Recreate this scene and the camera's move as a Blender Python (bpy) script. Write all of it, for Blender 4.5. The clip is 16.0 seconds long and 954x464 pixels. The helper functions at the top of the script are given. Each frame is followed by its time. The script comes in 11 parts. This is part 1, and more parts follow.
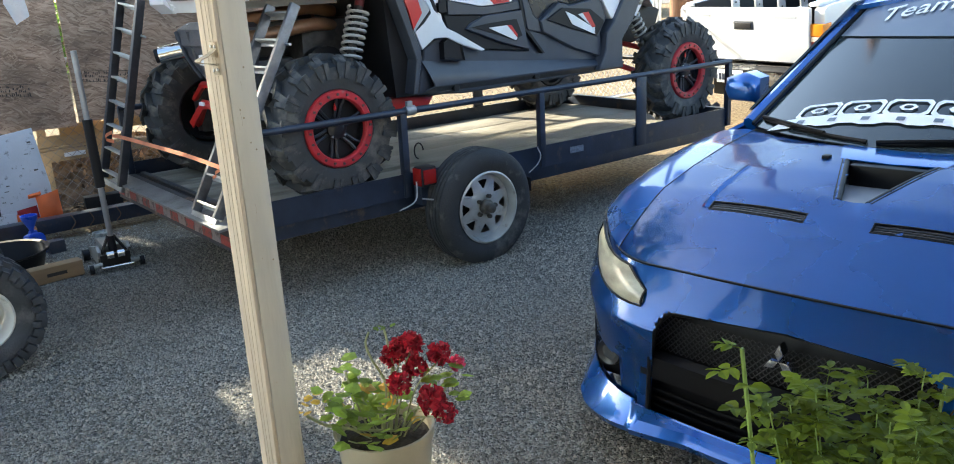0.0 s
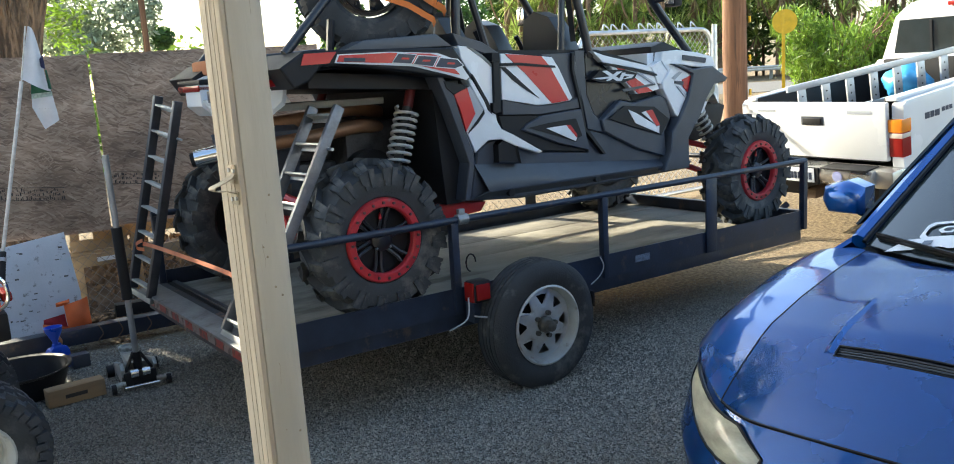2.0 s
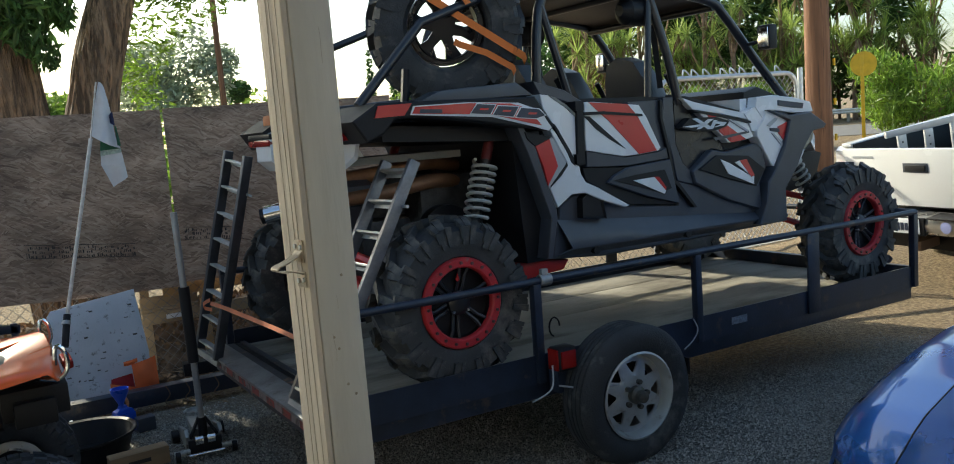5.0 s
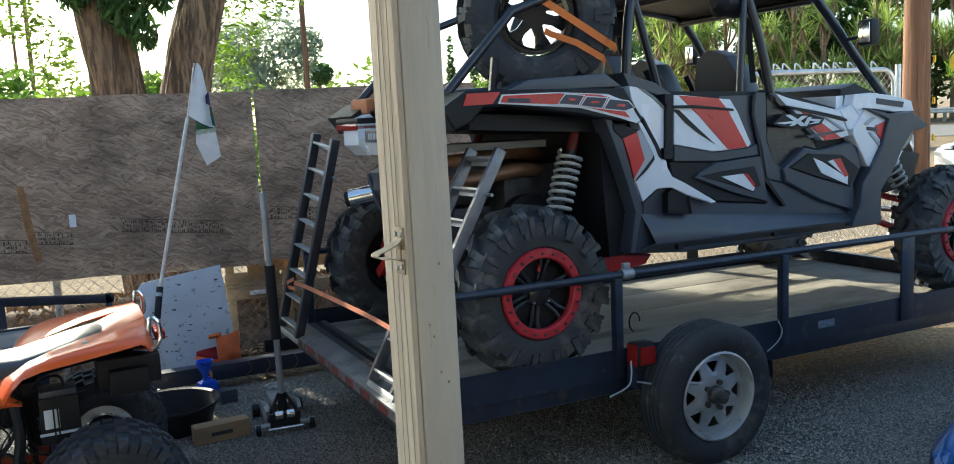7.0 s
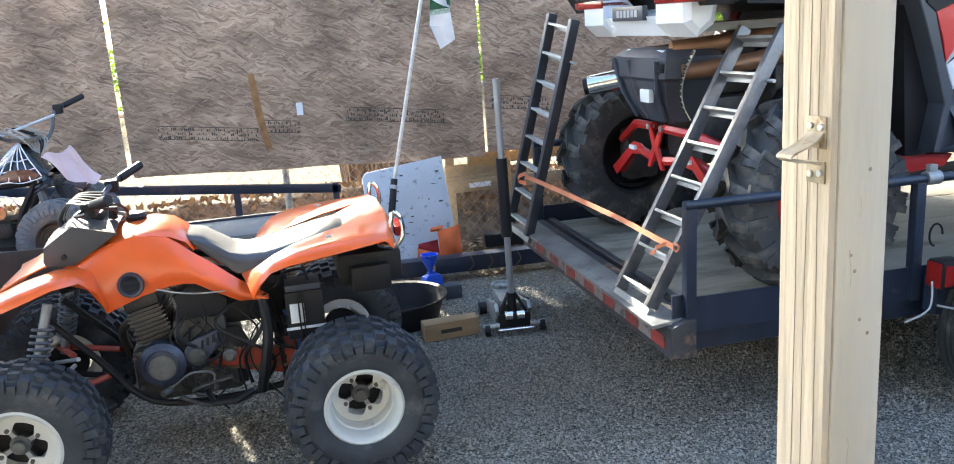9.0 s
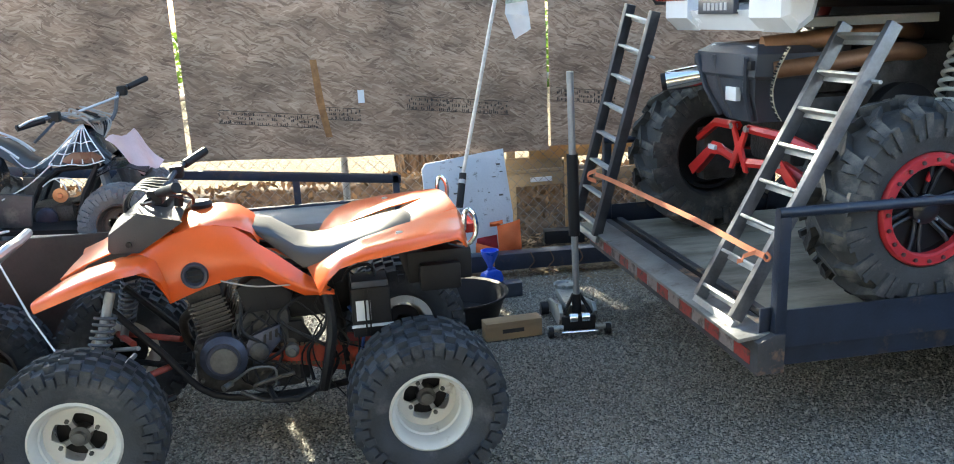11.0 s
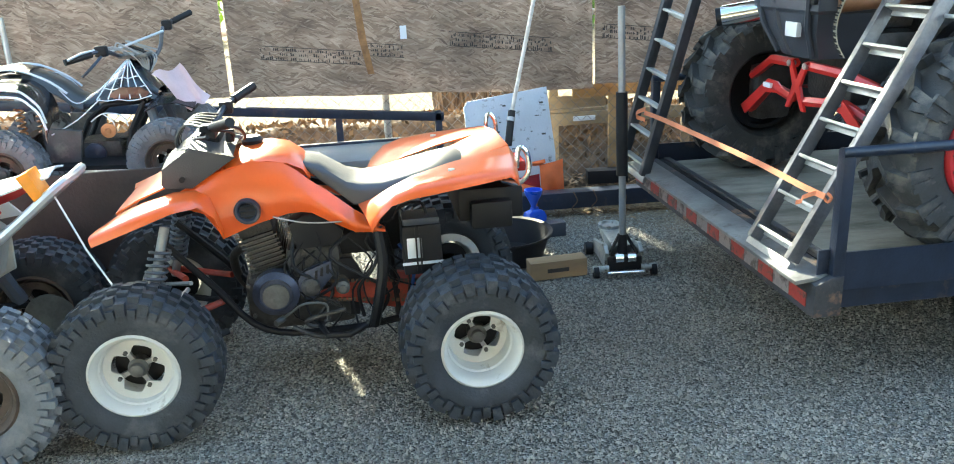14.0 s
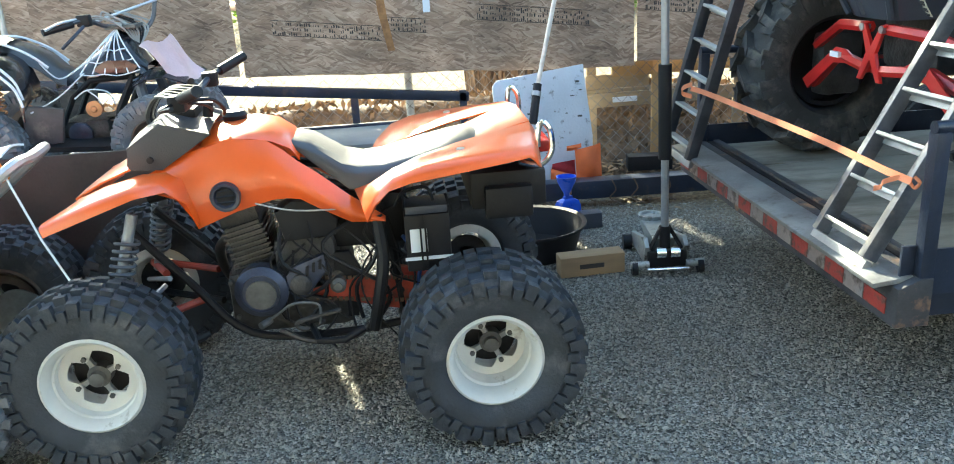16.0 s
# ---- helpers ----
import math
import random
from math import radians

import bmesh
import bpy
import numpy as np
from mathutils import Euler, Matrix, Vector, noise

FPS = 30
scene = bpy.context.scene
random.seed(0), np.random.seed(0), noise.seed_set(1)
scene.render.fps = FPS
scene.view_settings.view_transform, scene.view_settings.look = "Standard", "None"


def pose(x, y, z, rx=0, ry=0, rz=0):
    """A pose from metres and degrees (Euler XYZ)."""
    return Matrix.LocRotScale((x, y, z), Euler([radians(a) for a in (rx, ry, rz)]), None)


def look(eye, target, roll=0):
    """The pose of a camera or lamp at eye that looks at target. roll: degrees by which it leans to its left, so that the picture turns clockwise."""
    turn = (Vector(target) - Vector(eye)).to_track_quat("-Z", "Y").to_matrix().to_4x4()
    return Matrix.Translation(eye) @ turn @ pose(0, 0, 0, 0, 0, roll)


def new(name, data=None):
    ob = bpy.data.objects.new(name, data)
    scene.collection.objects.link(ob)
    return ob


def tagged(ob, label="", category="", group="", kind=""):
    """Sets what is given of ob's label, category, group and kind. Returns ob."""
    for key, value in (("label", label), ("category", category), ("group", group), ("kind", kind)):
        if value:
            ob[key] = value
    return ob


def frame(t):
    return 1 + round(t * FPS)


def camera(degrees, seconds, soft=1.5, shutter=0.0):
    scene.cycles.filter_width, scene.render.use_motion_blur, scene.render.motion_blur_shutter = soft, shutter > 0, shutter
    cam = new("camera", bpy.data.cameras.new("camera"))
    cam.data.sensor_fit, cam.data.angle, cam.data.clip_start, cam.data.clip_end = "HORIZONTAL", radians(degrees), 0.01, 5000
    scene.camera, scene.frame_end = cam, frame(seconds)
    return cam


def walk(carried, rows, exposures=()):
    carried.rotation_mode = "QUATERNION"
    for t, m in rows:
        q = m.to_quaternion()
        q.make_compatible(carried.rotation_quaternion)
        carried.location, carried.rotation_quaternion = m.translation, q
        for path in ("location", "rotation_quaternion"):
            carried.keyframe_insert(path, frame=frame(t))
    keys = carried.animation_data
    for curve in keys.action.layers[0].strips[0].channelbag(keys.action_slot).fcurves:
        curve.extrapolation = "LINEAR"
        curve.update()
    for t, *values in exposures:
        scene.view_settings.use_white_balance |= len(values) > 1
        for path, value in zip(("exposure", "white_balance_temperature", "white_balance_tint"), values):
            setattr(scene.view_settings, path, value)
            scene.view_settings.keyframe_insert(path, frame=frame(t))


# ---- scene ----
cam = camera(58.1, 16.0, soft=1.0)
PATH = [
    (0, (-1.361, -3.954, 1.55), (-0.188, -2.436, 0.983), -3.5),
    (0.5, (-1.404, -3.869, 1.567), (-0.215, -2.346, 1.051), -2.1),
    (1, (-1.377, -3.772, 1.564), (-0.181, -2.253, 1.052), -2.9),
    (1.5, (-1.216, -3.66, 1.582), (-0.006, -2.129, 1.14), -3.1),
    (2, (-1.12, -3.531, 1.582), (0.013, -1.923, 1.22), -3.9),
    (2.5, (-1.02, -3.387, 1.571), (0.11, -1.776, 1.212), -4.9),
    (3, (-0.94, -3.291, 1.587), (0.144, -1.649, 1.23), -5.2),
    (3.5, (-0.968, -3.243, 1.597), (0.027, -1.537, 1.284), -5.9),
    (3.7, (-0.969, -3.229, 1.572), (0.03, -1.523, 1.27), -6.0),
    (5.8, (-1.024, -3.249, 1.615), (-0.035, -1.524, 1.409), -3.0),
    (6, (-1.025, -3.241, 1.613), (-0.07, -1.495, 1.405), -3.0),
    (6.5, (-1.023, -3.228, 1.611), (-0.155, -1.441, 1.381), -3.2),
    (7, (-1.039, -3.217, 1.611), (-0.172, -1.434, 1.351), -3.0),
    (7.5, (-1.092, -3.166, 1.595), (-0.233, -1.397, 1.228), -2.7),
    (8, (-1.096, -3.048, 1.569), (-0.354, -1.244, 1.127), -3.2),
    (8.5, (-1.063, -2.884, 1.563), (-0.603, -0.998, 1.083), -4.5),
    (9, (-1.156, -2.761, 1.576), (-0.721, -0.869, 1.096), -4.0),
    (9.2, (-1.204, -2.711, 1.582), (-0.763, -0.821, 1.098), -4.1),
    (11.3, (-1.245, -2.582, 1.581), (-0.911, -0.675, 1.077), -2.6),
    (11.5, (-1.245, -2.579, 1.578), (-0.909, -0.674, 1.068), -2.5),
    (12, (-1.251, -2.571, 1.57), (-0.937, -0.674, 1.022), -2.7),
    (12.5, (-1.269, -2.558, 1.558), (-0.953, -0.682, 0.939), -2.4),
    (13, (-1.267, -2.548, 1.56), (-0.977, -0.67, 0.934), -2.7),
    (13.5, (-1.278, -2.544, 1.563), (-0.992, -0.666, 0.938), -2.5),
    (14, (-1.323, -2.546, 1.568), (-1.06, -0.665, 0.941), -2.8),
    (14.5, (-1.291, -2.513, 1.566), (-1.119, -0.619, 0.948), -3.6),
    (15, (-1.202, -2.432, 1.56), (-1.044, -0.537, 0.941), -3.7),
    (15.5, (-1.156, -2.329, 1.527), (-0.999, -0.437, 0.896), -3.7),
    (16, (-1.172, -2.145, 1.421), (-1.015, -0.257, 0.781), -3.5),
]
# the phone's own exposure, and a slightly cool, green-leaning white balance
STOPS = ((0, 2.12), (1.5, 1.86), (2.5, 1.54), (3.5, 1.37), (5.8, 0.6), (6.6, 0.78), (7, 1.33), (7.5, 1.52), (8, 2.02), (8.5, 2.35), (9, 2.6), (11.5, 2.36), (12, 2.64), (14, 2.78), (16, 2.74))
KELVIN = ((4, 6500), (6.8, 6350), (8.2, 6080), (10, 6350), (20, 6450))
walk(cam, [(t, look(eye, target, roll)) for t, eye, target, roll in PATH], [(t, s, next(k for end, k in KELVIN if t < end), 2.5 if t < 5 else 6.0 if 8.2 < t < 11 else 0.5 if t < 9 else -2.0 if t < 11.8 else -5.0) for t, s in STOPS])

# ---- light ----
world = bpy.data.worlds.new("world")
scene.world = world
world.use_nodes = True
wn = world.node_tree.nodes
sky = wn.new("ShaderNodeTexSky")
sky.sky_type = "NISHITA"
sky.sun_disc = False
SUN_EL, SUN_AZ = 27.0, -14.7      # degrees; azimuth from +y towards +x
sky.sun_elevation = radians(SUN_EL)
sky.sun_rotation = radians(SUN_AZ)
sky.air_density, sky.dust_density, sky.ozone_density = 1.0, 2.0, 1.0
wn["Background"].inputs["Strength"].default_value = 0.15
world.node_tree.links.new(sky.outputs[0], wn["Background"].inputs["Color"])

sun = new("sun", bpy.data.lights.new("sun", "SUN"))
sun.data.energy, sun.data.angle, sun.data.color = 4.8, radians(0.6), (1.0, 0.89, 0.73)
sun_way = Vector((math.sin(radians(SUN_AZ)) * math.cos(radians(SUN_EL)), math.cos(radians(SUN_AZ)) * math.cos(radians(SUN_EL)), math.sin(radians(SUN_EL))))
sun.matrix_world = look(sun_way * 30, (0, 0, 0))

# ---- materials ----
def surf(name, col, rough=0.6, metal=0.0, var=0.15, scale=6.0, bump=0.15, bscale=80.0, col2=None, patch=0.0, pscale=2.5, coat=0.0, rand=0.0, spec=0.5, stretch=(1, 1, 1), bdist=0.01):
    """A procedural surface: colour varied at two scales, optional second colour in patches, fine relief."""
    m = bpy.data.materials.new(name)
    m.use_nodes = True
    nt = m.node_tree
    n, l = nt.nodes, nt.links
    b = n["Principled BSDF"]
    b.inputs["Metallic"].default_value = metal
    b.inputs["Coat Weight"].default_value = coat
    b.inputs["Coat Roughness"].default_value = 0.05
    b.inputs["Specular IOR Level"].default_value = spec
    tc = n.new("ShaderNodeTexCoord")
    mp = n.new("ShaderNodeMapping")
    mp.inputs["Scale"].default_value = stretch
    l.new(tc.outputs["Object"], mp.inputs["Vector"])
    big = n.new("ShaderNodeTexNoise")
    big.inputs["Scale"].default_value, big.inputs["Detail"].default_value = scale, 6
    l.new(mp.outputs[0], big.inputs["Vector"])
    fine = n.new("ShaderNodeTexNoise")
    fine.inputs["Scale"].default_value, fine.inputs["Detail"].default_value = bscale, 3
    l.new(mp.outputs[0], fine.inputs["Vector"])
    base = n.new("ShaderNodeMix")
    base.data_type = "RGBA"
    c = Vector(col)
    base.inputs[6].default_value = (*(c * (1 - var)), 1)
    base.inputs[7].default_value = (*[min(1, v * (1 + var)) for v in c], 1)
    add = n.new("ShaderNodeMath")
    add.operation = "MULTIPLY_ADD"
    add.inputs[1].default_value, add.inputs[2].default_value = 0.45, 0.28
    l.new(fine.outputs[0], add.inputs[0])
    mix1 = n.new("ShaderNodeMath")
    mix1.operation = "ADD"
    mix1.use_clamp = True
    ctr = n.new("ShaderNodeMapRange")
    ctr.inputs[1].default_value, ctr.inputs[2].default_value, ctr.inputs[3].default_value, ctr.inputs[4].default_value = 0.3, 0.7, -0.5, 0.5
    l.new(big.outputs[0], ctr.inputs[0])
    l.new(add.outputs[0], mix1.inputs[0])
    l.new(ctr.outputs[0], mix1.inputs[1])
    l.new(mix1.outputs[0], base.inputs[0])
    out = base.outputs[2]
    if col2 is not None:
        pn = n.new("ShaderNodeTexNoise")
        pn.inputs["Scale"].default_value, pn.inputs["Detail"].default_value, pn.inputs["Roughness"].default_value = pscale, 8, 0.65
        l.new(mp.outputs[0], pn.inputs["Vector"])
        ramp = n.new("ShaderNodeMapRange")
        ramp.inputs[1].default_value, ramp.inputs[2].default_value = 0.62 - patch * 0.3, 0.75 - patch * 0.3
        l.new(pn.outputs[0], ramp.inputs[0])
        mx = n.new("ShaderNodeMix")
        mx.data_type = "RGBA"
        mx.inputs[7].default_value = (*col2, 1)
        l.new(ramp.outputs[0], mx.inputs[0])
        l.new(out, mx.inputs[6])
        out = mx.outputs[2]
    if rand:
        oi = n.new("ShaderNodeObjectInfo")
        hs = n.new("ShaderNodeHueSaturation")
        mr = n.new("ShaderNodeMapRange")
        mr.inputs[3].default_value, mr.inputs[4].default_value = 1 - rand, 1 + rand
        l.new(oi.outputs["Random"], mr.inputs[0])
        l.new(mr.outputs[0], hs.inputs["Value"])
        l.new(out, hs.inputs["Color"])
        out = hs.outputs[0]
    l.new(out, b.inputs["Base Color"])
    rr = n.new("ShaderNodeMapRange")
    rr.inputs[3].default_value, rr.inputs[4].default_value = max(0.02, rough - 0.12), min(1, rough + 0.12)
    l.new(big.outputs[0], rr.inputs[0])
    l.new(rr.outputs[0], b.inputs["Roughness"])
    if bump:
        bp = n.new("ShaderNodeBump")
        bp.inputs["Strength"].default_value, bp.inputs["Distance"].default_value = bump, bdist
        l.new(fine.outputs[0], bp.inputs["Height"])
        l.new(bp.outputs[0], b.inputs["Normal"])
    return m


def osb_material():
    """Weathered strand board: flakes laid at three angles, grey-brown, with darker stains."""
    m = bpy.data.materials.new("weathered_strand_board")
    m.use_nodes = True
    n, l = m.node_tree.nodes, m.node_tree.links
    b = n["Principled BSDF"]
    b.inputs["Roughness"].default_value = 0.9
    tc = n.new("ShaderNodeTexCoord")
    wob = n.new("ShaderNodeTexNoise")
    wob.inputs["Scale"].default_value = 5
    l.new(tc.outputs["Object"], wob.inputs["Vector"])
    jig = n.new("ShaderNodeVectorMath")
    jig.operation = "MULTIPLY_ADD"
    jig.inputs[1].default_value = (0.13, 0.05, 0.10)
    l.new(wob.outputs["Color"], jig.inputs[0])
    l.new(tc.outputs["Object"], jig.inputs[2])
    last = None
    height = None
    for angle, size in ((3, (12, 20, 84)), (-20, (14, 20, 76)), (26, (14, 20, 80))):
        mp = n.new("ShaderNodeMapping")
        mp.inputs["Rotation"].default_value = (0, radians(angle), 0)
        mp.vector_type = "TEXTURE"
        mp.inputs["Scale"].default_value = [1 / k for k in size]
        l.new(jig.outputs[0], mp.inputs["Vector"])
        v = n.new("ShaderNodeTexVoronoi")
        v.inputs["Scale"].default_value = 1.0
        l.new(mp.outputs[0], v.inputs["Vector"])
        bw = n.new("ShaderNodeRGBToBW")
        l.new(v.outputs["Color"], bw.inputs[0])
        if last is None:
            last = bw.outputs[0]
        else:
            pick = n.new("ShaderNodeTexNoise")
            pick.inputs["Scale"].default_value = 14 + angle * 0.05
            l.new(mp.outputs[0], pick.inputs["Vector"])
            pick.inputs["Scale"].default_value = 0.9
            step = n.new("ShaderNodeMapRange")
            step.inputs[1].default_value, step.inputs[2].default_value = 0.45, 0.55
            l.new(pick.outputs[0], step.inputs[0])
            mx = n.new("ShaderNodeMix")
            l.new(step.outputs[0], mx.inputs[0])
            l.new(last, mx.inputs[2])
            l.new(bw.outputs[0], mx.inputs[3])
            last = mx.outputs[0]
    ramp = n.new("ShaderNodeValToRGB")
    e = ramp.color_ramp.elements
    e[0].position, e[0].color = 0.10, (0.195, 0.126, 0.086, 1)
    e[1].position, e[1].color = 0.88, (0.47, 0.340, 0.245, 1)
    mid = e.new(0.5)
    mid.color = (0.345, 0.232, 0.16, 1)
    l.new(last, ramp.inputs[0])
    stain = n.new("ShaderNodeTexNoise")
    stain.inputs["Scale"].default_value, stain.inputs["Detail"].default_value = 2.2, 10
    smp = n.new("ShaderNodeMapping")
    smp.inputs["Scale"].default_value = (1.0, 1, 2.0)
    l.new(tc.outputs["Object"], smp.inputs["Vector"])
    l.new(smp.outputs[0], stain.inputs["Vector"])
    sm = n.new("ShaderNodeMapRange")
    sm.inputs[1].default_value, sm.inputs[2].default_value, sm.inputs[3].default_value, sm.inputs[4].default_value = 0.32, 0.68, 0.55, 1.4
    l.new(stain.outputs[0], sm.inputs[0])
    mul = n.new("ShaderNodeMix")
    mul.data_type, mul.blend_type = "RGBA", "MULTIPLY"
    mul.inputs[0].default_value = 1
    l.new(ramp.outputs[0], mul.inputs[6])
    l.new(sm.outputs[0], mul.inputs[7])
    l.new(mul.outputs[2], b.inputs["Base Color"])
    bp = n.new("ShaderNodeBump")
    bp.inputs["Strength"].default_value, bp.inputs["Distance"].default_value = 0.7, 0.005
    l.new(last, bp.inputs["Height"])
    l.new(bp.outputs[0], b.inputs["Normal"])
    return m


def ground_material():
    """Crushed grey gravel in the yard, straw-coloured dirt along the fence line and beyond."""
    m = bpy.data.materials.new("gravel_and_dirt")
    m.use_nodes = True
    n, l = m.node_tree.nodes, m.node_tree.links
    b = n["Principled BSDF"]
    b.inputs["Roughness"].default_value = 0.95
    tc = n.new("ShaderNodeTexCoord")
    sep = n.new("ShaderNodeSeparateXYZ")
    l.new(tc.outputs["Object"], sep.inputs[0])
    v = n.new("ShaderNodeTexVoronoi")
    v.inputs["Scale"].default_value = 125
    l.new(tc.outputs["Object"], v.inputs["Vector"])
    bw = n.new("ShaderNodeRGBToBW")
    l.new(v.outputs["Color"], bw.inputs[0])
    ramp = n.new("ShaderNodeValToRGB")
    e = ramp.color_ramp.elements
    e[0].position, e[0].color = 0.12, (0.07, 0.067, 0.06, 1)
    e[1].position, e[1].color = 0.9, (0.50, 0.485, 0.43, 1)
    k = e.new(0.55)
    k.color = (0.235, 0.225, 0.198, 1)
    l.new(bw.outputs[0], ramp.inputs[0])
    big = n.new("ShaderNodeTexNoise")
    big.inputs["Scale"].default_value, big.inputs["Detail"].default_value = 1.1, 9
    l.new(tc.outputs["Object"], big.inputs["Vector"])
    sm = n.new("ShaderNodeMapRange")
    sm.inputs[1].default_value, sm.inputs[2].default_value, sm.inputs[3].default_value, sm.inputs[4].default_value = 0.3, 0.72, 0.68, 1.2
    l.new(big.outputs[0], sm.inputs[0])
    mul = n.new("ShaderNodeMix")
    mul.data_type, mul.blend_type = "RGBA", "MULTIPLY"
    mul.inputs[0].default_value = 1
    l.new(ramp.outputs[0], mul.inputs[6])
    l.new(sm.outputs[0], mul.inputs[7])
    straw = n.new("ShaderNodeTexNoise")
    straw.inputs["Scale"].default_value, straw.inputs["Detail"].default_value = 38, 6
    l.new(tc.outputs["Object"], straw.inputs["Vector"])
    dr = n.new("ShaderNodeValToRGB")
    f = dr.color_ramp.elements
    f[0].position, f[0].color = 0.3, (0.11, 0.075, 0.044, 1)
    f[1].position, f[1].color = 0.7, (0.36, 0.27, 0.155, 1)
    l.new(straw.outputs[0], dr.inputs[0])
    # dirt takes over past the fence and towards the street
    far = n.new("ShaderNodeMath")
    far.operation = "MULTIPLY_ADD"
    far.inputs[1].default_value, far.inputs[2].default_value = 0.55, 0.0
    l.new(sep.outputs[0], far.inputs[0])
    s2 = n.new("ShaderNodeMath")
    s2.operation = "ADD"
    l.new(far.outputs[0], s2.inputs[0])
    l.new(sep.outputs[1], s2.inputs[1])
    s3 = n.new("ShaderNodeMath")
    s3.operation = "MULTIPLY_ADD"
    s3.inputs[1].default_value = 1.6
    l.new(big.outputs[0], s3.inputs[0])
    l.new(s2.outputs[0], s3.inputs[2])
    edge = n.new("ShaderNodeMapRange")
    edge.inputs[1].default_value, edge.inputs[2].default_value = 2.6, 3.3
    l.new(s3.outputs[0], edge.inputs[0])
    mx = n.new("ShaderNodeMix")
    mx.data_type = "RGBA"
    l.new(edge.outputs[0], mx.inputs[0])
    l.new(mul.outputs[2], mx.inputs[6])
    l.new(dr.outputs[0], mx.inputs[7])
    l.new(mx.outputs[2], b.inputs["Base Color"])
    bp = n.new("ShaderNodeBump")
    bp.inputs["Strength"].default_value, bp.inputs["Distance"].default_value = 0.9, 0.012
    l.new(v.outputs["Distance"], bp.inputs["Height"])
    bp.invert = True
    l.new(bp.outputs[0], b.inputs["Normal"])
    return m


def leafy(m, share=0.45):
    """Lets light through a thin leaf."""
    n, l = m.node_tree.nodes, m.node_tree.links
    b = n["Principled BSDF"]
    tr = n.new("ShaderNodeBsdfTranslucent")
    l.new(b.inputs["Base Color"].links[0].from_socket, tr.inputs["Color"])
    mx = n.new("ShaderNodeMixShader")
    mx.inputs[0].default_value = share
    l.new(b.outputs[0], mx.inputs[1])
    l.new(tr.outputs[0], mx.inputs[2])
    l.new(mx.outputs[0], n["Material Output"].inputs["Surface"])


M = {}
M["ground"] = ground_material()
M["osb"] = osb_material()
M["stone"] = surf("gravel_stone", (0.285, 0.262, 0.222), 0.9, var=0.3, scale=0.7, bscale=40, bump=0.3)
M["white_wood"] = surf("cream_painted_wood", (0.60, 0.56, 0.485), 0.65, var=0.12, scale=9, bump=0.25, bscale=55, col2=(0.36, 0.28, 0.18), patch=0.22, pscale=11, stretch=(1, 1, 0.16))
M["cream_board"] = surf("yellowed_cream_board", (0.58, 0.49, 0.375), 0.7, var=0.2, scale=22, bump=0.7, bscale=60, col2=(0.36, 0.25, 0.13), patch=0.3, pscale=6, stretch=(1, 1, 0.07))
M["raw_wood"] = surf("raw_pine_wood", (0.47, 0.30, 0.14), 0.75, var=0.25, scale=5, bump=0.3, bscale=50, stretch=(0.15, 1, 1), rand=0.2)
M["grey_pine"] = surf("greyed_pine_wood", (0.34, 0.25, 0.15), 0.8, var=0.25, scale=5, bump=0.3, bscale=50, stretch=(0.15, 1, 1), rand=0.15)
M["grey_wood"] = surf("weathered_deck_plank", (0.255, 0.235, 0.19), 0.85, var=0.2, scale=4, bump=0.3, bscale=60, col2=(0.12, 0.105, 0.08), patch=0.5, pscale=2.2, stretch=(0.35, 1, 1), rand=0.08)
M["steel"] = surf("dark_painted_steel", (0.018, 0.026, 0.046), 0.36, var=0.3, scale=8, bump=0.12, bscale=90, col2=(0.10, 0.075, 0.055), patch=0.15, pscale=9)
M["rust"] = surf("scuffed_rusty_steel", (0.13, 0.085, 0.055), 0.7, var=0.35, scale=9, bump=0.3)
M["galv"] = surf("galvanised_steel", (0.55, 0.56, 0.57), 0.38, metal=0.85, var=0.15, scale=14, bump=0.1)
M["alu"] = surf("dull_aluminium", (0.36, 0.36, 0.36), 0.5, metal=0.6, var=0.2, scale=10, bump=0.12)
M["chrome"] = surf("chrome", (0.8, 0.8, 0.8), 0.12, metal=1.0, var=0.05, bump=0)
M["tyre"] = surf("dusty_tyre_rubber", (0.022, 0.022, 0.023), 0.78, var=0.3, scale=7, bump=0.3, bscale=120, col2=(0.085, 0.078, 0.068), patch=0.2, pscale=6)
M["tyre_grey"] = surf("faded_tyre_rubber", (0.034, 0.035, 0.037), 0.75, var=0.25, scale=7, bump=0.3, bscale=120, col2=(0.12, 0.115, 0.10), patch=0.25, pscale=6)
M["red"] = surf("red_powder_coat", (0.52, 0.022, 0.02), 0.35, var=0.15, bump=0.05, coat=0.3)
M["red_dull"] = surf("dull_dark_red", (0.16, 0.02, 0.02), 0.5, var=0.2, bump=0.05)
M["red_plastic"] = surf("red_lens", (0.26, 0.012, 0.01), 0.2, var=0.1, bump=0.03)
M["black"] = surf("black_plastic", (0.012, 0.012, 0.014), 0.5, var=0.2, bump=0.1, spec=0.3)
M["grey_plastic"] = surf("charcoal_moulded_plastic", (0.050, 0.058, 0.076), 0.34, var=0.15, bump=0.12, bscale=220)
M["white_plastic"] = surf("glossy_white_plastic", (0.80, 0.82, 0.85), 0.25, var=0.04, bump=0.02, coat=0.4)
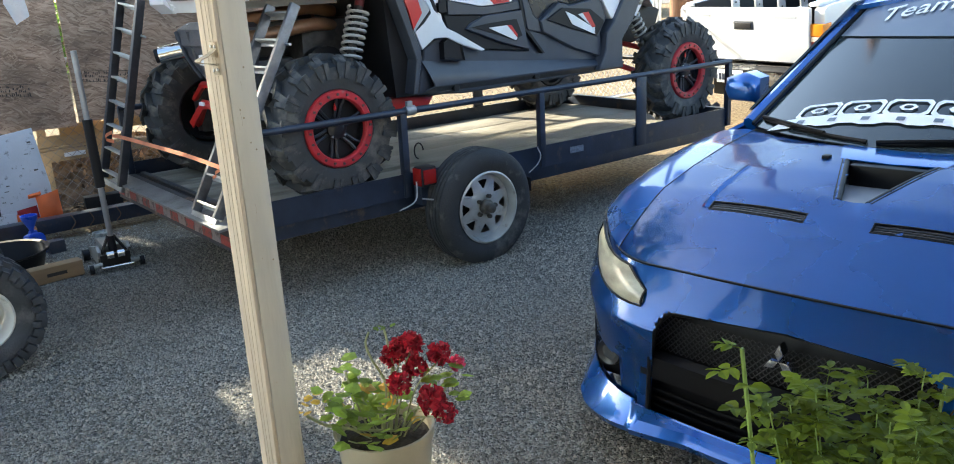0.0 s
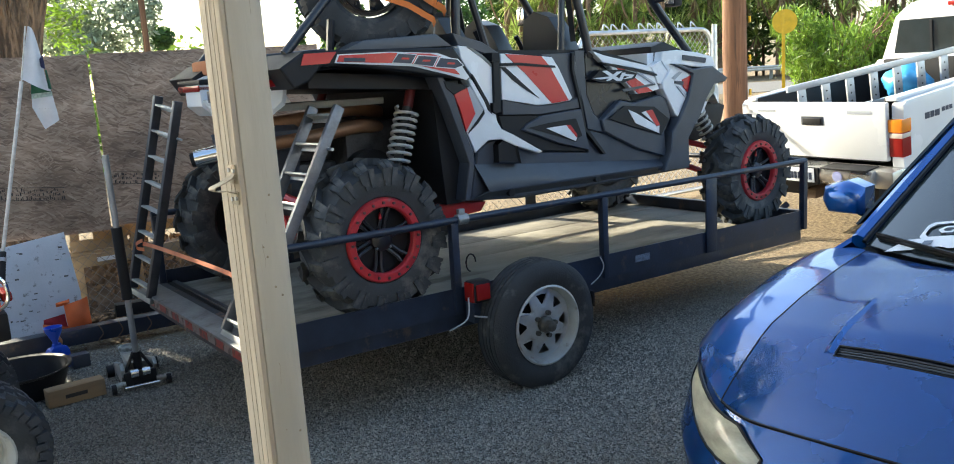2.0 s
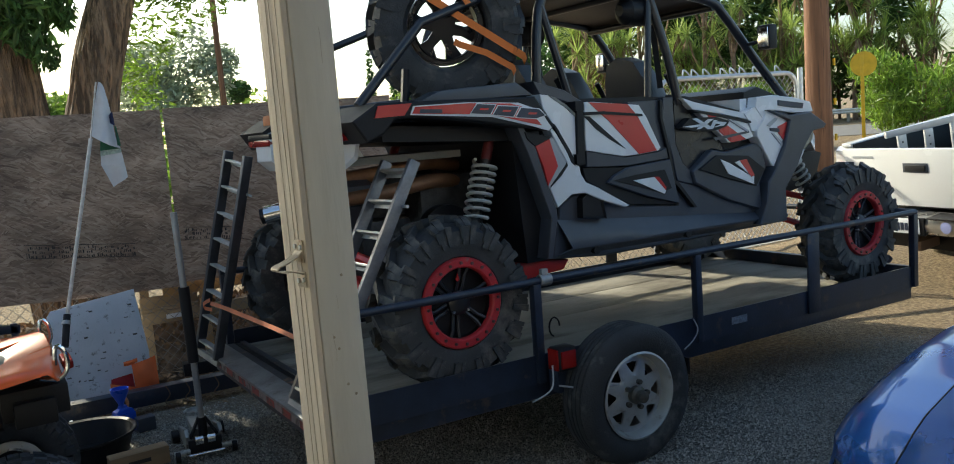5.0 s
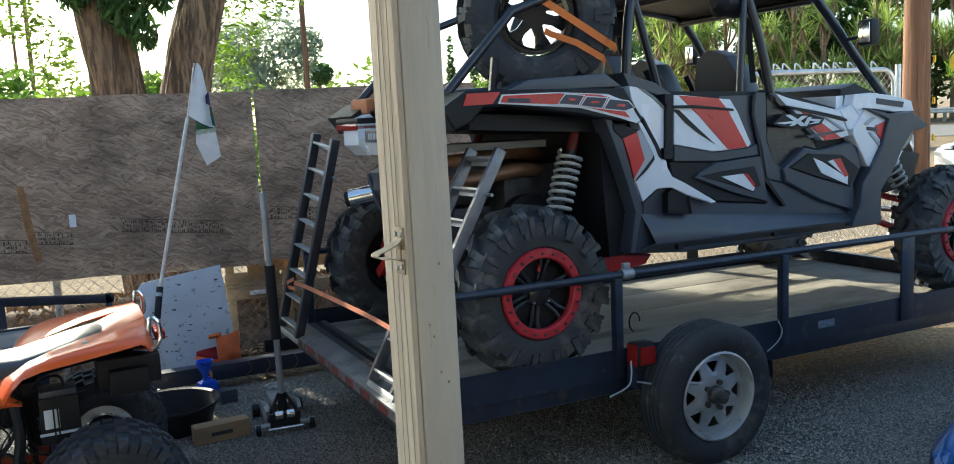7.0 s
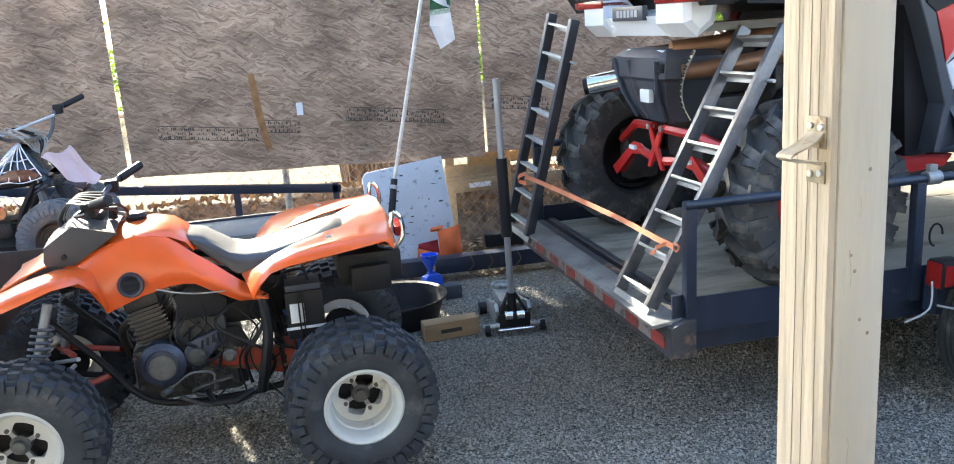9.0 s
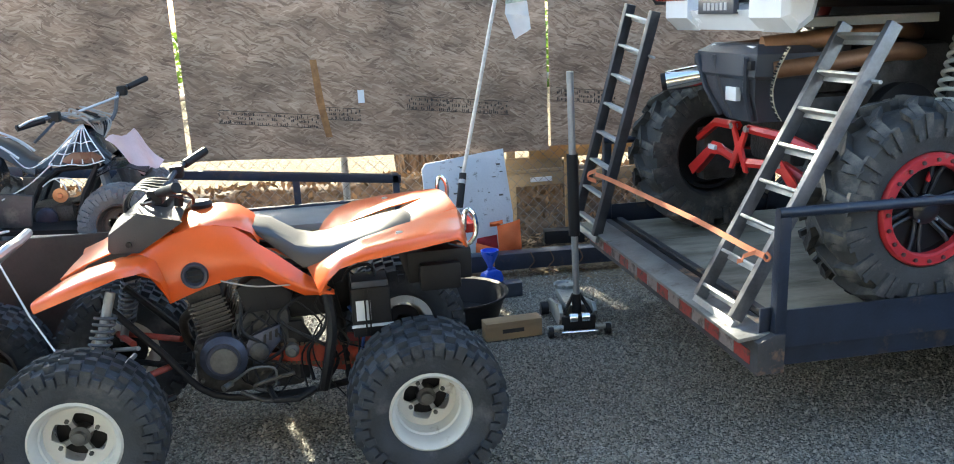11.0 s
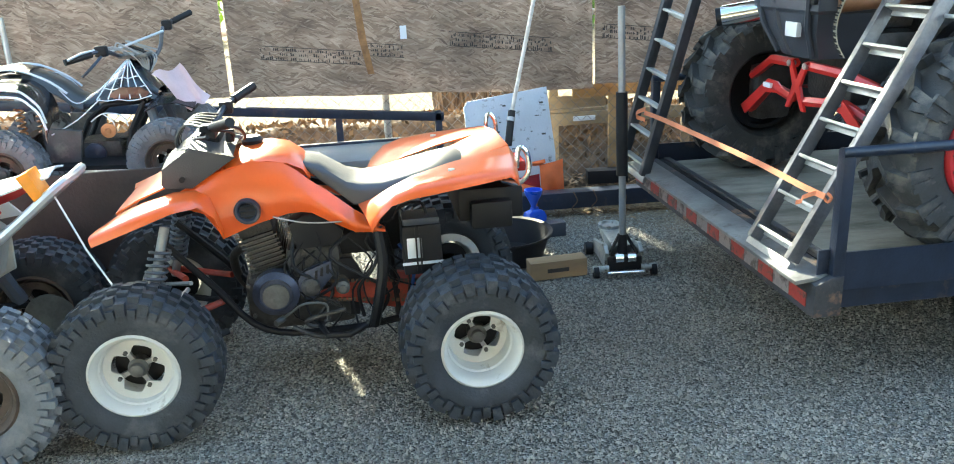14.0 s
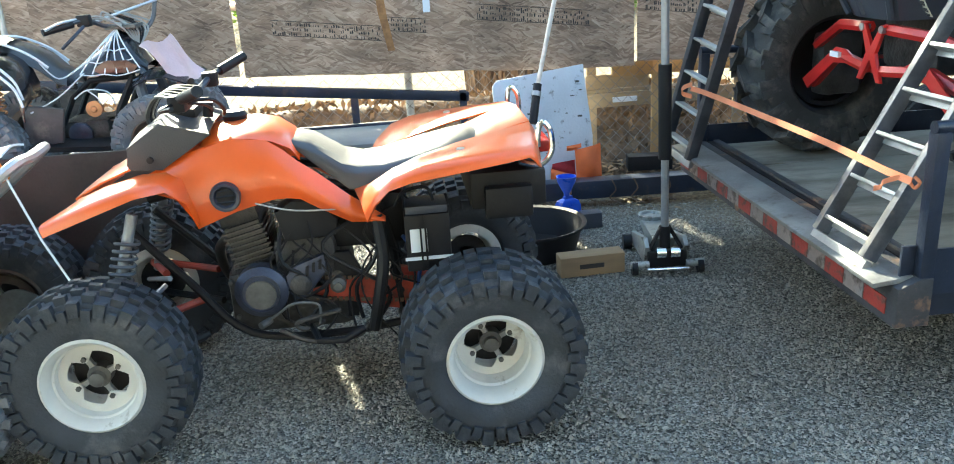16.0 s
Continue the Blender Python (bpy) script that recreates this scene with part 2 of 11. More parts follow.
M["engine"] = surf("oily_cast_metal", (0.065, 0.062, 0.06), 0.5, metal=0.5, var=0.4, scale=16, bump=0.4)
M["orange"] = surf("orange_quad_plastic", (0.82, 0.115, 0.012), 0.36, var=0.07, scale=4, bump=0.03, coat=1.0)
M["orange"].node_tree.nodes["Principled BSDF"].inputs["Coat Roughness"].default_value = 0.26
M["orange_cloth"] = surf("orange_fabric", (0.75, 0.16, 0.045), 0.85, var=0.2, bump=0.3, bscale=200)
M["strap"] = surf("faded_orange_webbing", (0.70, 0.24, 0.12), 0.85, var=0.2, bump=0.3, bscale=250)
M["blue_plastic"] = surf("blue_plastic", (0.012, 0.075, 0.52), 0.3, var=0.12, bump=0.03)
M["white_board"] = surf("white_painted_board", (0.60, 0.62, 0.66), 0.7, var=0.12, scale=3, bump=0.2, col2=(0.13, 0.12, 0.11), patch=0.12, pscale=22)
M["truck_white"] = surf("white_truck_paint", (0.74, 0.74, 0.73), 0.25, var=0.04, scale=2, bump=0.01, coat=0.6)
M["car_blue"] = surf("metallic_blue_paint", (0.004, 0.105, 0.42), 0.28, metal=0.55, var=0.06, scale=3, bump=0.0, coat=1.0)
M["sticker"] = surf("white_vinyl", (0.75, 0.77, 0.8), 0.4, var=0.03, bump=0)
M["yellow"] = surf("yellow_paint", (0.72, 0.43, 0.02), 0.5, var=0.1, bump=0.05)
M["terracotta"] = surf("cream_glazed_pot", (0.46, 0.40, 0.28), 0.42, var=0.07, scale=5, bump=0.05, coat=0.2)
M["soil"] = surf("dark_soil", (0.035, 0.026, 0.018), 0.95, var=0.5, scale=40, bump=0.8, bscale=90)
M["leaf"] = surf("green_leaf", (0.105, 0.20, 0.03), 0.5, var=0.3, scale=5, bump=0.1)
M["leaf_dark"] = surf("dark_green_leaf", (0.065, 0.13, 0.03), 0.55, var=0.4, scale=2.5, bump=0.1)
# brighter copy of the leaf; its sunlit look is put into the colour
M["leaf_bright"] = surf("sunlit_tone_leaf", (0.17, 0.27, 0.035), 0.55, var=0.35, scale=1.5, bump=0.1)
# distance haze is mixed into this paler leaf colour
M["leaf_far"] = surf("hazed_grey_green_leaf", (0.30, 0.35, 0.23), 0.6, var=0.3, scale=1.5, bump=0.1)
M["petal"] = surf("crimson_petal", (0.46, 0.016, 0.035), 0.6, var=0.35, scale=30, bump=0.1)
M["stem"] = surf("pale_stem", (0.30, 0.31, 0.15), 0.6, var=0.2)
M["bark"] = surf("furrowed_bark", (0.27, 0.175, 0.105), 0.95, var=0.5, scale=9, bump=1.0, bscale=34, col2=(0.085, 0.055, 0.034), patch=0.6, pscale=20, stretch=(1, 1, 0.16), bdist=0.09)
M["pole_wood"] = surf("brown_pole_wood", (0.20, 0.098, 0.052), 0.9, var=0.45, scale=9, bump=0.9, bscale=34, col2=(0.085, 0.045, 0.028), patch=0.35, pscale=16, stretch=(1, 1, 0.06))
M["asphalt"] = surf("asphalt", (0.16, 0.155, 0.15), 0.95, var=0.15, scale=2, bump=0.3)
M["white_rim"] = surf("white_rim_paint", (0.68, 0.67, 0.63), 0.4, var=0.07, bump=0.03, col2=(0.24, 0.2, 0.15), patch=0.08, pscale=12)
M["seat_black"] = surf("black_vinyl", (0.02, 0.022, 0.027), 0.47, var=0.15, bump=0.08, bscale=300, spec=1.0, coat=0.5)
M["seat_black"].node_tree.nodes["Principled BSDF"].inputs["Coat Roughness"].default_value = 0.42
M["white_vinyl"] = surf("cream_vinyl", (0.72, 0.68, 0.6), 0.45, var=0.06, bump=0.15, bscale=300)
M["lamp"] = surf("clouded_headlamp_plastic", (0.34, 0.33, 0.25), 0.38, var=0.35, scale=9, bump=0.05, coat=0.5, stretch=(1, 1, 3))
M["cardboard"] = surf("scuffed_wood_block", (0.30, 0.20, 0.11), 0.8, var=0.25, scale=6, bump=0.3, bscale=70, stretch=(0.15, 1, 1))
M["wall"] = surf("plain_stucco", (0.5, 0.47, 0.42), 0.9, var=0.05, bump=0.2)
M["windscreen"] = surf("tinted_windscreen", (0.022, 0.030, 0.033), 0.03, var=0.15, bump=0, spec=0.5, coat=0.0)
for key, ior in (("car_blue", 1.7),):
    M[key].node_tree.nodes["Principled BSDF"].inputs["Coat IOR"].default_value = ior

# ---- building helpers ----
def thing(name, m, label, category, group="", kind=""):
    """An Empty that stands for one thing; its parts hang under it."""
    ob = new(name)
    ob.matrix_world = m
    return tagged(ob, label, category, group, kind)


def finish(bm, smooth=40):
    bmesh.ops.recalc_face_normals(bm, faces=bm.faces)
    if smooth:
        lim = radians(smooth)
        for f in bm.faces:
            f.smooth = True
        for e in bm.edges:
            e.smooth = len(e.link_faces) == 2 and e.calc_face_angle(0) < lim


def part(name, bm, material, parent=None, label="", smooth=40):
    finish(bm, smooth)
    me = bpy.data.meshes.new(name)
    bm.to_mesh(me)
    bm.free()
    me.materials.append(M[material])
    ob = new(name, me)
    ob.parent = parent
    return tagged(ob, label)


def solo(name, bm, material, m, label, category, group="", kind="", smooth=40):
    """A thing that is one mesh."""
    ob = part(name, bm, material, None, label, smooth)
    ob.matrix_world = m
    return tagged(ob, label, category, group, kind)


def box(bm, x0, x1, y0, y1, z0, z1, bevel=0.0, m=None):
    vs = [bm.verts.new((x, y, z)) for x in (x0, x1) for y in (y0, y1) for z in (z0, z1)]
    fs = [bm.faces.new([vs[i] for i in q]) for q in ((0, 1, 3, 2), (4, 6, 7, 5), (0, 4, 5, 1), (2, 3, 7, 6), (0, 2, 6, 4), (1, 5, 7, 3))]
    if m is not None:
        bmesh.ops.transform(bm, matrix=m, verts=vs)
    if bevel:
        es = list({e for f in fs for e in f.edges})
        bmesh.ops.recalc_face_normals(bm, faces=fs)
        bmesh.ops.bevel(bm, geom=es, offset=bevel, segments=2, affect="EDGES", profile=0.6)
    return bm


def B(*a, **k):
    return box(bmesh.new(), *a, **k)


def prism(bm, pts, axis, a, b, bevel=0.0):
    """A polygon given in the plane across an axis, carried from a to b along it."""
    def at(p, w):
        return {"x": (w, p[0], p[1]), "y": (p[0], w, p[1]), "z": (p[0], p[1], w)}[axis]
    lo, hi = [bm.verts.new(at(p, a)) for p in pts], [bm.verts.new(at(p, b)) for p in pts]
    fs = [bm.faces.new(lo), bm.faces.new(hi[::-1])]
    n = len(pts)
    fs += [bm.faces.new((lo[i], hi[i], hi[(i + 1) % n], lo[(i + 1) % n])) for i in range(n)]
    if bevel:
        bmesh.ops.recalc_face_normals(bm, faces=fs)
        bmesh.ops.bevel(bm, geom=list({e for f in fs[:2] for e in f.edges}), offset=bevel, segments=2, affect="EDGES", profile=0.6)
    return bm


def P(*a, **k):
    return prism(bmesh.new(), *a, **k)


def tube(bm, pts, r, seg=8, r2=None, closed=False):
    """A round bar along points; r to r2 from end to end."""
    pts = [Vector(p) for p in pts]
    n = len(pts)
    rings = []
    side = None
    for i, p in enumerate(pts):
        t = (pts[(i + 1) % n] - pts[i - 1]) if closed else (pts[min(i + 1, n - 1)] - pts[max(i - 1, 0)])
        t.normalize()
        if side is None:
            side = t.cross(Vector((0, 0, 1)) if abs(t.z) < 0.9 else Vector((1, 0, 0))).normalized()
        else:
            side = (side - t * side.dot(t)).normalized()
        up = t.cross(side)
        rad = r if r2 is None else r + (r2 - r) * i / max(1, n - 1)
        rings.append([bm.verts.new(p + side * rad * math.cos(a) + up * rad * math.sin(a)) for a in (2 * math.pi * k / seg for k in range(seg))])
    for i in range(n if closed else n - 1):
        u, v = rings[i], rings[(i + 1) % n]
        for k in range(seg):
            bm.faces.new((u[k], u[(k + 1) % seg], v[(k + 1) % seg], v[k]))
    if not closed:
        bm.faces.new(rings[0][::-1])
        bm.faces.new(rings[-1])
    return bm


def T(*a, **k):
    return tube(bmesh.new(), *a, **k)


def curve(pts, steps=6):
    """A smooth line through points (Catmull-Rom)."""
    pts = [Vector(p) for p in pts]
    out = []
    for i in range(len(pts) - 1):
        p0, p1, p2, p3 = pts[max(i - 1, 0)], pts[i], pts[i + 1], pts[min(i + 2, len(pts) - 1)]
        for k in range(steps):
            t = k / steps
            out.append(0.5 * ((2 * p1) + (p2 - p0) * t + (2 * p0 - 5 * p1 + 4 * p2 - p3) * t * t + (3 * p1 - p0 - 3 * p2 + p3) * t ** 3))
    return out + [pts[-1]]


def lathe(bm, prof, axis="y", seg=32, c=(0, 0, 0), closed=False):
    """A profile of (radius, height) turned about an axis through c."""
    rings = []
    for r, h in prof:
        ring = []
        for k in range(seg):
            a = 2 * math.pi * k / seg
            u, v = r * math.cos(a), r * math.sin(a)
            p = {"x": (h, u, v), "y": (u, h, v), "z": (u, v, h)}[axis]
            ring.append(bm.verts.new((p[0] + c[0], p[1] + c[1], p[2] + c[2])))
        rings.append(ring)
    m = len(rings)
    for i in range(m if closed else m - 1):
        u, v = rings[i], rings[(i + 1) % m]
        for k in range(seg):
            bm.faces.new((u[k], u[(k + 1) % seg], v[(k + 1) % seg], v[k]))
    if not closed:
        for ring in (rings[0], rings[-1]):
            bm.faces.new(ring)
    return bm


def L(*a, **k):
    return lathe(bmesh.new(), *a, **k)


def loft(bm, rings, caps=True):
    """Skin over rings with equal numbers of points."""
    vs = [[bm.verts.new(p) for p in r] for r in rings]
    for a, b in zip(vs, vs[1:]):
        n = len(a)
        for k in range(n):
            bm.faces.new((a[k], a[(k + 1) % n], b[(k + 1) % n], b[k]))
    if caps:
        bm.faces.new(vs[0][::-1])
        bm.faces.new(vs[-1])
    return bm


def sheet(bm, rows, thick=0.0):
    """A skin over a grid of points; thick gives it a back."""
    vs = [[bm.verts.new(p) for p in r] for r in rows]
    fs = [bm.faces.new((vs[i][j], vs[i][j + 1], vs[i + 1][j + 1], vs[i + 1][j])) for i in range(len(vs) - 1) for j in range(len(vs[0]) - 1)]
    if thick:
        bmesh.ops.recalc_face_normals(bm, faces=fs)
        bmesh.ops.solidify(bm, geom=fs, thickness=thick)
    return bm


def words(name, text, size, m, material, parent, depth=0.002, width=None):
    """Lettering in the built-in font, as a mesh."""
    cu = bpy.data.curves.new(name, "FONT")
    cu.body, cu.size, cu.extrude, cu.align_x, cu.align_y, cu.resolution_u = text, size, depth, "CENTER", "CENTER", 2
    tmp = bpy.data.objects.new(name, cu)
    me = bpy.data.meshes.new_from_object(tmp)
    bpy.data.objects.remove(tmp)
    bpy.data.curves.remove(cu)
    if width:
        w = max(v.co.x for v in me.vertices) - min(v.co.x for v in me.vertices)
        me.transform(Matrix.Diagonal((width / w, 1, 1, 1)))
    me.transform(m)
    me.materials.append(M[material])
    ob = new(name, me)
    ob.parent = parent
    return ob


def cyl(bm, p, q, r, seg=12):
    return tube(bm, [p, q], r, seg)


def C(p, q, r, seg=12):
    return tube(bmesh.new(), [p, q], r, seg)


MIRROR = Matrix.Diagonal((1, -1, 1, 1))

# ---- the yard: ground, fence, post, distance ----
rng = random.Random(7)


def ground_sheet():
    bm = bmesh.new()
    xs = [-900, -300, -100, -40, -18] + [-10 + 0.5 * i for i in range(61)] + [26, 40, 100, 300, 900]
    ys = [-900, -300, -100, -40, -18] + [-8 + 0.5 * i for i in range(61)] + [28, 40, 100, 300, 900]
    rows = []
    for y in ys:
        row = []
        for x in xs:
            near = -9 < x < 16 and -7 < y < 18
            z = (noise.noise((x * 0.6, y * 0.6, 0.3)) * 0.012 - 0.008) if near else -0.01
            # the drive climbs towards the street under the pickup
            climb = 0.114 * min(max(x - 5.5, 0.0), 5.2) * min(1.0, max(0.0, (16.5 - x) / 5.0))
            row.append((x, y, z + climb * min(1.0, max(0.0, (y + 5.0) / 3.0)) * min(1.0, max(0.0, (3.6 - y) / 1.4))))
        rows.append(row)
    return sheet(bm, rows)


solo("ground", ground_sheet(), "ground", pose(0, 0, 0), "grey crushed gravel yard turning to dry straw-coloured dirt", "ground", kind="structure")


def gravel(n, seed):
    """Loose stones as one mesh of uneven little peaks."""
    g = np.random.default_rng(seed)
    x, y = g.uniform(-3.2, 4.6, n), g.uniform(-3.4, 2.5, n)
    keep = ((x - y * 0.6) < 4.5) & (y + 0.55 * x < 2.2 + g.normal(0, 0.2, n))
    x, y = x[keep], y[keep]
    n = len(x)
    s = g.gamma(4, 0.0008, n) + 0.0018
    base = np.array([[1, 0, 0], [0, 1, 0], [-1, 0, 0], [0, -1, 0], [0, 0, 1]], float)
    jit = 1 + g.uniform(-0.35, 0.35, (n, 5, 3))
    v = base[None] * jit * s[:, None, None] * np.array([1, 0.85, 1.0])
    v += g.uniform(-0.25, 0.25, (n, 5, 3)) * s[:, None, None]
    a = g.uniform(0, 6.28, n)
    ca, sa = np.cos(a)[:, None], np.sin(a)[:, None]
    vx, vy = v[:, :, 0] * ca - v[:, :, 1] * sa, v[:, :, 0] * sa + v[:, :, 1] * ca
    v[:, :, 0], v[:, :, 1] = vx + x[:, None], vy + y[:, None]
    v[:, :, 2] += (s * 0.15)[:, None] - 0.004
    tri = np.array([[0, 1, 4], [1, 2, 4], [2, 3, 4], [3, 0, 4]])
    faces = (tri[None] + (np.arange(n) * 5)[:, None, None]).reshape(-1, 3)
    me = bpy.data.meshes.new("gravel_stones")
    me.from_pydata(v.reshape(-1, 3).tolist(), [], faces.tolist())
    me.materials.append(M["stone"])
    return tagged(new("gravel_stones", me), "loose crushed grey gravel stones over the yard", "gravel", kind="stuff")


def island_tint(m, low, high):
    """Each loose piece of a joined mesh gets its own brightness."""
    n, l = m.node_tree.nodes, m.node_tree.links
    b = n["Principled BSDF"]
    old = b.inputs["Base Color"].links[0].from_socket
    geo = n.new("ShaderNodeNewGeometry")
    mr = n.new("ShaderNodeMapRange")
    mr.inputs[3].default_value, mr.inputs[4].default_value = low, high
    l.new(geo.outputs["Random Per Island"], mr.inputs[0])
    hs = n.new("ShaderNodeHueSaturation")
    l.new(mr.outputs[0], hs.inputs["Value"])
    l.new(old, hs.inputs["Color"])
    l.new(hs.outputs[0], b.inputs["Base Color"])


island_tint(M["stone"], 0.5, 1.5)
for key in ("leaf", "leaf_dark", "leaf_bright", "leaf_far", "petal"):
    island_tint(M[key], 0.55, 1.5)
    leafy(M[key], 0.4)
gravel(300000, 3)

# strand-board fence panels on a chain-link fence
FENCE_Y = 2.854


def osb_panel(x0, x1, z0l, z0r, z1l, z1r, lean=0.0):
    p = thing("fence_panel", pose((x0 + x1) / 2, FENCE_Y, 0, lean, 0, 0), "weathered grey-brown strand board fence panel", "fence panel", "fence panels")
    h = (x1 - x0) / 2
    bm = bmesh.new()
    n = 14
    # ragged lower and upper edge
    pts = [(-h + 2 * h * i / n, z0l + (z0r - z0l) * i / n + rng.uniform(-0.006, 0.006)) for i in range(n + 1)]
    pts += [(h - 2 * h * i / n, z1r + (z1l - z1r) * i / n + rng.uniform(-0.004, 0.004)) for i in range(n + 1)]
    prism(bm, pts, "y", 0.0, 0.012)
    part("board", bm, "osb", p, smooth=0)
    return p


panels = [osb_panel(-6.9, -4.46, 0.80, 0.80, 1.55, 1.5), osb_panel(-4.45, -3.1105, 0.80, 0.785, 1.50, 1.52), osb_panel(-3.11, -2.044, 0.785, 0.77, 1.88, 1.88),
          osb_panel(-2.014, 0.232, 0.765, 0.672, 1.88, 1.888, 0.3), osb_panel(0.252, 1.95, 0.70, 0.66, 1.893, 1.895)]


M["rust_stain"] = surf("rusty_drip_stain", (0.30, 0.15, 0.06), 0.9, var=0.3, scale=20)
M["ink"] = surf("faded_ink", (0.045, 0.038, 0.034), 0.9, var=0.3)


def stamp(panel, x, z, n, h, seed):
    """A row of faded ink blocks, the maker's print on a board."""
    g = random.Random(seed)
    bm = bmesh.new()
    long = n * 0.05
    for i in range(n * 2):
        at = x + 0.025 * i
        zz = z - 0.003 * i
        rows = g.choice((2, 3, 3))
        for b in range(rows):
            z0 = zz + h * (b + 0.12) / rows
            for half in (0, 1):
                if g.random() < 0.72:
                    box(bm, at + 0.011 * half, at + 0.011 * half + g.uniform(0.003, 0.009), -0.0015, 0.0015, z0, z0 + h / rows * g.uniform(0.3, 0.75))
    for dz in (0, h):
        prism(bm, [(x - 0.005, z + dz), (x + long, z + dz - 0.003 * n * 2), (x + long, z + dz - 0.003 * n * 2 + 0.0035), (x - 0.005, z + dz + 0.0035)], "y", -0.0015, 0.0015)
    tagged(part("ink_print", bm, "ink", panel, "faded black ink print"), kind="stuff")


ox = -(-2.014 + 0.232) / 2
stamp(panels[3], -1.83 + ox, 0.99, 12, 0.08, 1)
stamp(panels[3], -1.22 + ox, 0.975, 5, 0.075, 2)
stamp(panels[3], -0.68 + ox, 1.00, 13, 0.085, 3)
ox3 = -(0.252 + 1.95) / 2
stamp(panels[4], 0.3 + ox3, 0.99, 8, 0.085, 4)
part("paper_tag", B(-0.985 + ox, -0.945 + ox, -0.003, -0.001, 1.06, 1.14, m=None), "sticker", panels[3], "scrap of pale paper")
part("stain_streak", P([(-1.26 + ox, 1.34), (-1.22 + ox, 1.34), (-1.19 + ox, 1.05), (-1.16 + ox, 0.86), (-1.20 + ox, 0.86), (-1.24 + ox, 1.08)], "y", -0.0018, 0.0), "rust_stain", panels[3], "rusty drip stain")


M["wire_dull"] = surf("dull_weathered_wire", (0.20, 0.19, 0.18), 0.7, metal=0.3, var=0.2)


def chain_link(name, x0, x1, y, z0, z1, top=True, label="galvanised chain-link fence behind the strand boards"):
    f = thing(name, pose(x0, y, 0), label, "chain-link fence")
    w, h, step = x1 - x0, z1 - z0, 0.075
    bm = bmesh.new()
    k = -int(h / step) - 1
    while k * step < w:
        for sgn in (1, -1):
            a = k * step
            t0, t1 = max(0, -a), min(h, w - a)
            if t1 > t0:
                za, zb = (z0 + t0, z0 + t1) if sgn > 0 else (z1 - t0, z1 - t1)
                tube(bm, [(a + t0, 0.004 * sgn, za), (a + t1, 0.004 * sgn, zb)], 0.0019, 3)
        k += 1
    part("wire_mesh", bm, "wire_dull", f, smooth=0)
    n = max(1, round(w / 2.6))
    for i in range(n + 1):
        part("post", C((w * i / n, 0.03, -0.05), (w * i / n, 0.03, z1 + 0.03), 0.024), "galv", f)
    if top:
        part("top_rail", C((0, 0.03, z1), (w, 0.03, z1), 0.02), "galv", f)
    return f


chain_link("chain_link_fence", -6.9, 4.7, FENCE_Y + 0.06, 0.05, 1.15)


def gate():
    g = thing("chain_link_gate", pose(4.85, FENCE_Y + 0.1, 0), "galvanised chain-link gate with rounded tube frame", "gate")
    w, z0, z1, r = 2.0, 0.12, 1.9, 0.16
    loop = []
    for cx, cz, a0 in ((w - r, z1 - r, 0), (r, z1 - r, 90), (r, z0 + r, 180), (w - r, z0 + r, 270)):
        loop += [(cx + r * math.cos(radians(a0 + 15 * k)), 0, cz + r * math.sin(radians(a0 + 15 * k))) for k in range(7)]
    for x in (-0.09, w + 0.09):
        part("gate_post", C((x, 0.02, -0.05), (x, 0.02, 1.95), 0.03), "galv", g)
        for z in (0.5, 1.5):
            part("hinge", C((x, 0.02, z), (min(max(x, 0), w), 0, z), 0.012, 8), "galv", g)
    part("frame", T(loop, 0.024, 8, closed=True), "galv", g)
    bm = bmesh.new()
    step, h = 0.08, z1 - z0
    k = -int(h / step) - 1
    while k * step < w:
        for sgn in (1, -1):
            a = k * step
            t0, t1 = max(0, -a), min(h, w - a)
            if t1 > t0:
                za, zb = (z0 + t0, z0 + t1) if sgn > 0 else (z1 - t0, z1 - t1)
                tube(bm, [(a + t0, 0.004 * sgn, za), (a + t1, 0.004 * sgn, zb)], 0.003, 3)
        k += 1
    part("wire_mesh", bm, "galv", g, smooth=0)
    for i in range(9):
        x = 0.3 + 0.17 * i + rng.uniform(-0.04, 0.04)
        part("wire_loop", tube(bmesh.new(), curve([(x, 0, z1), (x + 0.03, 0.02, z1 + 0.08), (x + 0.09, 0.03, z1 + 0.06), (x + 0.12, 0, z1)], 4), 0.008, 5), "galv", g, "bent loop of wire along the top")


gate()

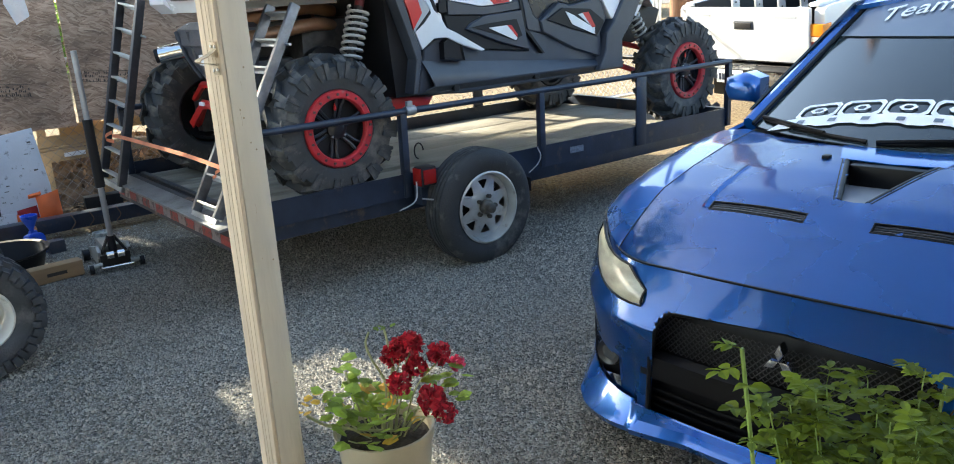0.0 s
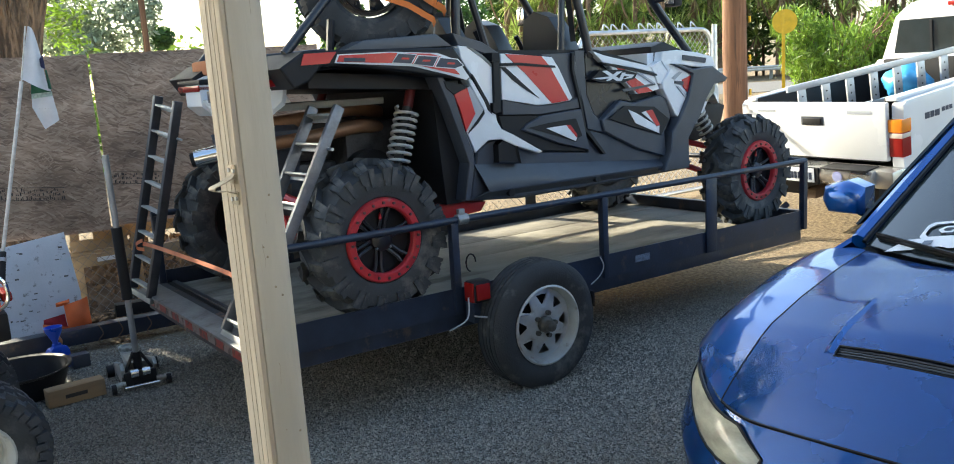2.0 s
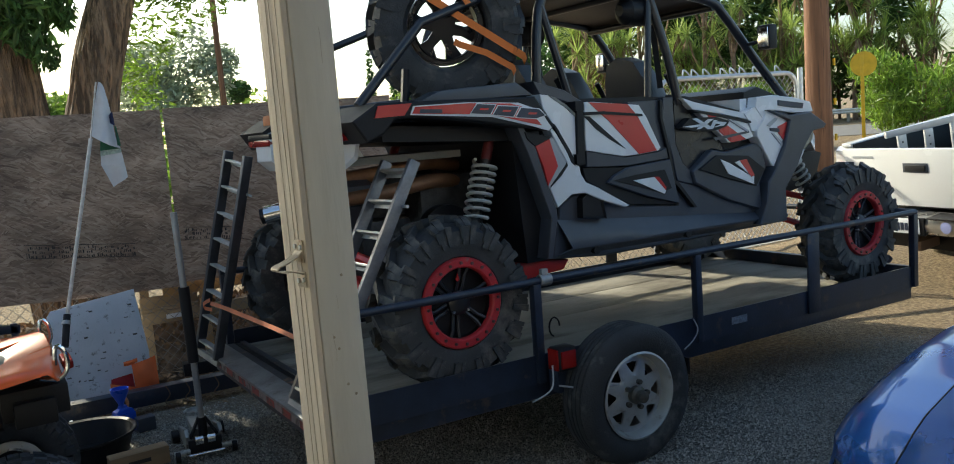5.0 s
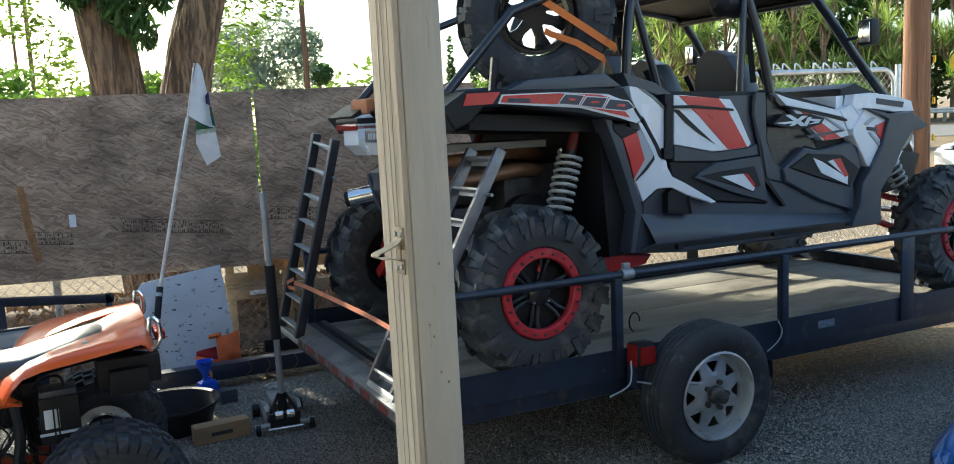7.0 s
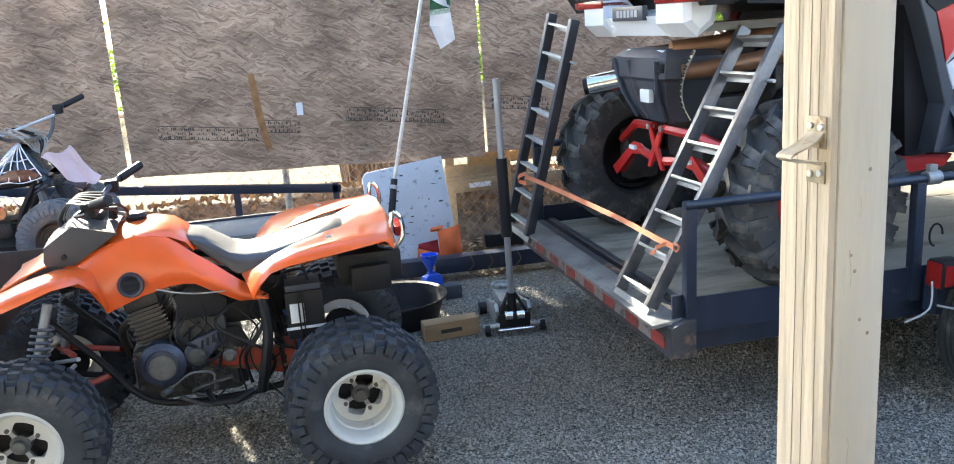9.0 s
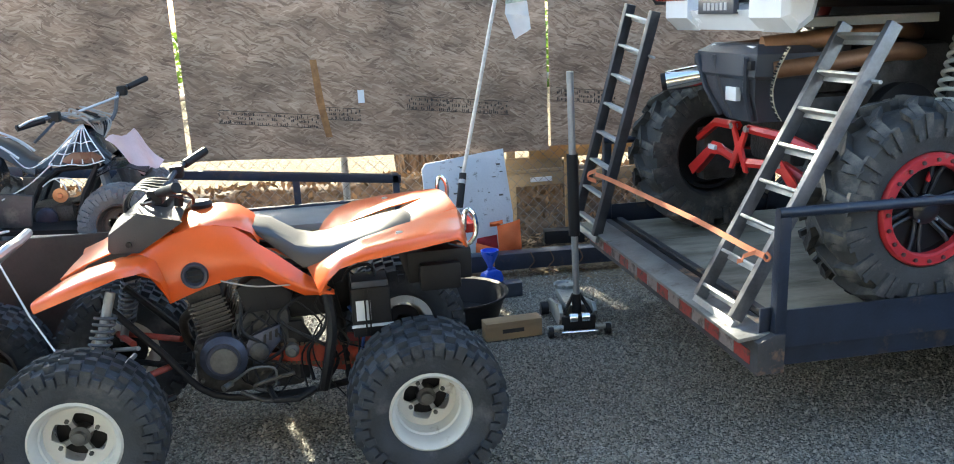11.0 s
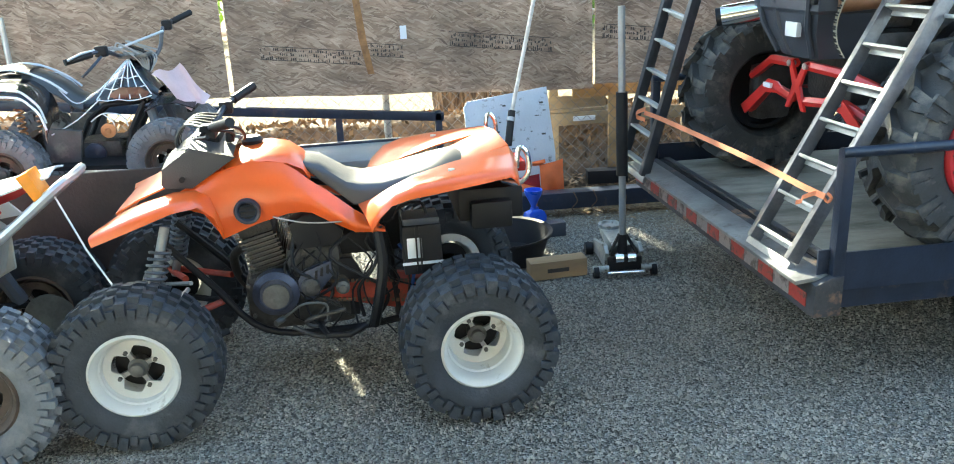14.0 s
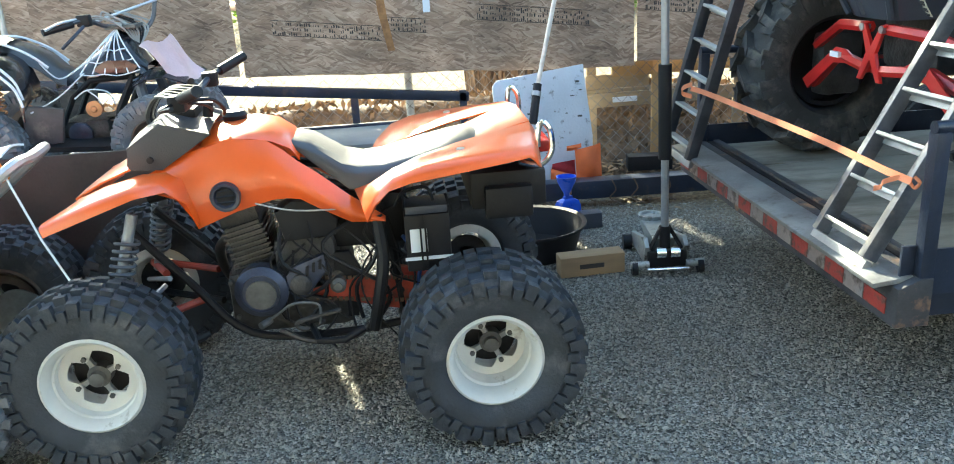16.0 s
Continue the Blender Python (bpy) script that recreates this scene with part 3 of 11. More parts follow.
# bank of dry leaves and soil against the wire
def leaf_bank():
    bm = bmesh.new()
    rows = []
    for j in range(9):
        v = j / 8
        row = []
        for i in range(90):
            x = -4.6 + 0.07 * i
            top = 0.50 + 0.05 * noise.noise((x * 1.3, 4.0, 0.0)) - 0.02 * max(0, x + 0.4) + 0.14 * min(1, max(0, -2.3 - x))
            prof = (0.0, 0.30, 0.58, 0.82, 0.96, 1.0, 0.9, 0.55, 0.0)[j]
            row.append((x, 2.93 + 0.75 * v + 0.03 * noise.noise((x * 5, v * 4, 1.0)), top * prof + 0.03 * noise.noise((x * 6, v * 6, 2.0)) * (prof > 0) - 0.02))
        rows.append(row)
    sheet(bm, rows)
    solo("leaf_bank", bm, "litter_soil", pose(0, 0, 0), "bank of brown soil and dry leaves behind the wire fence", "soil bank", kind="structure")
    g = np.random.default_rng(8)
    bm = bmesh.new()
    for k in range(2600):
        x, v = g.uniform(-4.5, 1.6), g.uniform(0, 0.6)
        top = 0.50 + 0.05 * noise.noise((x * 1.3, 4.0, 0.0)) - 0.02 * max(0, x + 0.4) + 0.14 * min(1, max(0, -2.3 - x))
        c = Vector((x, 2.92 + 0.75 * v, top * min(1, v * 2.2) + 0.005))
        a, s = g.uniform(0, 6.28), g.uniform(0.012, 0.035)
        d = Vector((math.cos(a), g.uniform(-0.4, 0.4), math.sin(a))) * s
        e = Vector((-math.sin(a), g.uniform(-0.6, 0.2), math.cos(a))) * s * 0.45
        bm.faces.new([bm.verts.new(q) for q in (c - d, c + e, c + d, c - e)])
    solo("dry_leaves", bm, "dry_leaf", pose(0, 0, 0), "scattered dry brown fallen leaves on the bank", "leaves", kind="stuff", smooth=0)


M["panel_dark"] = surf("dark_plywood", (0.05, 0.04, 0.034), 0.8, var=0.25, scale=3, bump=0.2)
M["litter_soil"] = surf("leafy_soil", (0.15, 0.105, 0.07), 0.95, var=0.45, scale=14, bump=0.9, bscale=45, col2=(0.07, 0.05, 0.035), patch=0.4, pscale=9)
M["dry_leaf"] = surf("dry_brown_leaf", (0.24, 0.155, 0.085), 0.85, var=0.2, scale=5)
island_tint(M["dry_leaf"], 0.4, 1.5)
leaf_bank()

# pallet wood and planks behind the trailer, under the board
def plank(x0, x1, y, z0, z1, t, material, label, lean=0.0, roll=0.0):
    return solo("plank", box(bmesh.new(), -(x1 - x0) / 2, (x1 - x0) / 2, -t / 2, t / 2, 0, z1 - z0, 0.004), material, pose((x0 + x1) / 2, y, z0, lean, roll, 0), label, "plank", "loose planks")


stack = thing("wood_pallet", pose(0.5, 3.0, 0), "raw pine pallet standing against the wire fence", "pallet")
for name, x0, x1, y, z0, z1, mat in (("slat", -0.53, -0.335, -0.055, 0.71, 0.785, "raw_wood"), ("slat", -0.375, -0.12, -0.05, 0.60, 0.685, "raw_wood"), ("slat", -0.065, 0.46, -0.04, 0.60, 0.675, "raw_wood"),
                                     ("slat", -0.53, -0.14, -0.02, 0.53, 0.612, "grey_pine"), ("slat", -0.53, 0.46, -0.025, 0.415, 0.50, "grey_pine"), ("slat", -0.53, -0.14, -0.02, 0.505, 0.525, "grey_pine"),
                                     ("stringer", -0.13, -0.068, -0.05, 0.10, 0.70, "raw_wood"), ("stringer", 0.40, 0.46, -0.01, 0.0, 0.60, "grey_pine"), ("stringer", -0.52, -0.46, 0.0, 0.0, 0.71, "grey_pine")):
    part(name, B(x0, x1, y, y + 0.022, z0, z1, 0.003), mat, stack)
part("slat_edge", B(-0.37, -0.22, -0.05, -0.03, 0.445, 0.475, 0.003), "sticker", stack, "white-painted slat end")


dark = solo("dark_board", box(bmesh.new(), -0.35, 0.35, -0.012, 0.012, 0, 1.10, 0.003), "panel_dark", pose(-3.72, 2.80, 0, -1.5, 0, 0), "dark brown plywood sheet leaning on the fence", "board")
solo("steel_stake", C((0, 0, 0), (0.005, 0, 1.32), 0.016, 10), "galv", pose(-3.24, 2.80, 0), "thin dull steel stake by the fence", "stake")


def post():
    """The porch post: a lumber core with a trim board, and a bent strike latch."""
    p = thing("porch_post", pose(-0.485, -1.842, 0, 0, 0, POST_TURN), "cream painted wooden porch post with a metal latch", "post", kind="structure")
    bm = bmesh.new()
    box(bm, -0.0335, 0.044, -0.0435, 0.0435, 0, 2.60, 0.004)
    part("core", bm, "white_wood", p)
    part("trim_board", B(-0.046, -0.0345, -0.042, 0.0425, 0, 2.60, 0.003), "cream_board", p, "yellowed cream trim board")
    g = random.Random(44)
    for k in range(9):
        # old nail holes and hairline checks in the paint
        x, z = g.uniform(-0.02, 0.036), g.uniform(0.5, 2.0)
        if k % 2:
            part("nail_hole", C((x, -0.0442, z), (x, -0.0425, z), g.uniform(0.0014, 0.003), 7), "latch", p)
        else:
            part("paint_crack", T([(x + g.uniform(-0.002, 0.002), -0.0437, z + 0.012 * q) for q in range(g.randint(3, 7))], 0.0004, 3), "latch", p)
    for y in (-0.024, -0.002, 0.012):
        # grain furrows along the trim board, their shade put in as darker lines
        part("grain_furrow", T([(-0.0462, y + 0.009 * noise.noise((z * 1.7, y * 90, 2.0)), z) for z in (0.05 * q for q in range(2, 52))], 0.0007, 4), "furrow", p)
    # dents drawn as small discs, with their shade in the colour
    for x, z in ((0.014, 1.37), (0.020, 1.16), (-0.004, 1.245), (0.026, 0.86)):
        part("dent", L([(0.0003, -0.0441), (0.0018, -0.0441), (0.0027, -0.0436)], "y", 9, (x, 0, z)), "furrow", p)
    lat = part("latch_plate", B(-0.0492, -0.0468, -0.036, -0.006, 1.400, 1.438, 0.001), "latch", p, "painted steel latch plate")
    part("latch_foot", B(-0.0492, -0.0468, -0.036, -0.006, 1.358, 1.385, 0.001), "latch", p)
    for y, z in ((-0.03, 1.426), (-0.013, 1.427), (-0.03, 1.371), (-0.014, 1.369)):
        part("screw", C((-0.0525, y, z), (-0.0488, y, z), 0.0042, 10), "galv", lat if z > 1.4 else p)
    bm = bmesh.new()
    prof = curve([(-0.049, 1.420), (-0.058, 1.412), (-0.076, 1.404), (-0.092, 1.399), (-0.096, 1.393), (-0.086, 1.388), (-0.068, 1.386), (-0.051, 1.380)], 4)
    prof = [(v[0], v[1]) for v in (Vector((a.x, a.y)) for a in [Vector((q[0], q[1], 0)) for q in prof])]
    rows = [[(x, y, z) for x, z in prof] for y in (-0.034, -0.008)]
    sheet(bm, rows, 0.002)
    part("latch_tongue", bm, "latch", p, "bent strike tongue")


M["furrow"] = surf("shadowed_paint_grain", (0.36, 0.30, 0.22), 0.8, var=0.2, scale=40)
M["latch"] = surf("painted_latch_metal", (0.42, 0.36, 0.27), 0.5, metal=0.3, var=0.25, scale=60, col2=(0.2, 0.1, 0.04), patch=0.25, pscale=40)
POST_TURN = 7.0
post()

# ---- wheels ----
def tyre_knobby(bm, R, W, depth, c=(0, 0, 0), rim=0.2):
    """The smooth carcass of a knobbly tyre, turned about y at c."""
    h = W / 2
    prof = [(rim, -h * 0.72), (rim + 0.02, -h * 0.9), ((R + rim) / 2, -h), (R - 0.06, -h * 0.97), (R - depth - 0.012, -h * 0.82), (R - depth, -h * 0.55), (R - depth * 0.9, 0),
            (R - depth, h * 0.55), (R - depth - 0.012, h * 0.82), (R - 0.06, h * 0.97), ((R + rim) / 2, h), (rim + 0.02, h * 0.9), (rim, h * 0.72)]
    return lathe(bm, prof, "y", 48, c, closed=True)


def lug(bm, a, h, y0, y1, skew, wid, r0, r1, wrap=False):
    """One raised tread block at the angle a."""
    vs = []
    for y in (y0, y1):
        for da in (-wid / 2, wid / 2):
            ang = a + da + skew * (y / h)
            lo, hi = r0, r1
            if wrap and abs(y) > h * 0.8:
                lo, hi = r0 - 0.065, r1 - 0.035
            for r in (lo, hi):
                vs.append(bm.verts.new((r * math.cos(ang), y, r * math.sin(ang))))
    for q in ((0, 1, 3, 2), (4, 6, 7, 5), (0, 4, 5, 1), (2, 3, 7, 6), (0, 2, 6, 4), (1, 5, 7, 3)):
        bm.faces.new([vs[i] for i in q])
    return bm


def mud_lugs(wheel, R, W, lugs, depth, c, material):
    """Bent chevron bars, shoulder bars and sidewall lugs, each an object on shared meshes."""
    h, pitch = W / 2, 2 * math.pi / lugs
    for s in (-1, 1):
        bend = 0.14
        for args in ((0, s * h * 0.03, s * h * 0.50, 0.42 * s, pitch * 0.24, R - depth - 0.006, R, False),
                     (bend, s * h * 0.46, s * h * 1.02, 0.10 * s, pitch * 0.25, R - depth - 0.02, R - 0.003, True),
                     (bend + pitch * 0.5, s * h * 0.62, s * h * 1.05, -0.04 * s, pitch * 0.19, R - depth - 0.02, R - 0.012, True),
                     (bend + 0.03, s * h * 0.95, s * h * 1.07, 0, pitch * 0.22, R - 0.120, R - 0.035, False),
                     (bend + pitch * 0.5, s * h * 0.95, s * h * 1.055, 0, pitch * 0.13, R - 0.095, R - 0.04, False),
                     (bend + pitch * 0.28, s * h * 0.95, s * h * 1.03, 0, pitch * 0.42, R - 0.118, R - 0.106, False)):
            first = part("tread_lug", lug(bmesh.new(), args[0], h, *args[1:]), material, wheel, "", 0)
            for i in range(lugs):
                ob = first if i == 0 else new("tread_lug", first.data)
                ob.parent = wheel
                ob.matrix_local = Matrix.Translation(c) @ Matrix.Rotation(-pitch * (i + (0.5 if s > 0 else 0)), 4, "Y")


def block_tread(wheel, R, W, lugs, depth, c, material):
    """The many small knobs of a quad tyre, joined."""
    h, pitch = W / 2, 2 * math.pi / lugs
    bm = bmesh.new()
    for i in range(lugs):
        a = pitch * i
        for j, y in enumerate((-0.66, -0.33, 0.0, 0.33, 0.66)):
            o = a + (0.5 * pitch if j % 2 else 0)
            lug(bm, o, h, (y - 0.115) * h, (y + 0.115) * h, 0, pitch * 0.44, R - depth * 1.6, R + 0.004 - 0.012 * y * y)
        for s in (-1, 1):
            lug(bm, a + pitch * 0.5, h, s * h * 0.80, s * h * 1.06, 0, pitch * 0.42, R - 0.058, R - 0.014)
            lug(bm, a, h, s * h * 0.92, s * h * 1.07, 0, pitch * 0.36, R - 0.070, R - 0.036)
    bmesh.ops.translate(bm, verts=bm.verts, vec=c)
    tagged(part("tread", bm, material, wheel, "small worn tread knobs", 0), kind="stuff")


def tyre_road(bm, R, W, rim, c=(0, 0, 0)):
    h = W / 2
    prof = [(rim - 0.004, -h * 0.75), (rim + 0.02, -h * 0.9), ((R + rim) / 2, -h), (R - 0.035, -h * 0.93), (R - 0.012, -h * 0.82)]
    tread = []
    for i, y in enumerate((-0.66, -0.6, -0.3, -0.26, -0.02, 0.02, 0.26, 0.3, 0.6, 0.66)):
        tread += [(R, y * h - 0.002), (R - 0.006, y * h), (R, y * h + 0.002)]
    prof += tread + [(r, -y) for r, y in reversed(prof)]
    return lathe(bm, prof, "y", 56, c, closed=True)


# ---- utility trailer ----
def trailer():
    t = thing("utility_trailer", pose(0.15, -0.063, 0, 0, 0.65, 0), "dark blue-black steel flatbed utility trailer with plank deck", "trailer")
    LEN, WID = 3.95, 1.76
    steel = "steel"
    for y in (0.0, WID):
        s = -1 if y == 0 else 1
        bm = bmesh.new()
        prism(bm, [(y, 0.415), (y, 0.55), (y - s * 0.008, 0.55), (y - s * 0.008, 0.424), (y - s * 0.06, 0.424), (y - s * 0.06, 0.415)], "x", 0.1, LEN)
        part("side_rail", bm, steel, t)
        part("lower_beam", B(0.0, LEN, y - s * 0.055 - 0.025, y - s * 0.055 + 0.025, 0.335, 0.413, 0.004), steel, t)
        part("top_rail", C((0.055, y, 0.892), (LEN, y, 0.892), 0.0185, 12), steel, t)
    for i, x in enumerate((0.075, 1.02, 2.035, LEN - 0.02)):
        for y in (0.0, WID):
            part("stake", B(x - 0.02, x + 0.02, y - 0.02, y + 0.02, 0.42, 0.88, 0.003), steel, t)
    for y in (-0.008, WID + 0.008):
        part("flat_stake", B(2.90, 3.0, y - 0.006, y + 0.006, 0.42, 0.885, 0.002), steel, t)
    part("top_rail", C((LEN, 0, 0.892), (LEN, WID, 0.892), 0.0185, 12), steel, t)
    part("front_beam", B(LEN - 0.05, LEN, 0.01, WID - 0.01, 0.41, 0.55, 0.004), steel, t)
    # rear beam with its sloped wooden lip and tape
    rear = part("rear_beam", P([(-0.01, 0.335), (-0.01, 0.45), (0.05, 0.475), (0.09, 0.475), (0.09, 0.335)], "y", -0.03, WID + 0.03, 0.004), "rear_steel", t, "scuffed rear cross beam")
    for i in range(15):
        y = 0.02 + i * 0.118
        part("tape", B(-0.0135, -0.0108, y, y + 0.113, 0.358, 0.408), "tape_red" if i % 2 == 0 else "tape_white", rear, "red reflective tape" if i % 2 == 0 else "pale reflective tape")
    part("rear_lip", B(-0.02, 0.10, 0.0, WID, 0.452, 0.468, 0.004, m=pose(0, 0, 0, 0, -6, 0)), "grey_metal", t, "worn flat lip")
    part("deck_gap", B(0.098, 0.122, 0.02, WID - 0.02, 0.44, 0.4735), "black", t, "dark gap behind the lip")
    part("lip_angle", P([(0.122, 0.452), (0.122, 0.482), (0.150, 0.482), (0.150, 0.478), (0.126, 0.478), (0.126, 0.452)], "y", 0.03, WID - 0.03, 0.001), "rear_steel", t, "worn steel edge angle")
    # small steel lug at the corner
    part("corner_lug", B(0.015, 0.06, 0.012, 0.022, 0.45, 0.56, 0.002), steel, t)
    # cross members under the deck
    for i in range(6):
        x = 0.5 + 0.62 * i
        part("cross_member", B(x, x + 0.05, 0.06, WID - 0.06, 0.35, 0.41), steel, t)
    # planks
    n = 4
    w = (WID - 0.13) / n
    for i in range(n):
        y = 0.065 + i * w
        part("plank", B(0.11 + rng.uniform(-0.01, 0.01), LEN - 0.055, y + 0.002, y + w - 0.002, 0.414, 0.468 + rng.uniform(-0.002, 0.002), 0.003), "grey_wood", t)
    # tongue
    for s in (-1, 1):
        part("tongue_bar", T([(LEN, WID / 2 + s * 0.5, 0.38), (LEN + 1.0, WID / 2 + s * 0.04, 0.38)], 0.035, 4), steel, t)
    # axle
    part("axle", C((1.406, -0.1, 0.324), (1.406, WID + 0.1, 0.324), 0.03), steel, t)
    # tail lamp on a bracket
    lamp = part("tail_lamp", B(1.03, 1.13, -0.14, -0.055, 0.49, 0.60, 0.014), "black", t, "black lamp housing")
    part("lens", B(1.022, 1.033, -0.133, -0.063, 0.497, 0.593, 0.004), "red_plastic", lamp, "red tail lens")
    part("lens", B(1.04, 1.12, -0.148, -0.138, 0.505, 0.585, 0.004), "red_plastic", lamp, "red side lens")
    part("lamp_bracket", B(1.055, 1.095, -0.09, -0.02, 0.38, 0.52), steel, t)
    part("cable", T(curve([(1.02, -0.1, 0.52), (0.98, -0.14, 0.43), (0.86, -0.16, 0.40)], 5), 0.004, 5), "strap_grey", t)
    part("cable", T(curve([(1.05, -0.1, 0.42), (1.15, -0.2, 0.41), (1.3, -0.22, 0.40)], 5), 0.005, 5), "alu", t)
    part("cable", T(curve([(1.99, -0.012, 0.55), (2.0, -0.03, 0.50), (1.97, -0.03, 0.45), (1.9, -0.03, 0.41)], 6), 0.0035, 5), "strap_grey", t)
    part("clamp", L([(0.017, -0.03), (0.027, -0.03), (0.027, 0.03), (0.017, 0.03)], "x", 14, (1.075, 0, 0.893), closed=True), "alu", t, "alloy hose clamp on the rail")
    part("clamp_lug", B(1.055, 1.09, -0.012, 0.012, 0.905, 0.945, 0.003), "alu", t)
    part("cable_coil", T([(1.13 + 0.03 * math.cos(a), 0.02, 0.66 + 0.045 * math.sin(a)) for a in (0.5 * k for k in range(10))], 0.004, 5), "black", t)
    # maker's plate as a plain pale shape
    part("decal", B(2.28, 2.40, -0.0025, -0.0005, 0.465, 0.505), "decal_grey", t, "faded pale decal")
    # the wheel and its twin
    WX, WZ = 1.406, 0.324
    for y, s in ((-0.148, -1), (WID + 0.148, 1)):
        w = part("wheel", tyre_road(bmesh.new(), 0.330, 0.195, 0.199, (WX, y, WZ)), "tyre_grey", t, "worn road tyre on a silver spoked steel rim")
        bm = bmesh.new()
        o = y + s * 0.09
        lathe(bm, [(0.200, o - s * 0.18), (0.202, o - s * 0.012), (0.208, o), (0.199, o + s * 0.004), (0.192, o - s * 0.012), (0.183, o - s * 0.05), (0.183, o - s * 0.18)], "y", 40, (WX, 0, WZ), closed=True)
        part("rim", bm, "rim_silver", w, "silver painted steel rim")
        # pressed disc with eight three-sided windows
        bm = bmesh.new()
        f = lambda r, b, q: (WX + r * math.cos(b), q, WZ + r * math.sin(b))
        for side_y, flip in ((0.0, 1), (0.010, -1)):
            for k in range(8):
                a, d = 2 * math.pi * k / 8, 2 * math.pi / 16
                y_in, y_mid, y_out = o - s * (0.030 + side_y), o - s * (0.040 + side_y), o - s * (0.056 + side_y)
                ring_out = [bm.verts.new(f(0.190, a + d * e, y_out)) for e in (-1, -0.5, 0, 0.5, 1)]
                ring_rim = [bm.verts.new(f(0.156, a + d * e, o - s * (0.046 + side_y))) for e in (-1, -0.62, 0, 0.62, 1)]
                ring_in = [bm.verts.new(f(0.088, a + d * e, y_in)) for e in (-1, -0.3, 0, 0.3, 1)]
                hub_in = [bm.verts.new(f(0.040, a + d * e, o - s * (0.036 + side_y))) for e in (-1, -0.3, 0, 0.3, 1)]
                tip = [bm.verts.new(f(0.104, a + d * e, y_mid)) for e in (-0.16, 0.16)]
                for e in range(4):
                    bm.faces.new((ring_out[e], ring_out[e + 1], ring_rim[e + 1], ring_rim[e]))
                    bm.faces.new((ring_in[e], ring_in[e + 1], hub_in[e + 1], hub_in[e]))
                bm.faces.new((ring_rim[0], ring_rim[1], tip[0], ring_in[1], ring_in[0]))
                bm.faces.new((ring_rim[4], ring_in[4], ring_in[3], tip[1], ring_rim[3]))
                bm.faces.new((ring_in[1], tip[0], tip[1], ring_in[3], ring_in[2]))
        bmesh.ops.remove_doubles(bm, verts=bm.verts, dist=0.0005)
        part("spoke_disc", bm, "rim_silver", w, smooth=25)
        part("drum", L([(0.001, o - s * 0.10), (0.15, o - s * 0.10), (0.15, o - s * 0.17)], "y", 24, (WX, 0, WZ)), "black", w)
        part("hub", L([(0.042, o - s * 0.08), (0.042, o - s * 0.01), (0.03, o), (0.028, o + s * 0.03), (0.018, o + s * 0.035)], "y", 18, (WX, 0, WZ)), "hub_dark", w, "grimy steel hub")
        for k in range(5):
            a = 2 * math.pi * k / 5
            p = (WX + 0.062 * math.cos(a), WZ + 0.062 * math.sin(a))
            part("wheel_nut", C((p[0], o - s * 0.035, p[1]), (p[0], o - s * 0.012, p[1]), 0.0125, 6), "hub_dark", w)
    part("mud_flap", B(1.72, 1.726, -0.24, -0.05, 0.36, 0.44, 0.001), "black", t, "bent mud flap bracket")


M["rear_steel"] = surf("scuffed_black_steel", (0.045, 0.045, 0.05), 0.6, var=0.3, scale=10, col2=(0.30, 0.17, 0.09), patch=0.2, pscale=7, bump=0.2)
M["grey_metal"] = surf("bare_grey_steel", (0.26, 0.26, 0.255), 0.45, metal=0.5, var=0.3, scale=9, bump=0.2, col2=(0.1, 0.08, 0.06), patch=0.2, pscale=8)
M["tape_red"] = surf("red_reflective_tape", (0.36, 0.045, 0.035), 0.5, var=0.25, scale=20, col2=(0.10, 0.06, 0.05), patch=0.45, pscale=20)
M["tape_white"] = surf("pale_reflective_tape", (0.30, 0.25, 0.23), 0.5, var=0.2, scale=20, col2=(0.10, 0.075, 0.065), patch=0.5, pscale=20)
M["strap_grey"] = surf("pale_cable", (0.42, 0.42, 0.42), 0.6)
M["decal_grey"] = surf("faded_decal", (0.16, 0.18, 0.22), 0.6, var=0.4, scale=90)
M["hub_dark"] = surf("greasy_dark_hub", (0.10, 0.09, 0.075), 0.5, metal=0.4, var=0.3, scale=30)
M["rim_silver"] = surf("dull_silver_rim", (0.52, 0.52, 0.50), 0.38, metal=0.5, var=0.12, scale=12, col2=(0.25, 0.2, 0.15), patch=0.12, pscale=10)
trailer()


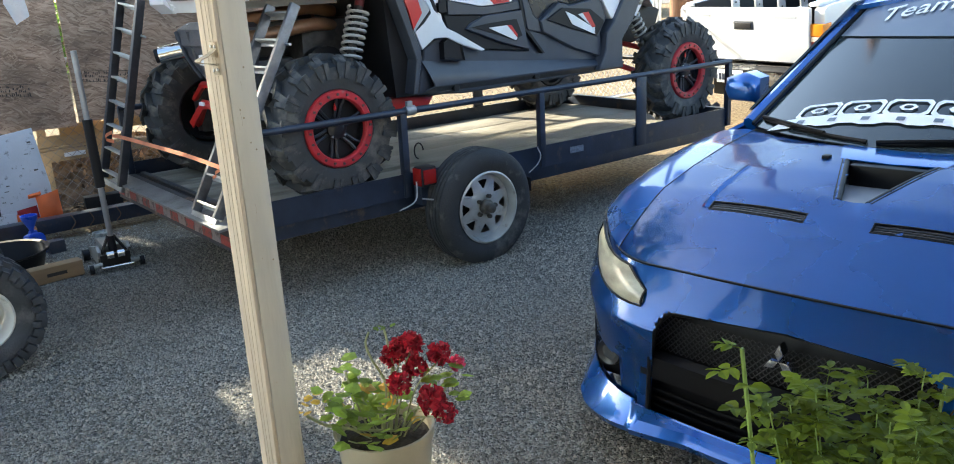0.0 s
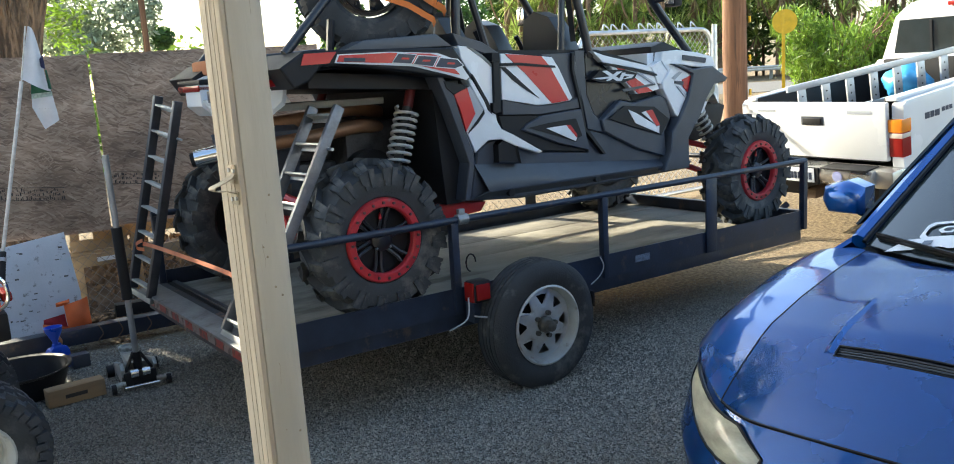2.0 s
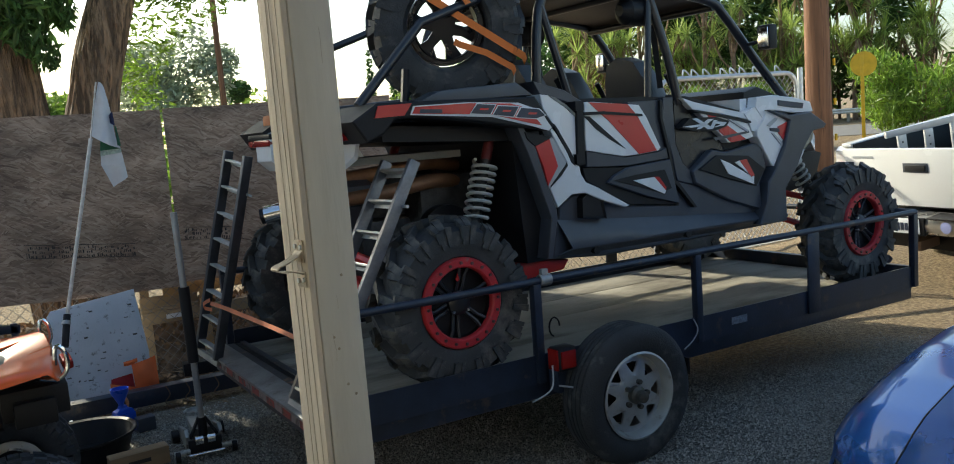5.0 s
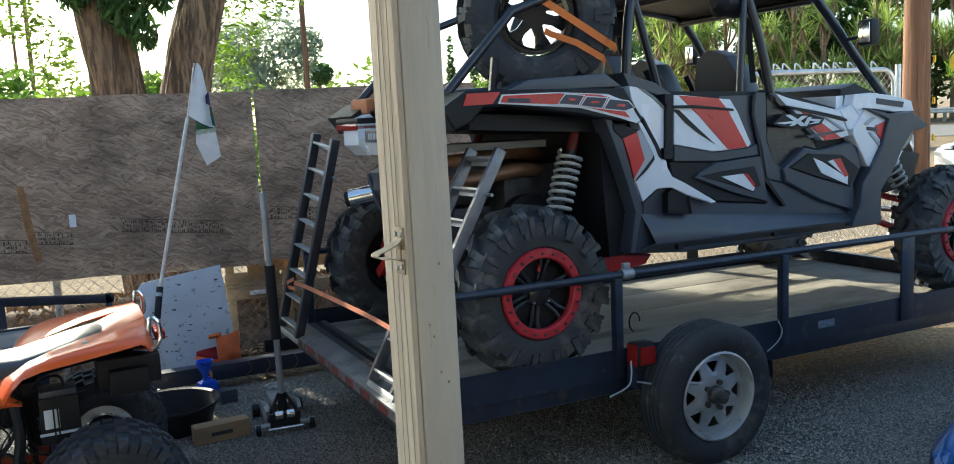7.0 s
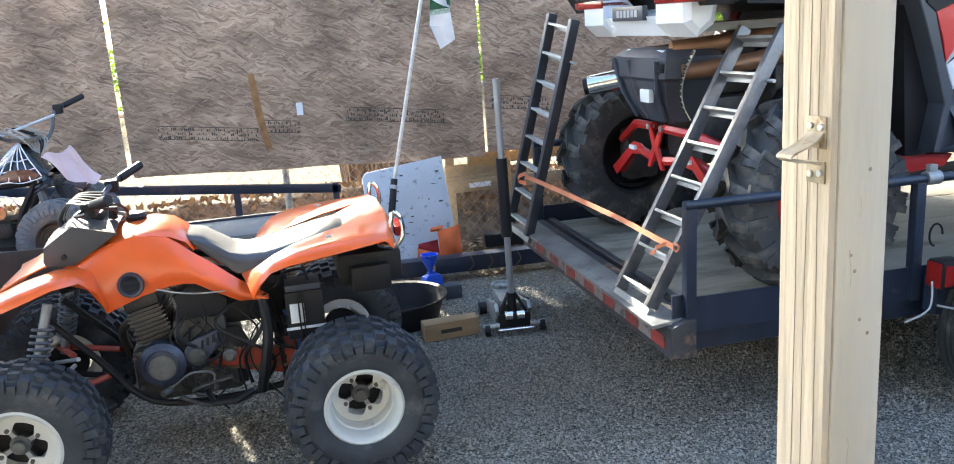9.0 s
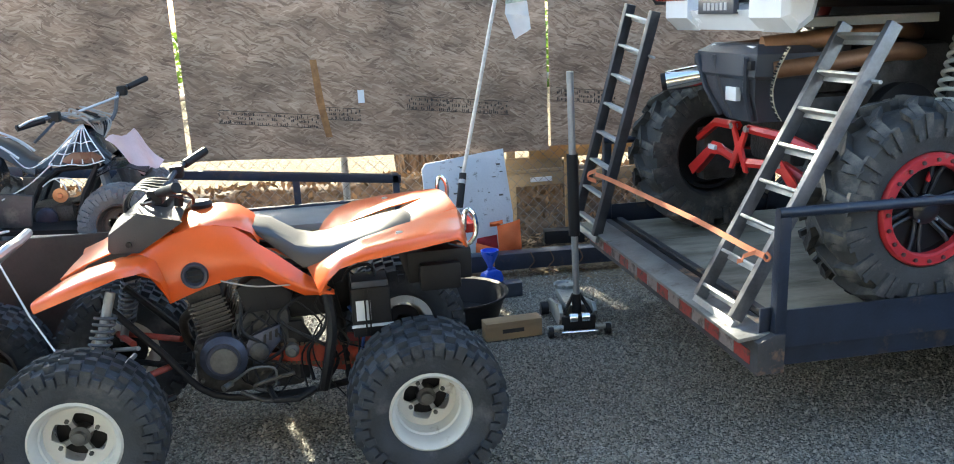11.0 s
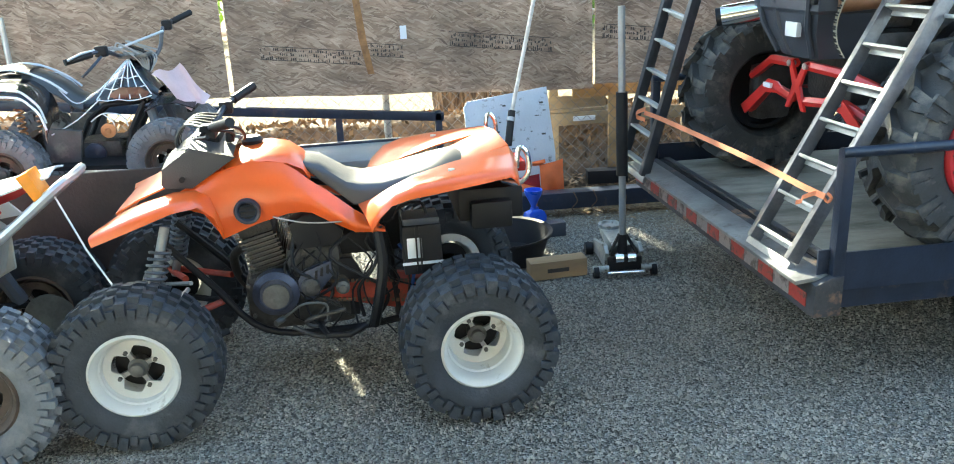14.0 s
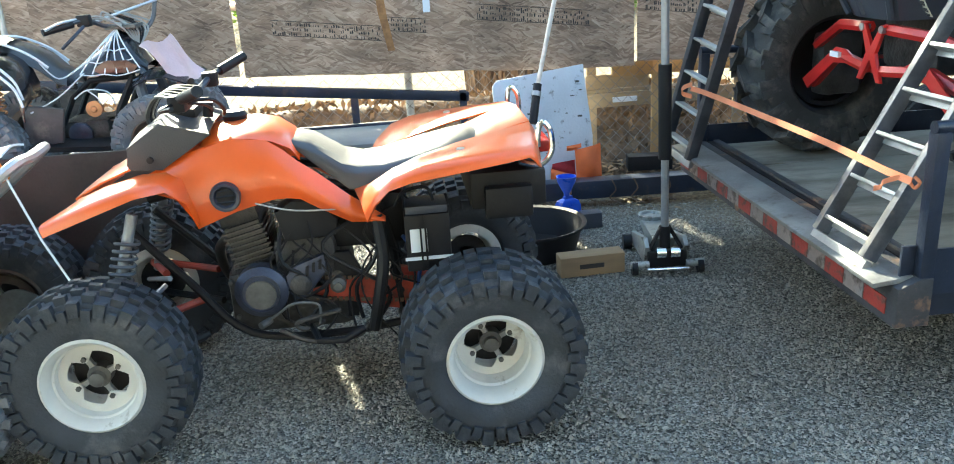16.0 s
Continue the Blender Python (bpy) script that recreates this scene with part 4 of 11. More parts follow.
def ramp(name, foot, head, half, label, steel="ramp_dark", turn_in=0.0):
    """A ladder-like loading ramp from foot to head; both are centre points of its ends."""
    r = thing(name, pose(0, 0, 0), label, "loading ramp", "loading ramps")
    foot, head = Vector(foot), Vector(head)
    up = (head - foot).normalized()
    side = Vector((turn_in, 1, 0))
    out = up.cross(side).normalized()
    side = out.cross(up).normalized()
    turn = Matrix((side, out, up)).transposed().to_4x4()
    m = Matrix.Translation(foot) @ turn
    ln = (head - foot).length
    for s in (-1, 1):
        part("side_bar", box(bmesh.new(), s * half - 0.014, s * half + 0.014, -0.025, 0.025, 0, ln, 0.003, m=m), steel, r)
    n = 8
    for i in range(n):
        z = 0.05 + (ln - 0.1) * i / (n - 1)
        part("rung", box(bmesh.new(), -half + 0.014, half - 0.014, -0.016, 0.022, z - 0.006, z + 0.006, 0.002, m=m), "rung_steel", r)
        part("rung_lip", box(bmesh.new(), -half + 0.014, half - 0.014, -0.022, -0.017, z - 0.022, z + 0.006, 0.001, m=m), "rung_steel", r)
    part("hook_plate", box(bmesh.new(), -half - 0.02, half + 0.02, -0.012, 0.012, -0.035, -0.002, 0.004, m=m), "alu", r)
    for s in (-1, 1):
        part("pin", T([m @ Vector((s * (half + 0.015), -0.02, ln * 0.82)), m @ Vector((s * (half + 0.06), -0.02, ln * 0.82))], 0.007, 8), "galv", r)
    return r


# worn steel, lightened so the light on the rungs is in the colour
M["rung_steel"] = surf("worn_lit_rung_steel", (0.40, 0.40, 0.39), 0.45, metal=0.5, var=0.25, scale=12, bump=0.15)
M["ramp_black"] = surf("dark_painted_ramp_steel", (0.06, 0.062, 0.07), 0.4, metal=0.3, var=0.3, scale=10, bump=0.12)
M["ramp_dark"] = surf("worn_dark_steel_ramp", (0.165, 0.17, 0.185), 0.36, metal=0.6, var=0.3, scale=10, bump=0.12)
ramp("loading_ramp", (0.135, 0.20, 0.485), (0.695, 0.215, 1.475), 0.138, "worn dark steel ladder ramp leaning up on the trailer deck")
ramp("loading_ramp", (0.066, 1.54, 0.475), (0.315, 1.40, 1.56), 0.110, "worn dark steel ladder ramp standing upright on the trailer", "ramp_black", -0.22)


def ribbon(pts, width, thick, across=(0, 0, 1)):
    bm = bmesh.new()
    a = Vector(across) * (width / 2)
    rows = [[Vector(p) - a, Vector(p) + a] for p in pts]
    return sheet(bm, rows, thick)


strap = thing("ratchet_strap", pose(0, 0, 0), "faded orange webbing strap tied between the two ramps", "strap")
part("webbing", ribbon(curve([(0.085, 1.44, 0.77), (0.10, 1.26, 0.772), (0.14, 0.8, 0.762), (0.17, 0.4, 0.752), (0.18, 0.1, 0.742), (0.187, -0.03, 0.74)], 6), 0.021, 0.003, (0.3, 0, 0.95)), "strap", strap)
part("knot", ribbon(curve([(0.075, 1.40, 0.795), (0.05, 1.44, 0.775), (0.06, 1.48, 0.745), (0.09, 1.44, 0.735)], 5), 0.02, 0.003), "strap", strap)
part("loose_end", ribbon(curve([(0.185, 0.02, 0.74), (0.16, 0.05, 0.72), (0.165, 0.07, 0.70), (0.155, 0.09, 0.69)], 5), 0.016, 0.003), "strap", strap)
part("hook", T(curve([(0.19, -0.04, 0.755), (0.20, -0.05, 0.74), (0.20, -0.03, 0.72), (0.19, -0.02, 0.735)], 5), 0.005, 6), "strap", strap, "wire hook")

# ---- side-by-side off-roader on the trailer ----
def facet(pts, y0, y1, inset=0.0, rise=0.0):
    """A moulded panel: a polygon in x and z from y0 out to y1, its face drawn in and raised."""
    bm = bmesh.new()
    lo = [bm.verts.new((p[0], y0, p[1])) for p in pts]
    hi = [bm.verts.new((p[0], y1, p[1])) for p in pts]
    n = len(pts)
    bm.faces.new(lo)
    top = bm.faces.new(hi)
    for i in range(n):
        bm.faces.new((lo[i], hi[i], hi[(i + 1) % n], lo[(i + 1) % n]))
    bmesh.ops.recalc_face_normals(bm, faces=bm.faces)
    if inset:
        bmesh.ops.inset_individual(bm, faces=[top], thickness=inset, depth=rise)
    return bm


def utv():
    u = thing("side_by_side", pose(0.797, 0.79, 0.465, 0, 0.54, 1.68), "white, red and charcoal four-seat off-road side-by-side strapped on the trailer", "off-road vehicle")

    def side(name, pts, yi, yo, material, label="", inset=0.0, rise=0.0, both=True):
        """The same moulded panel on both flanks; yi and yo are distances from the middle."""
        for s in ((-1, 1) if both else (-1,)):
            part(name, facet(pts, s * yi, s * yo, inset, rise), material, u, label, smooth=25)

    # glossy sloping sill along the flank
    for s in (-1, 1):
        rows = []
        for k in range(9):
            q = k / 8
            rows.append([(0.69 + 1.72 * q, s * 0.622, 0.652 - 0.144 * q - 0.015 * q * (1 - q)), (0.72 + 1.70 * q, s * 0.652, 0.575 - 0.082 * q), (0.745 + 1.67 * q, s * 0.670, 0.508 - 0.021 * q), (0.74 + 1.67 * q, s * 0.668, 0.497 - 0.021 * q), (0.655 + 1.77 * q, s * 0.625, 0.462 - 0.018 * q)])
        part("sill", sheet(bmesh.new(), rows, 0.008), "grey_plastic", u, "sloping charcoal sill", 30)
        for x in (0.906, 1.568):
            part("sill_cup", C((x, s * 0.640, 0.474), (x, s * 0.667, 0.474), 0.021, 14), "black", u, "black bolt cup")
    # wheels
    for axle in (0.0, 2.97):
        for s in (-1, 1):
            W = 0.285 if axle == 0 else 0.25
            x = axle - (0.11 if s > 0 and axle == 0 else 0.0)      # the far rear wheel toes back on its long arm
            c = (x, s * (0.815 - W / 2), 0.372)
            w = part("wheel", tyre_knobby(bmesh.new(), 0.380, W, 0.036, c, 0.19), "tyre_mud", u, "knobbly mud tyre with red beadlock ring")
            mud_lugs(w, 0.384, W, 16, 0.040, c, "tyre_mud")
            o = s * 0.80
            bm = lathe(bmesh.new(), [(0.178, o - s * 0.2), (0.186, o - s * 0.02), (0.168, o - s * 0.012), (0.160, o - s * 0.05), (0.16, o - s * 0.2)], "y", 36, (x, 0, 0.372), closed=True)
            part("rim", bm, "black", w)
            ring = part("beadlock_ring", lathe(bmesh.new(), [(0.158, o - s * 0.02), (0.158, o + s * 0.006), (0.165, o + s * 0.014), (0.196, o + s * 0.014), (0.204, o + s * 0.004), (0.204, o - s * 0.02)], "y", 44, (x, 0, 0.372), closed=True), "red_ring", w, "scuffed red beadlock ring")
            for k in range(20):
                a = 2 * math.pi * k / 20
                p = (x + 0.181 * math.cos(a), 0.372 + 0.181 * math.sin(a))
                part("bolt", C((p[0], o + s * 0.01, p[1]), (p[0], o + s * 0.022, p[1]), 0.0075, 6), "bolt_dark", ring)
            for k in range(6):
                a = 2 * math.pi * k / 6 + 0.3
                out, across = Vector((math.cos(a), 0, math.sin(a))), Vector((-math.sin(a), 0, math.cos(a)))
                mid = Vector((x, 0, 0.372))
                for d in (-1, 1):
                    part("spoke", T([mid + out * 0.045 + across * d * 0.012 + Vector((0, o - s * 0.045, 0)), mid + out * 0.125 + across * d * 0.014 + Vector((0, o - s * 0.030, 0)), mid + out * 0.163 + across * d * 0.024 + Vector((0, o - s * 0.022, 0))], 0.0085, 6), "spoke_grey", w)
            for k in range(4):
                a = math.pi * (0.25 + 0.5 * k)
                part("wheel_nut", C((x + 0.052 * math.cos(a), o - s * 0.03, 0.372 + 0.052 * math.sin(a)), (x + 0.052 * math.cos(a), o - s * 0.008, 0.372 + 0.052 * math.sin(a)), 0.006, 6), "galv", w)
            part("rim_emblem", P([(x - 0.009, 0.372 + 0.102), (x, 0.372 + 0.132), (x + 0.009, 0.372 + 0.102), (x, 0.372 + 0.094)], "y", o - s * 0.030, o - s * 0.022), "decal_red", w, "small red emblem")
            part("hub_cap", L([(0.055, o - s * 0.09), (0.055, o - s * 0.02), (0.035, o - s * 0.004), (0.02, o)], "y", 16, (x, 0, 0.372)), "black_gloss", w)
            part("rim_barrel", L([(0.001 if s < 0 else 0.150, o - s * 0.13), (0.168, o - s * 0.13), (0.168, o - s * 0.05)], "y", 24, (x, 0, 0.372)), "black", w)
            part("brake_disc", L([(0.11, o - s * 0.105), (0.11, o - s * 0.095)], "y", 24, (x, 0, 0.372)), "engine", w)

    # hull and floor
    part("floor_pan", P([(0.62, 0.47), (2.25, 0.45), (2.45, 0.6), (2.3, 0.66), (0.62, 0.66)], "y", -0.56, 0.56, 0.01), "black", u)
    part("skid_plate", P([(0.2, 0.40), (2.3, 0.40), (2.62, 0.58), (2.6, 0.6), (2.28, 0.43), (0.2, 0.43)], "y", -0.34, 0.34), "black", u)
    part("bulkhead", P([(0.60, 0.46), (0.70, 0.46), (0.78, 1.24), (0.66, 1.24)], "y", -0.6, 0.6), "black", u)
    part("engine_bay_liner", P([(-0.22, 1.1), (0.62, 1.05), (0.62, 1.12), (-0.22, 1.17)], "y", -0.6, 0.6), "black", u)
    part("inner_wall", P([(0.5, 0.46), (0.60, 0.46), (0.62, 1.1), (0.45, 1.1)], "y", -0.62, 0.62), "black", u)

    # flanks: lower body, doors, fenders
    side("rocker", [(0.710, 0.713), (0.803, 0.769), (0.892, 0.772), (0.998, 0.727), (1.189, 0.671), (1.539, 0.636), (1.526, 0.771), (1.694, 0.733), (1.825, 0.697), (2.221, 0.545), (2.431, 0.527), (2.471, 0.438), (1.685, 0.430), (0.993, 0.429), (0.655, 0.459), (0.673, 0.566), (0.705, 0.669)], 0.5, 0.615, "grey_plastic", "charcoal moulded rocker panel", 0.01, 0.008)
    side("arch_edge", [(0.450, 1.135), (0.483, 1.091), (0.527, 1.022), (0.586, 0.830), (0.631, 0.716), (0.633, 0.672), (0.588, 0.477), (0.559, 0.480), (0.597, 0.670), (0.546, 0.818), (0.481, 0.993), (0.425, 1.124)], 0.56, 0.705, "grey_plastic", "charcoal wheel arch edge", 0.004, 0.004)
    side("quarter_panel", [(0.597, 1.335), (0.787, 1.286), (0.873, 1.238), (0.911, 1.219), (0.872, 1.202), (0.693, 1.259), (0.632, 1.272)], 0.5, 0.625, "grey_plastic", "charcoal rear quarter", 0.004, 0.003)
    side("air_scoop", [(0.827, 0.743), (0.881, 0.778), (0.963, 0.751), (0.966, 0.696), (0.981, 0.627), (0.890, 0.641), (0.825, 0.647)], 0.6, 0.668, "black", "black air intake", 0.01, -0.012)
    side("door_core", [(0.887, 1.242), (1.526, 1.228), (1.660, 1.225), (2.237, 1.093), (2.292, 0.900), (2.324, 0.546), (1.569, 0.626), (0.877, 0.760)], 0.5, 0.595, "black")
    side("door_frame", [(1.191, 1.209), (1.444, 1.212), (1.487, 0.967), (1.400, 0.940), (1.315, 1.107)], 0.58, 0.632, "grey_plastic", "charcoal door corner", 0.004, 0.003)
    side("door_upper", [(0.886, 1.221), (0.936, 1.220), (1.256, 1.191), (1.306, 1.128), (1.399, 0.959), (1.381, 0.944), (1.246, 0.935), (1.138, 0.932), (0.881, 0.981)], 0.58, 0.65, "white_plastic", "white rear door skin", 0.004, 0.003)
    side("red_stripe", [(0.914, 1.219), (1.172, 1.199), (1.233, 1.139), (1.366, 0.946), (1.239, 0.937), (1.046, 1.115), (0.976, 1.168)], 0.65, 0.657, "decal_red", "red stripe decal")
    side("black_flash", [(0.878, 1.151), (0.913, 1.149), (1.045, 1.046), (1.145, 0.971), (1.044, 1.025), (0.955, 1.083)], 0.65, 0.657, "black")
    side("door_bar", [(0.873, 1.171), (1.001, 1.170), (1.263, 1.144), (1.271, 1.132), (1.000, 1.155), (0.872, 1.156)], 0.63, 0.664, "black")
    side("door_hinge", [(0.821, 1.225), (0.863, 1.224), (0.857, 0.914), (0.811, 0.911)], 0.6, 0.672, "black", "black door hinge bar", 0.002, 0.002)
    side("hinge_knuckle", [(0.796, 0.968), (0.830, 0.966), (0.833, 0.916), (0.795, 0.918)], 0.6, 0.682, "black")
    side("hinge_knuckle", [(0.806, 1.227), (0.858, 1.226), (0.857, 1.180), (0.805, 1.181)], 0.6, 0.682, "black")
    side("door_lower", [(0.888, 0.978), (1.146, 0.928), (1.390, 0.940), (1.472, 0.965), (1.472, 0.898), (1.170, 0.880), (0.887, 0.897)], 0.58, 0.642, "grey_plastic", "charcoal rear door panel", 0.004, 0.004)
    side("door_wedge", [(0.868, 0.895), (1.179, 0.873), (1.065, 0.837), (1.024, 0.806), (1.291, 0.705), (1.539, 0.641), (1.173, 0.677), (0.983, 0.778), (0.886, 0.828)], 0.58, 0.632, "black", "", 0.003, 0.003)
    side("door_lower", [(1.162, 0.875), (1.464, 0.892), (1.520, 0.647), (1.273, 0.711), (1.016, 0.807), (1.056, 0.838)], 0.58, 0.65, "grey_plastic", "charcoal rear door panel", 0.006, 0.006)
    side("door_pocket", [(1.047, 0.815), (1.189, 0.830), (1.414, 0.841), (1.461, 0.736), (1.426, 0.728), (1.409, 0.707), (1.264, 0.753)], 0.64, 0.66, "black", "", 0.002, 0.001)
    side("white_flash", [(1.179, 0.803), (1.330, 0.808), (1.412, 0.730), (1.399, 0.712)], 0.66, 0.666, "white_plastic", "white wedge decal")
    side("red_flash", [(1.329, 0.809), (1.363, 0.806), (1.413, 0.746), (1.408, 0.730)], 0.66, 0.667, "decal_red")
    side("door_gap", [(1.409, 1.209), (1.426, 1.208), (1.421, 1.115), (1.473, 0.926), (1.499, 0.778), (1.525, 0.760), (1.656, 0.613), (1.638, 0.611), (1.507, 0.748), (1.481, 0.769), (1.455, 0.924), (1.404, 1.112)], 0.6, 0.654, "black")
    side("door_pillar", [(1.453, 1.222), (1.527, 1.220), (1.535, 0.965), (1.589, 0.852), (1.652, 0.806), (1.671, 0.735), (1.535, 0.768), (1.500, 0.925), (1.452, 1.111)], 0.58, 0.628, "grey_plastic", "", 0.004, 0.003)
    side("door_recess", [(1.552, 1.214), (1.628, 1.203), (1.724, 1.152), (1.874, 1.005), (1.947, 0.901), (1.837, 0.924), (1.670, 0.807), (1.606, 0.854), (1.556, 0.970)], 0.58, 0.612, "black_gloss", "glossy black door recess", 0.004, -0.004)
    side("door_upper", [(1.576, 1.215), (1.675, 1.187), (1.902, 1.142), (2.096, 1.106), (2.112, 1.069), (1.903, 1.109), (1.657, 1.149)], 0.58, 0.648, "white_plastic", "white front door skin", 0.002, 0.002)
    side("door_bar", [(1.637, 1.149), (1.774, 1.129), (2.119, 1.061), (2.124, 1.048), (1.774, 1.113), (1.655, 1.139)], 0.62, 0.658, "black")
    side("door_upper", [(1.697, 1.135), (1.812, 1.118), (2.106, 1.049), (2.152, 0.969), (2.077, 0.955), (1.941, 0.948), (1.893, 0.984)], 0.58, 0.645, "white_plastic", "white front door skin", 0.002, 0.002)
    side("red_stripe", [(1.762, 1.123), (1.809, 1.118), (1.898, 1.063), (2.084, 0.958), (1.957, 0.949), (1.866, 1.015)], 0.645, 0.652, "decal_red", "red stripe decal")
    side("black_flash", [(1.807, 0.984), (2.105, 1.005), (2.110, 0.994), (1.826, 0.967)], 0.645, 0.654, "grey_plastic")
    side("black_flash", [(1.899, 1.099), (1.928, 1.095), (2.104, 1.008), (2.094, 0.998)], 0.645, 0.655, "decal_pale")
    side("script_backing", [(1.551, 1.056), (1.627, 1.105), (1.829, 1.098), (1.938, 1.071), (1.914, 1.042), (1.820, 1.023), (1.636, 1.034)], 0.61, 0.6595, "black", "black ground behind the white script", both=False)
    side("script_stroke", [(1.562, 1.059), (1.725, 1.066), (1.734, 1.056), (1.634, 1.050)], 0.64, 0.6625, "sticker", both=False)
    side("script_stroke", [(1.638, 1.098), (1.674, 1.100), (1.803, 1.037), (1.757, 1.035)], 0.64, 0.6625, "sticker", both=False)
    side("script_stroke", [(1.666, 1.039), (1.702, 1.041), (1.808, 1.089), (1.761, 1.090)], 0.64, 0.6625, "sticker", both=False)
    side("script_stroke", [(1.771, 1.035), (1.799, 1.034), (1.836, 1.081), (1.808, 1.082)], 0.64, 0.6625, "sticker", both=False)
    side("script_stroke", [(1.817, 1.075), (1.912, 1.065), (1.897, 1.053), (1.813, 1.063)], 0.64, 0.6625, "sticker", both=False)
    side("script_stroke", [(1.808, 1.043), (1.888, 1.047), (1.912, 1.065), (1.883, 1.060)], 0.64, 0.6625, "sticker", both=False)
    side("door_lower", [(1.634, 0.811), (1.799, 0.919), (1.913, 0.897), (2.152, 0.931), (2.218, 0.904), (2.251, 0.782), (2.191, 0.699), (2.204, 0.538), (1.935, 0.616), (1.744, 0.701), (1.652, 0.744)], 0.58, 0.645, "grey_plastic", "charcoal front door panel", 0.008, 0.007)
    side("door_wedge", [(1.679, 0.818), (1.817, 0.885), (2.083, 0.864), (2.224, 0.777), (2.145, 0.683), (1.890, 0.751)], 0.645, 0.662, "black", "", 0.004, 0.003)
    side("white_flash", [(1.841, 0.861), (1.913, 0.834), (2.084, 0.749), (2.120, 0.695), (1.904, 0.774)], 0.66, 0.67, "white_plastic", "white wedge decal")
    side("white_flash", [(1.960, 0.834), (1.998, 0.842), (2.093, 0.741), (2.118, 0.743), (2.114, 0.702), (2.073, 0.760)], 0.66, 0.671, "white_plastic")
    side("red_flash", [(1.997, 0.842), (2.055, 0.845), (2.121, 0.746), (2.091, 0.741)], 0.66, 0.6725, "decal_red")
    side("sail_panel", [(0.611, 1.270), (0.665, 1.264), (0.763, 1.204), (0.837, 1.143), (0.832, 0.910), (0.809, 0.911), (0.795, 0.947), (0.769, 0.990), (0.705, 1.098), (0.676, 1.128), (0.651, 1.158), (0.623, 1.202)], 0.5, 0.652, "white_plastic", "white sail panel", 0.004, 0.004)
    # shadow line across the white sail, put in as a grey strip
    side("quarter_flash", [(0.658, 1.263), (0.702, 1.251), (0.768, 1.212), (0.830, 1.161), (0.830, 1.143), (0.756, 1.204)], 0.64, 0.66, "shelf_grey")
    side("sail_tail", [(0.644, 1.112), (0.680, 1.090), (0.752, 0.979), (0.773, 0.931), (0.822, 0.907), (0.829, 0.871), (0.858, 0.824), (0.936, 0.789), (1.143, 0.678), (1.114, 0.671), (0.954, 0.724), (0.850, 0.771), (0.762, 0.772), (0.671, 0.716), (0.626, 0.820), (0.735, 0.921), (0.743, 0.933), (0.693, 1.017)], 0.5, 0.664, "white_plastic", "white lower sail", 0.005, 0.004)
    side("black_line", [(0.669, 1.128), (0.683, 1.119), (0.769, 0.984), (0.787, 0.948), (0.794, 0.909), (0.772, 0.928), (0.754, 0.970), (0.690, 1.084)], 0.65, 0.67, "black")
    side("black_line", [(0.629, 0.820), (0.667, 0.864), (0.739, 0.936), (0.743, 0.915), (0.697, 0.868)], 0.65, 0.673, "black")
    side("red_patch", [(0.527, 1.028), (0.614, 1.055), (0.657, 0.921), (0.590, 0.833), (0.567, 0.926)], 0.62, 0.705, "decal_red", "red panel with grey edge", 0.003, 0.002)
    side("grey_edge", [(0.619, 1.055), (0.637, 1.063), (0.715, 0.935), (0.707, 0.923), (0.602, 0.823), (0.595, 0.832), (0.663, 0.920)], 0.62, 0.698, "decal_pale")
    side("fender_tab", [(0.464, 1.098), (0.626, 1.063), (0.522, 1.025), (0.477, 1.061)], 0.6, 0.712, "black", "", 0.003, 0.002)
    # rear fender
    side("rear_fender", [(-0.42, 1.19), (-0.30, 1.262), (0.22, 1.262), (0.52, 1.258), (0.625, 1.115), (0.60, 1.095), (0.421, 1.120), (0.157, 1.160), (-0.115, 1.195), (-0.22, 1.19), (-0.28, 1.13), (-0.36, 1.10)], 0.36, 0.733, "black", "black rear fender", 0.010, 0.006)
    side("fender_stripe", [(-0.152, 1.205), (-0.133, 1.243), (0.144, 1.247), (0.417, 1.233), (0.540, 1.192), (0.602, 1.108), (0.584, 1.095), (0.469, 1.127), (0.268, 1.175), (0.142, 1.184)], 0.735, 0.744, "sticker", "white fender graphic")
    side("fender_stripe", [(-0.142, 1.210), (-0.126, 1.238), (0.148, 1.242), (0.371, 1.231), (0.431, 1.216), (0.495, 1.171), (0.543, 1.122), (0.467, 1.138), (0.270, 1.185), (0.147, 1.194)], 0.735, 0.747, "decal_red", "red fender stripe with pale edge")
    side("stripe_script", [(0.145, 1.193), (0.185, 1.240), (0.292, 1.231), (0.258, 1.184)], 0.744, 0.7495, "sticker", "outlined dark script shape", both=False)
    side("stripe_script", [(0.150, 1.197), (0.187, 1.236), (0.284, 1.228), (0.253, 1.188)], 0.744, 0.7515, "script_navy", both=False)
    side("stripe_script", [(0.197, 1.209), (0.204, 1.218), (0.246, 1.215), (0.240, 1.207)], 0.744, 0.7535, "decal_red", both=False)
    side("stripe_script", [(0.264, 1.183), (0.298, 1.227), (0.420, 1.217), (0.384, 1.166)], 0.744, 0.7495, "sticker", "outlined dark script shape", both=False)
    side("stripe_script", [(0.270, 1.185), (0.301, 1.222), (0.411, 1.214), (0.379, 1.171)], 0.744, 0.7515, "script_navy", both=False)
    side("stripe_script", [(0.318, 1.195), (0.325, 1.204), (0.369, 1.201), (0.362, 1.193)], 0.744, 0.7535, "decal_red", both=False)
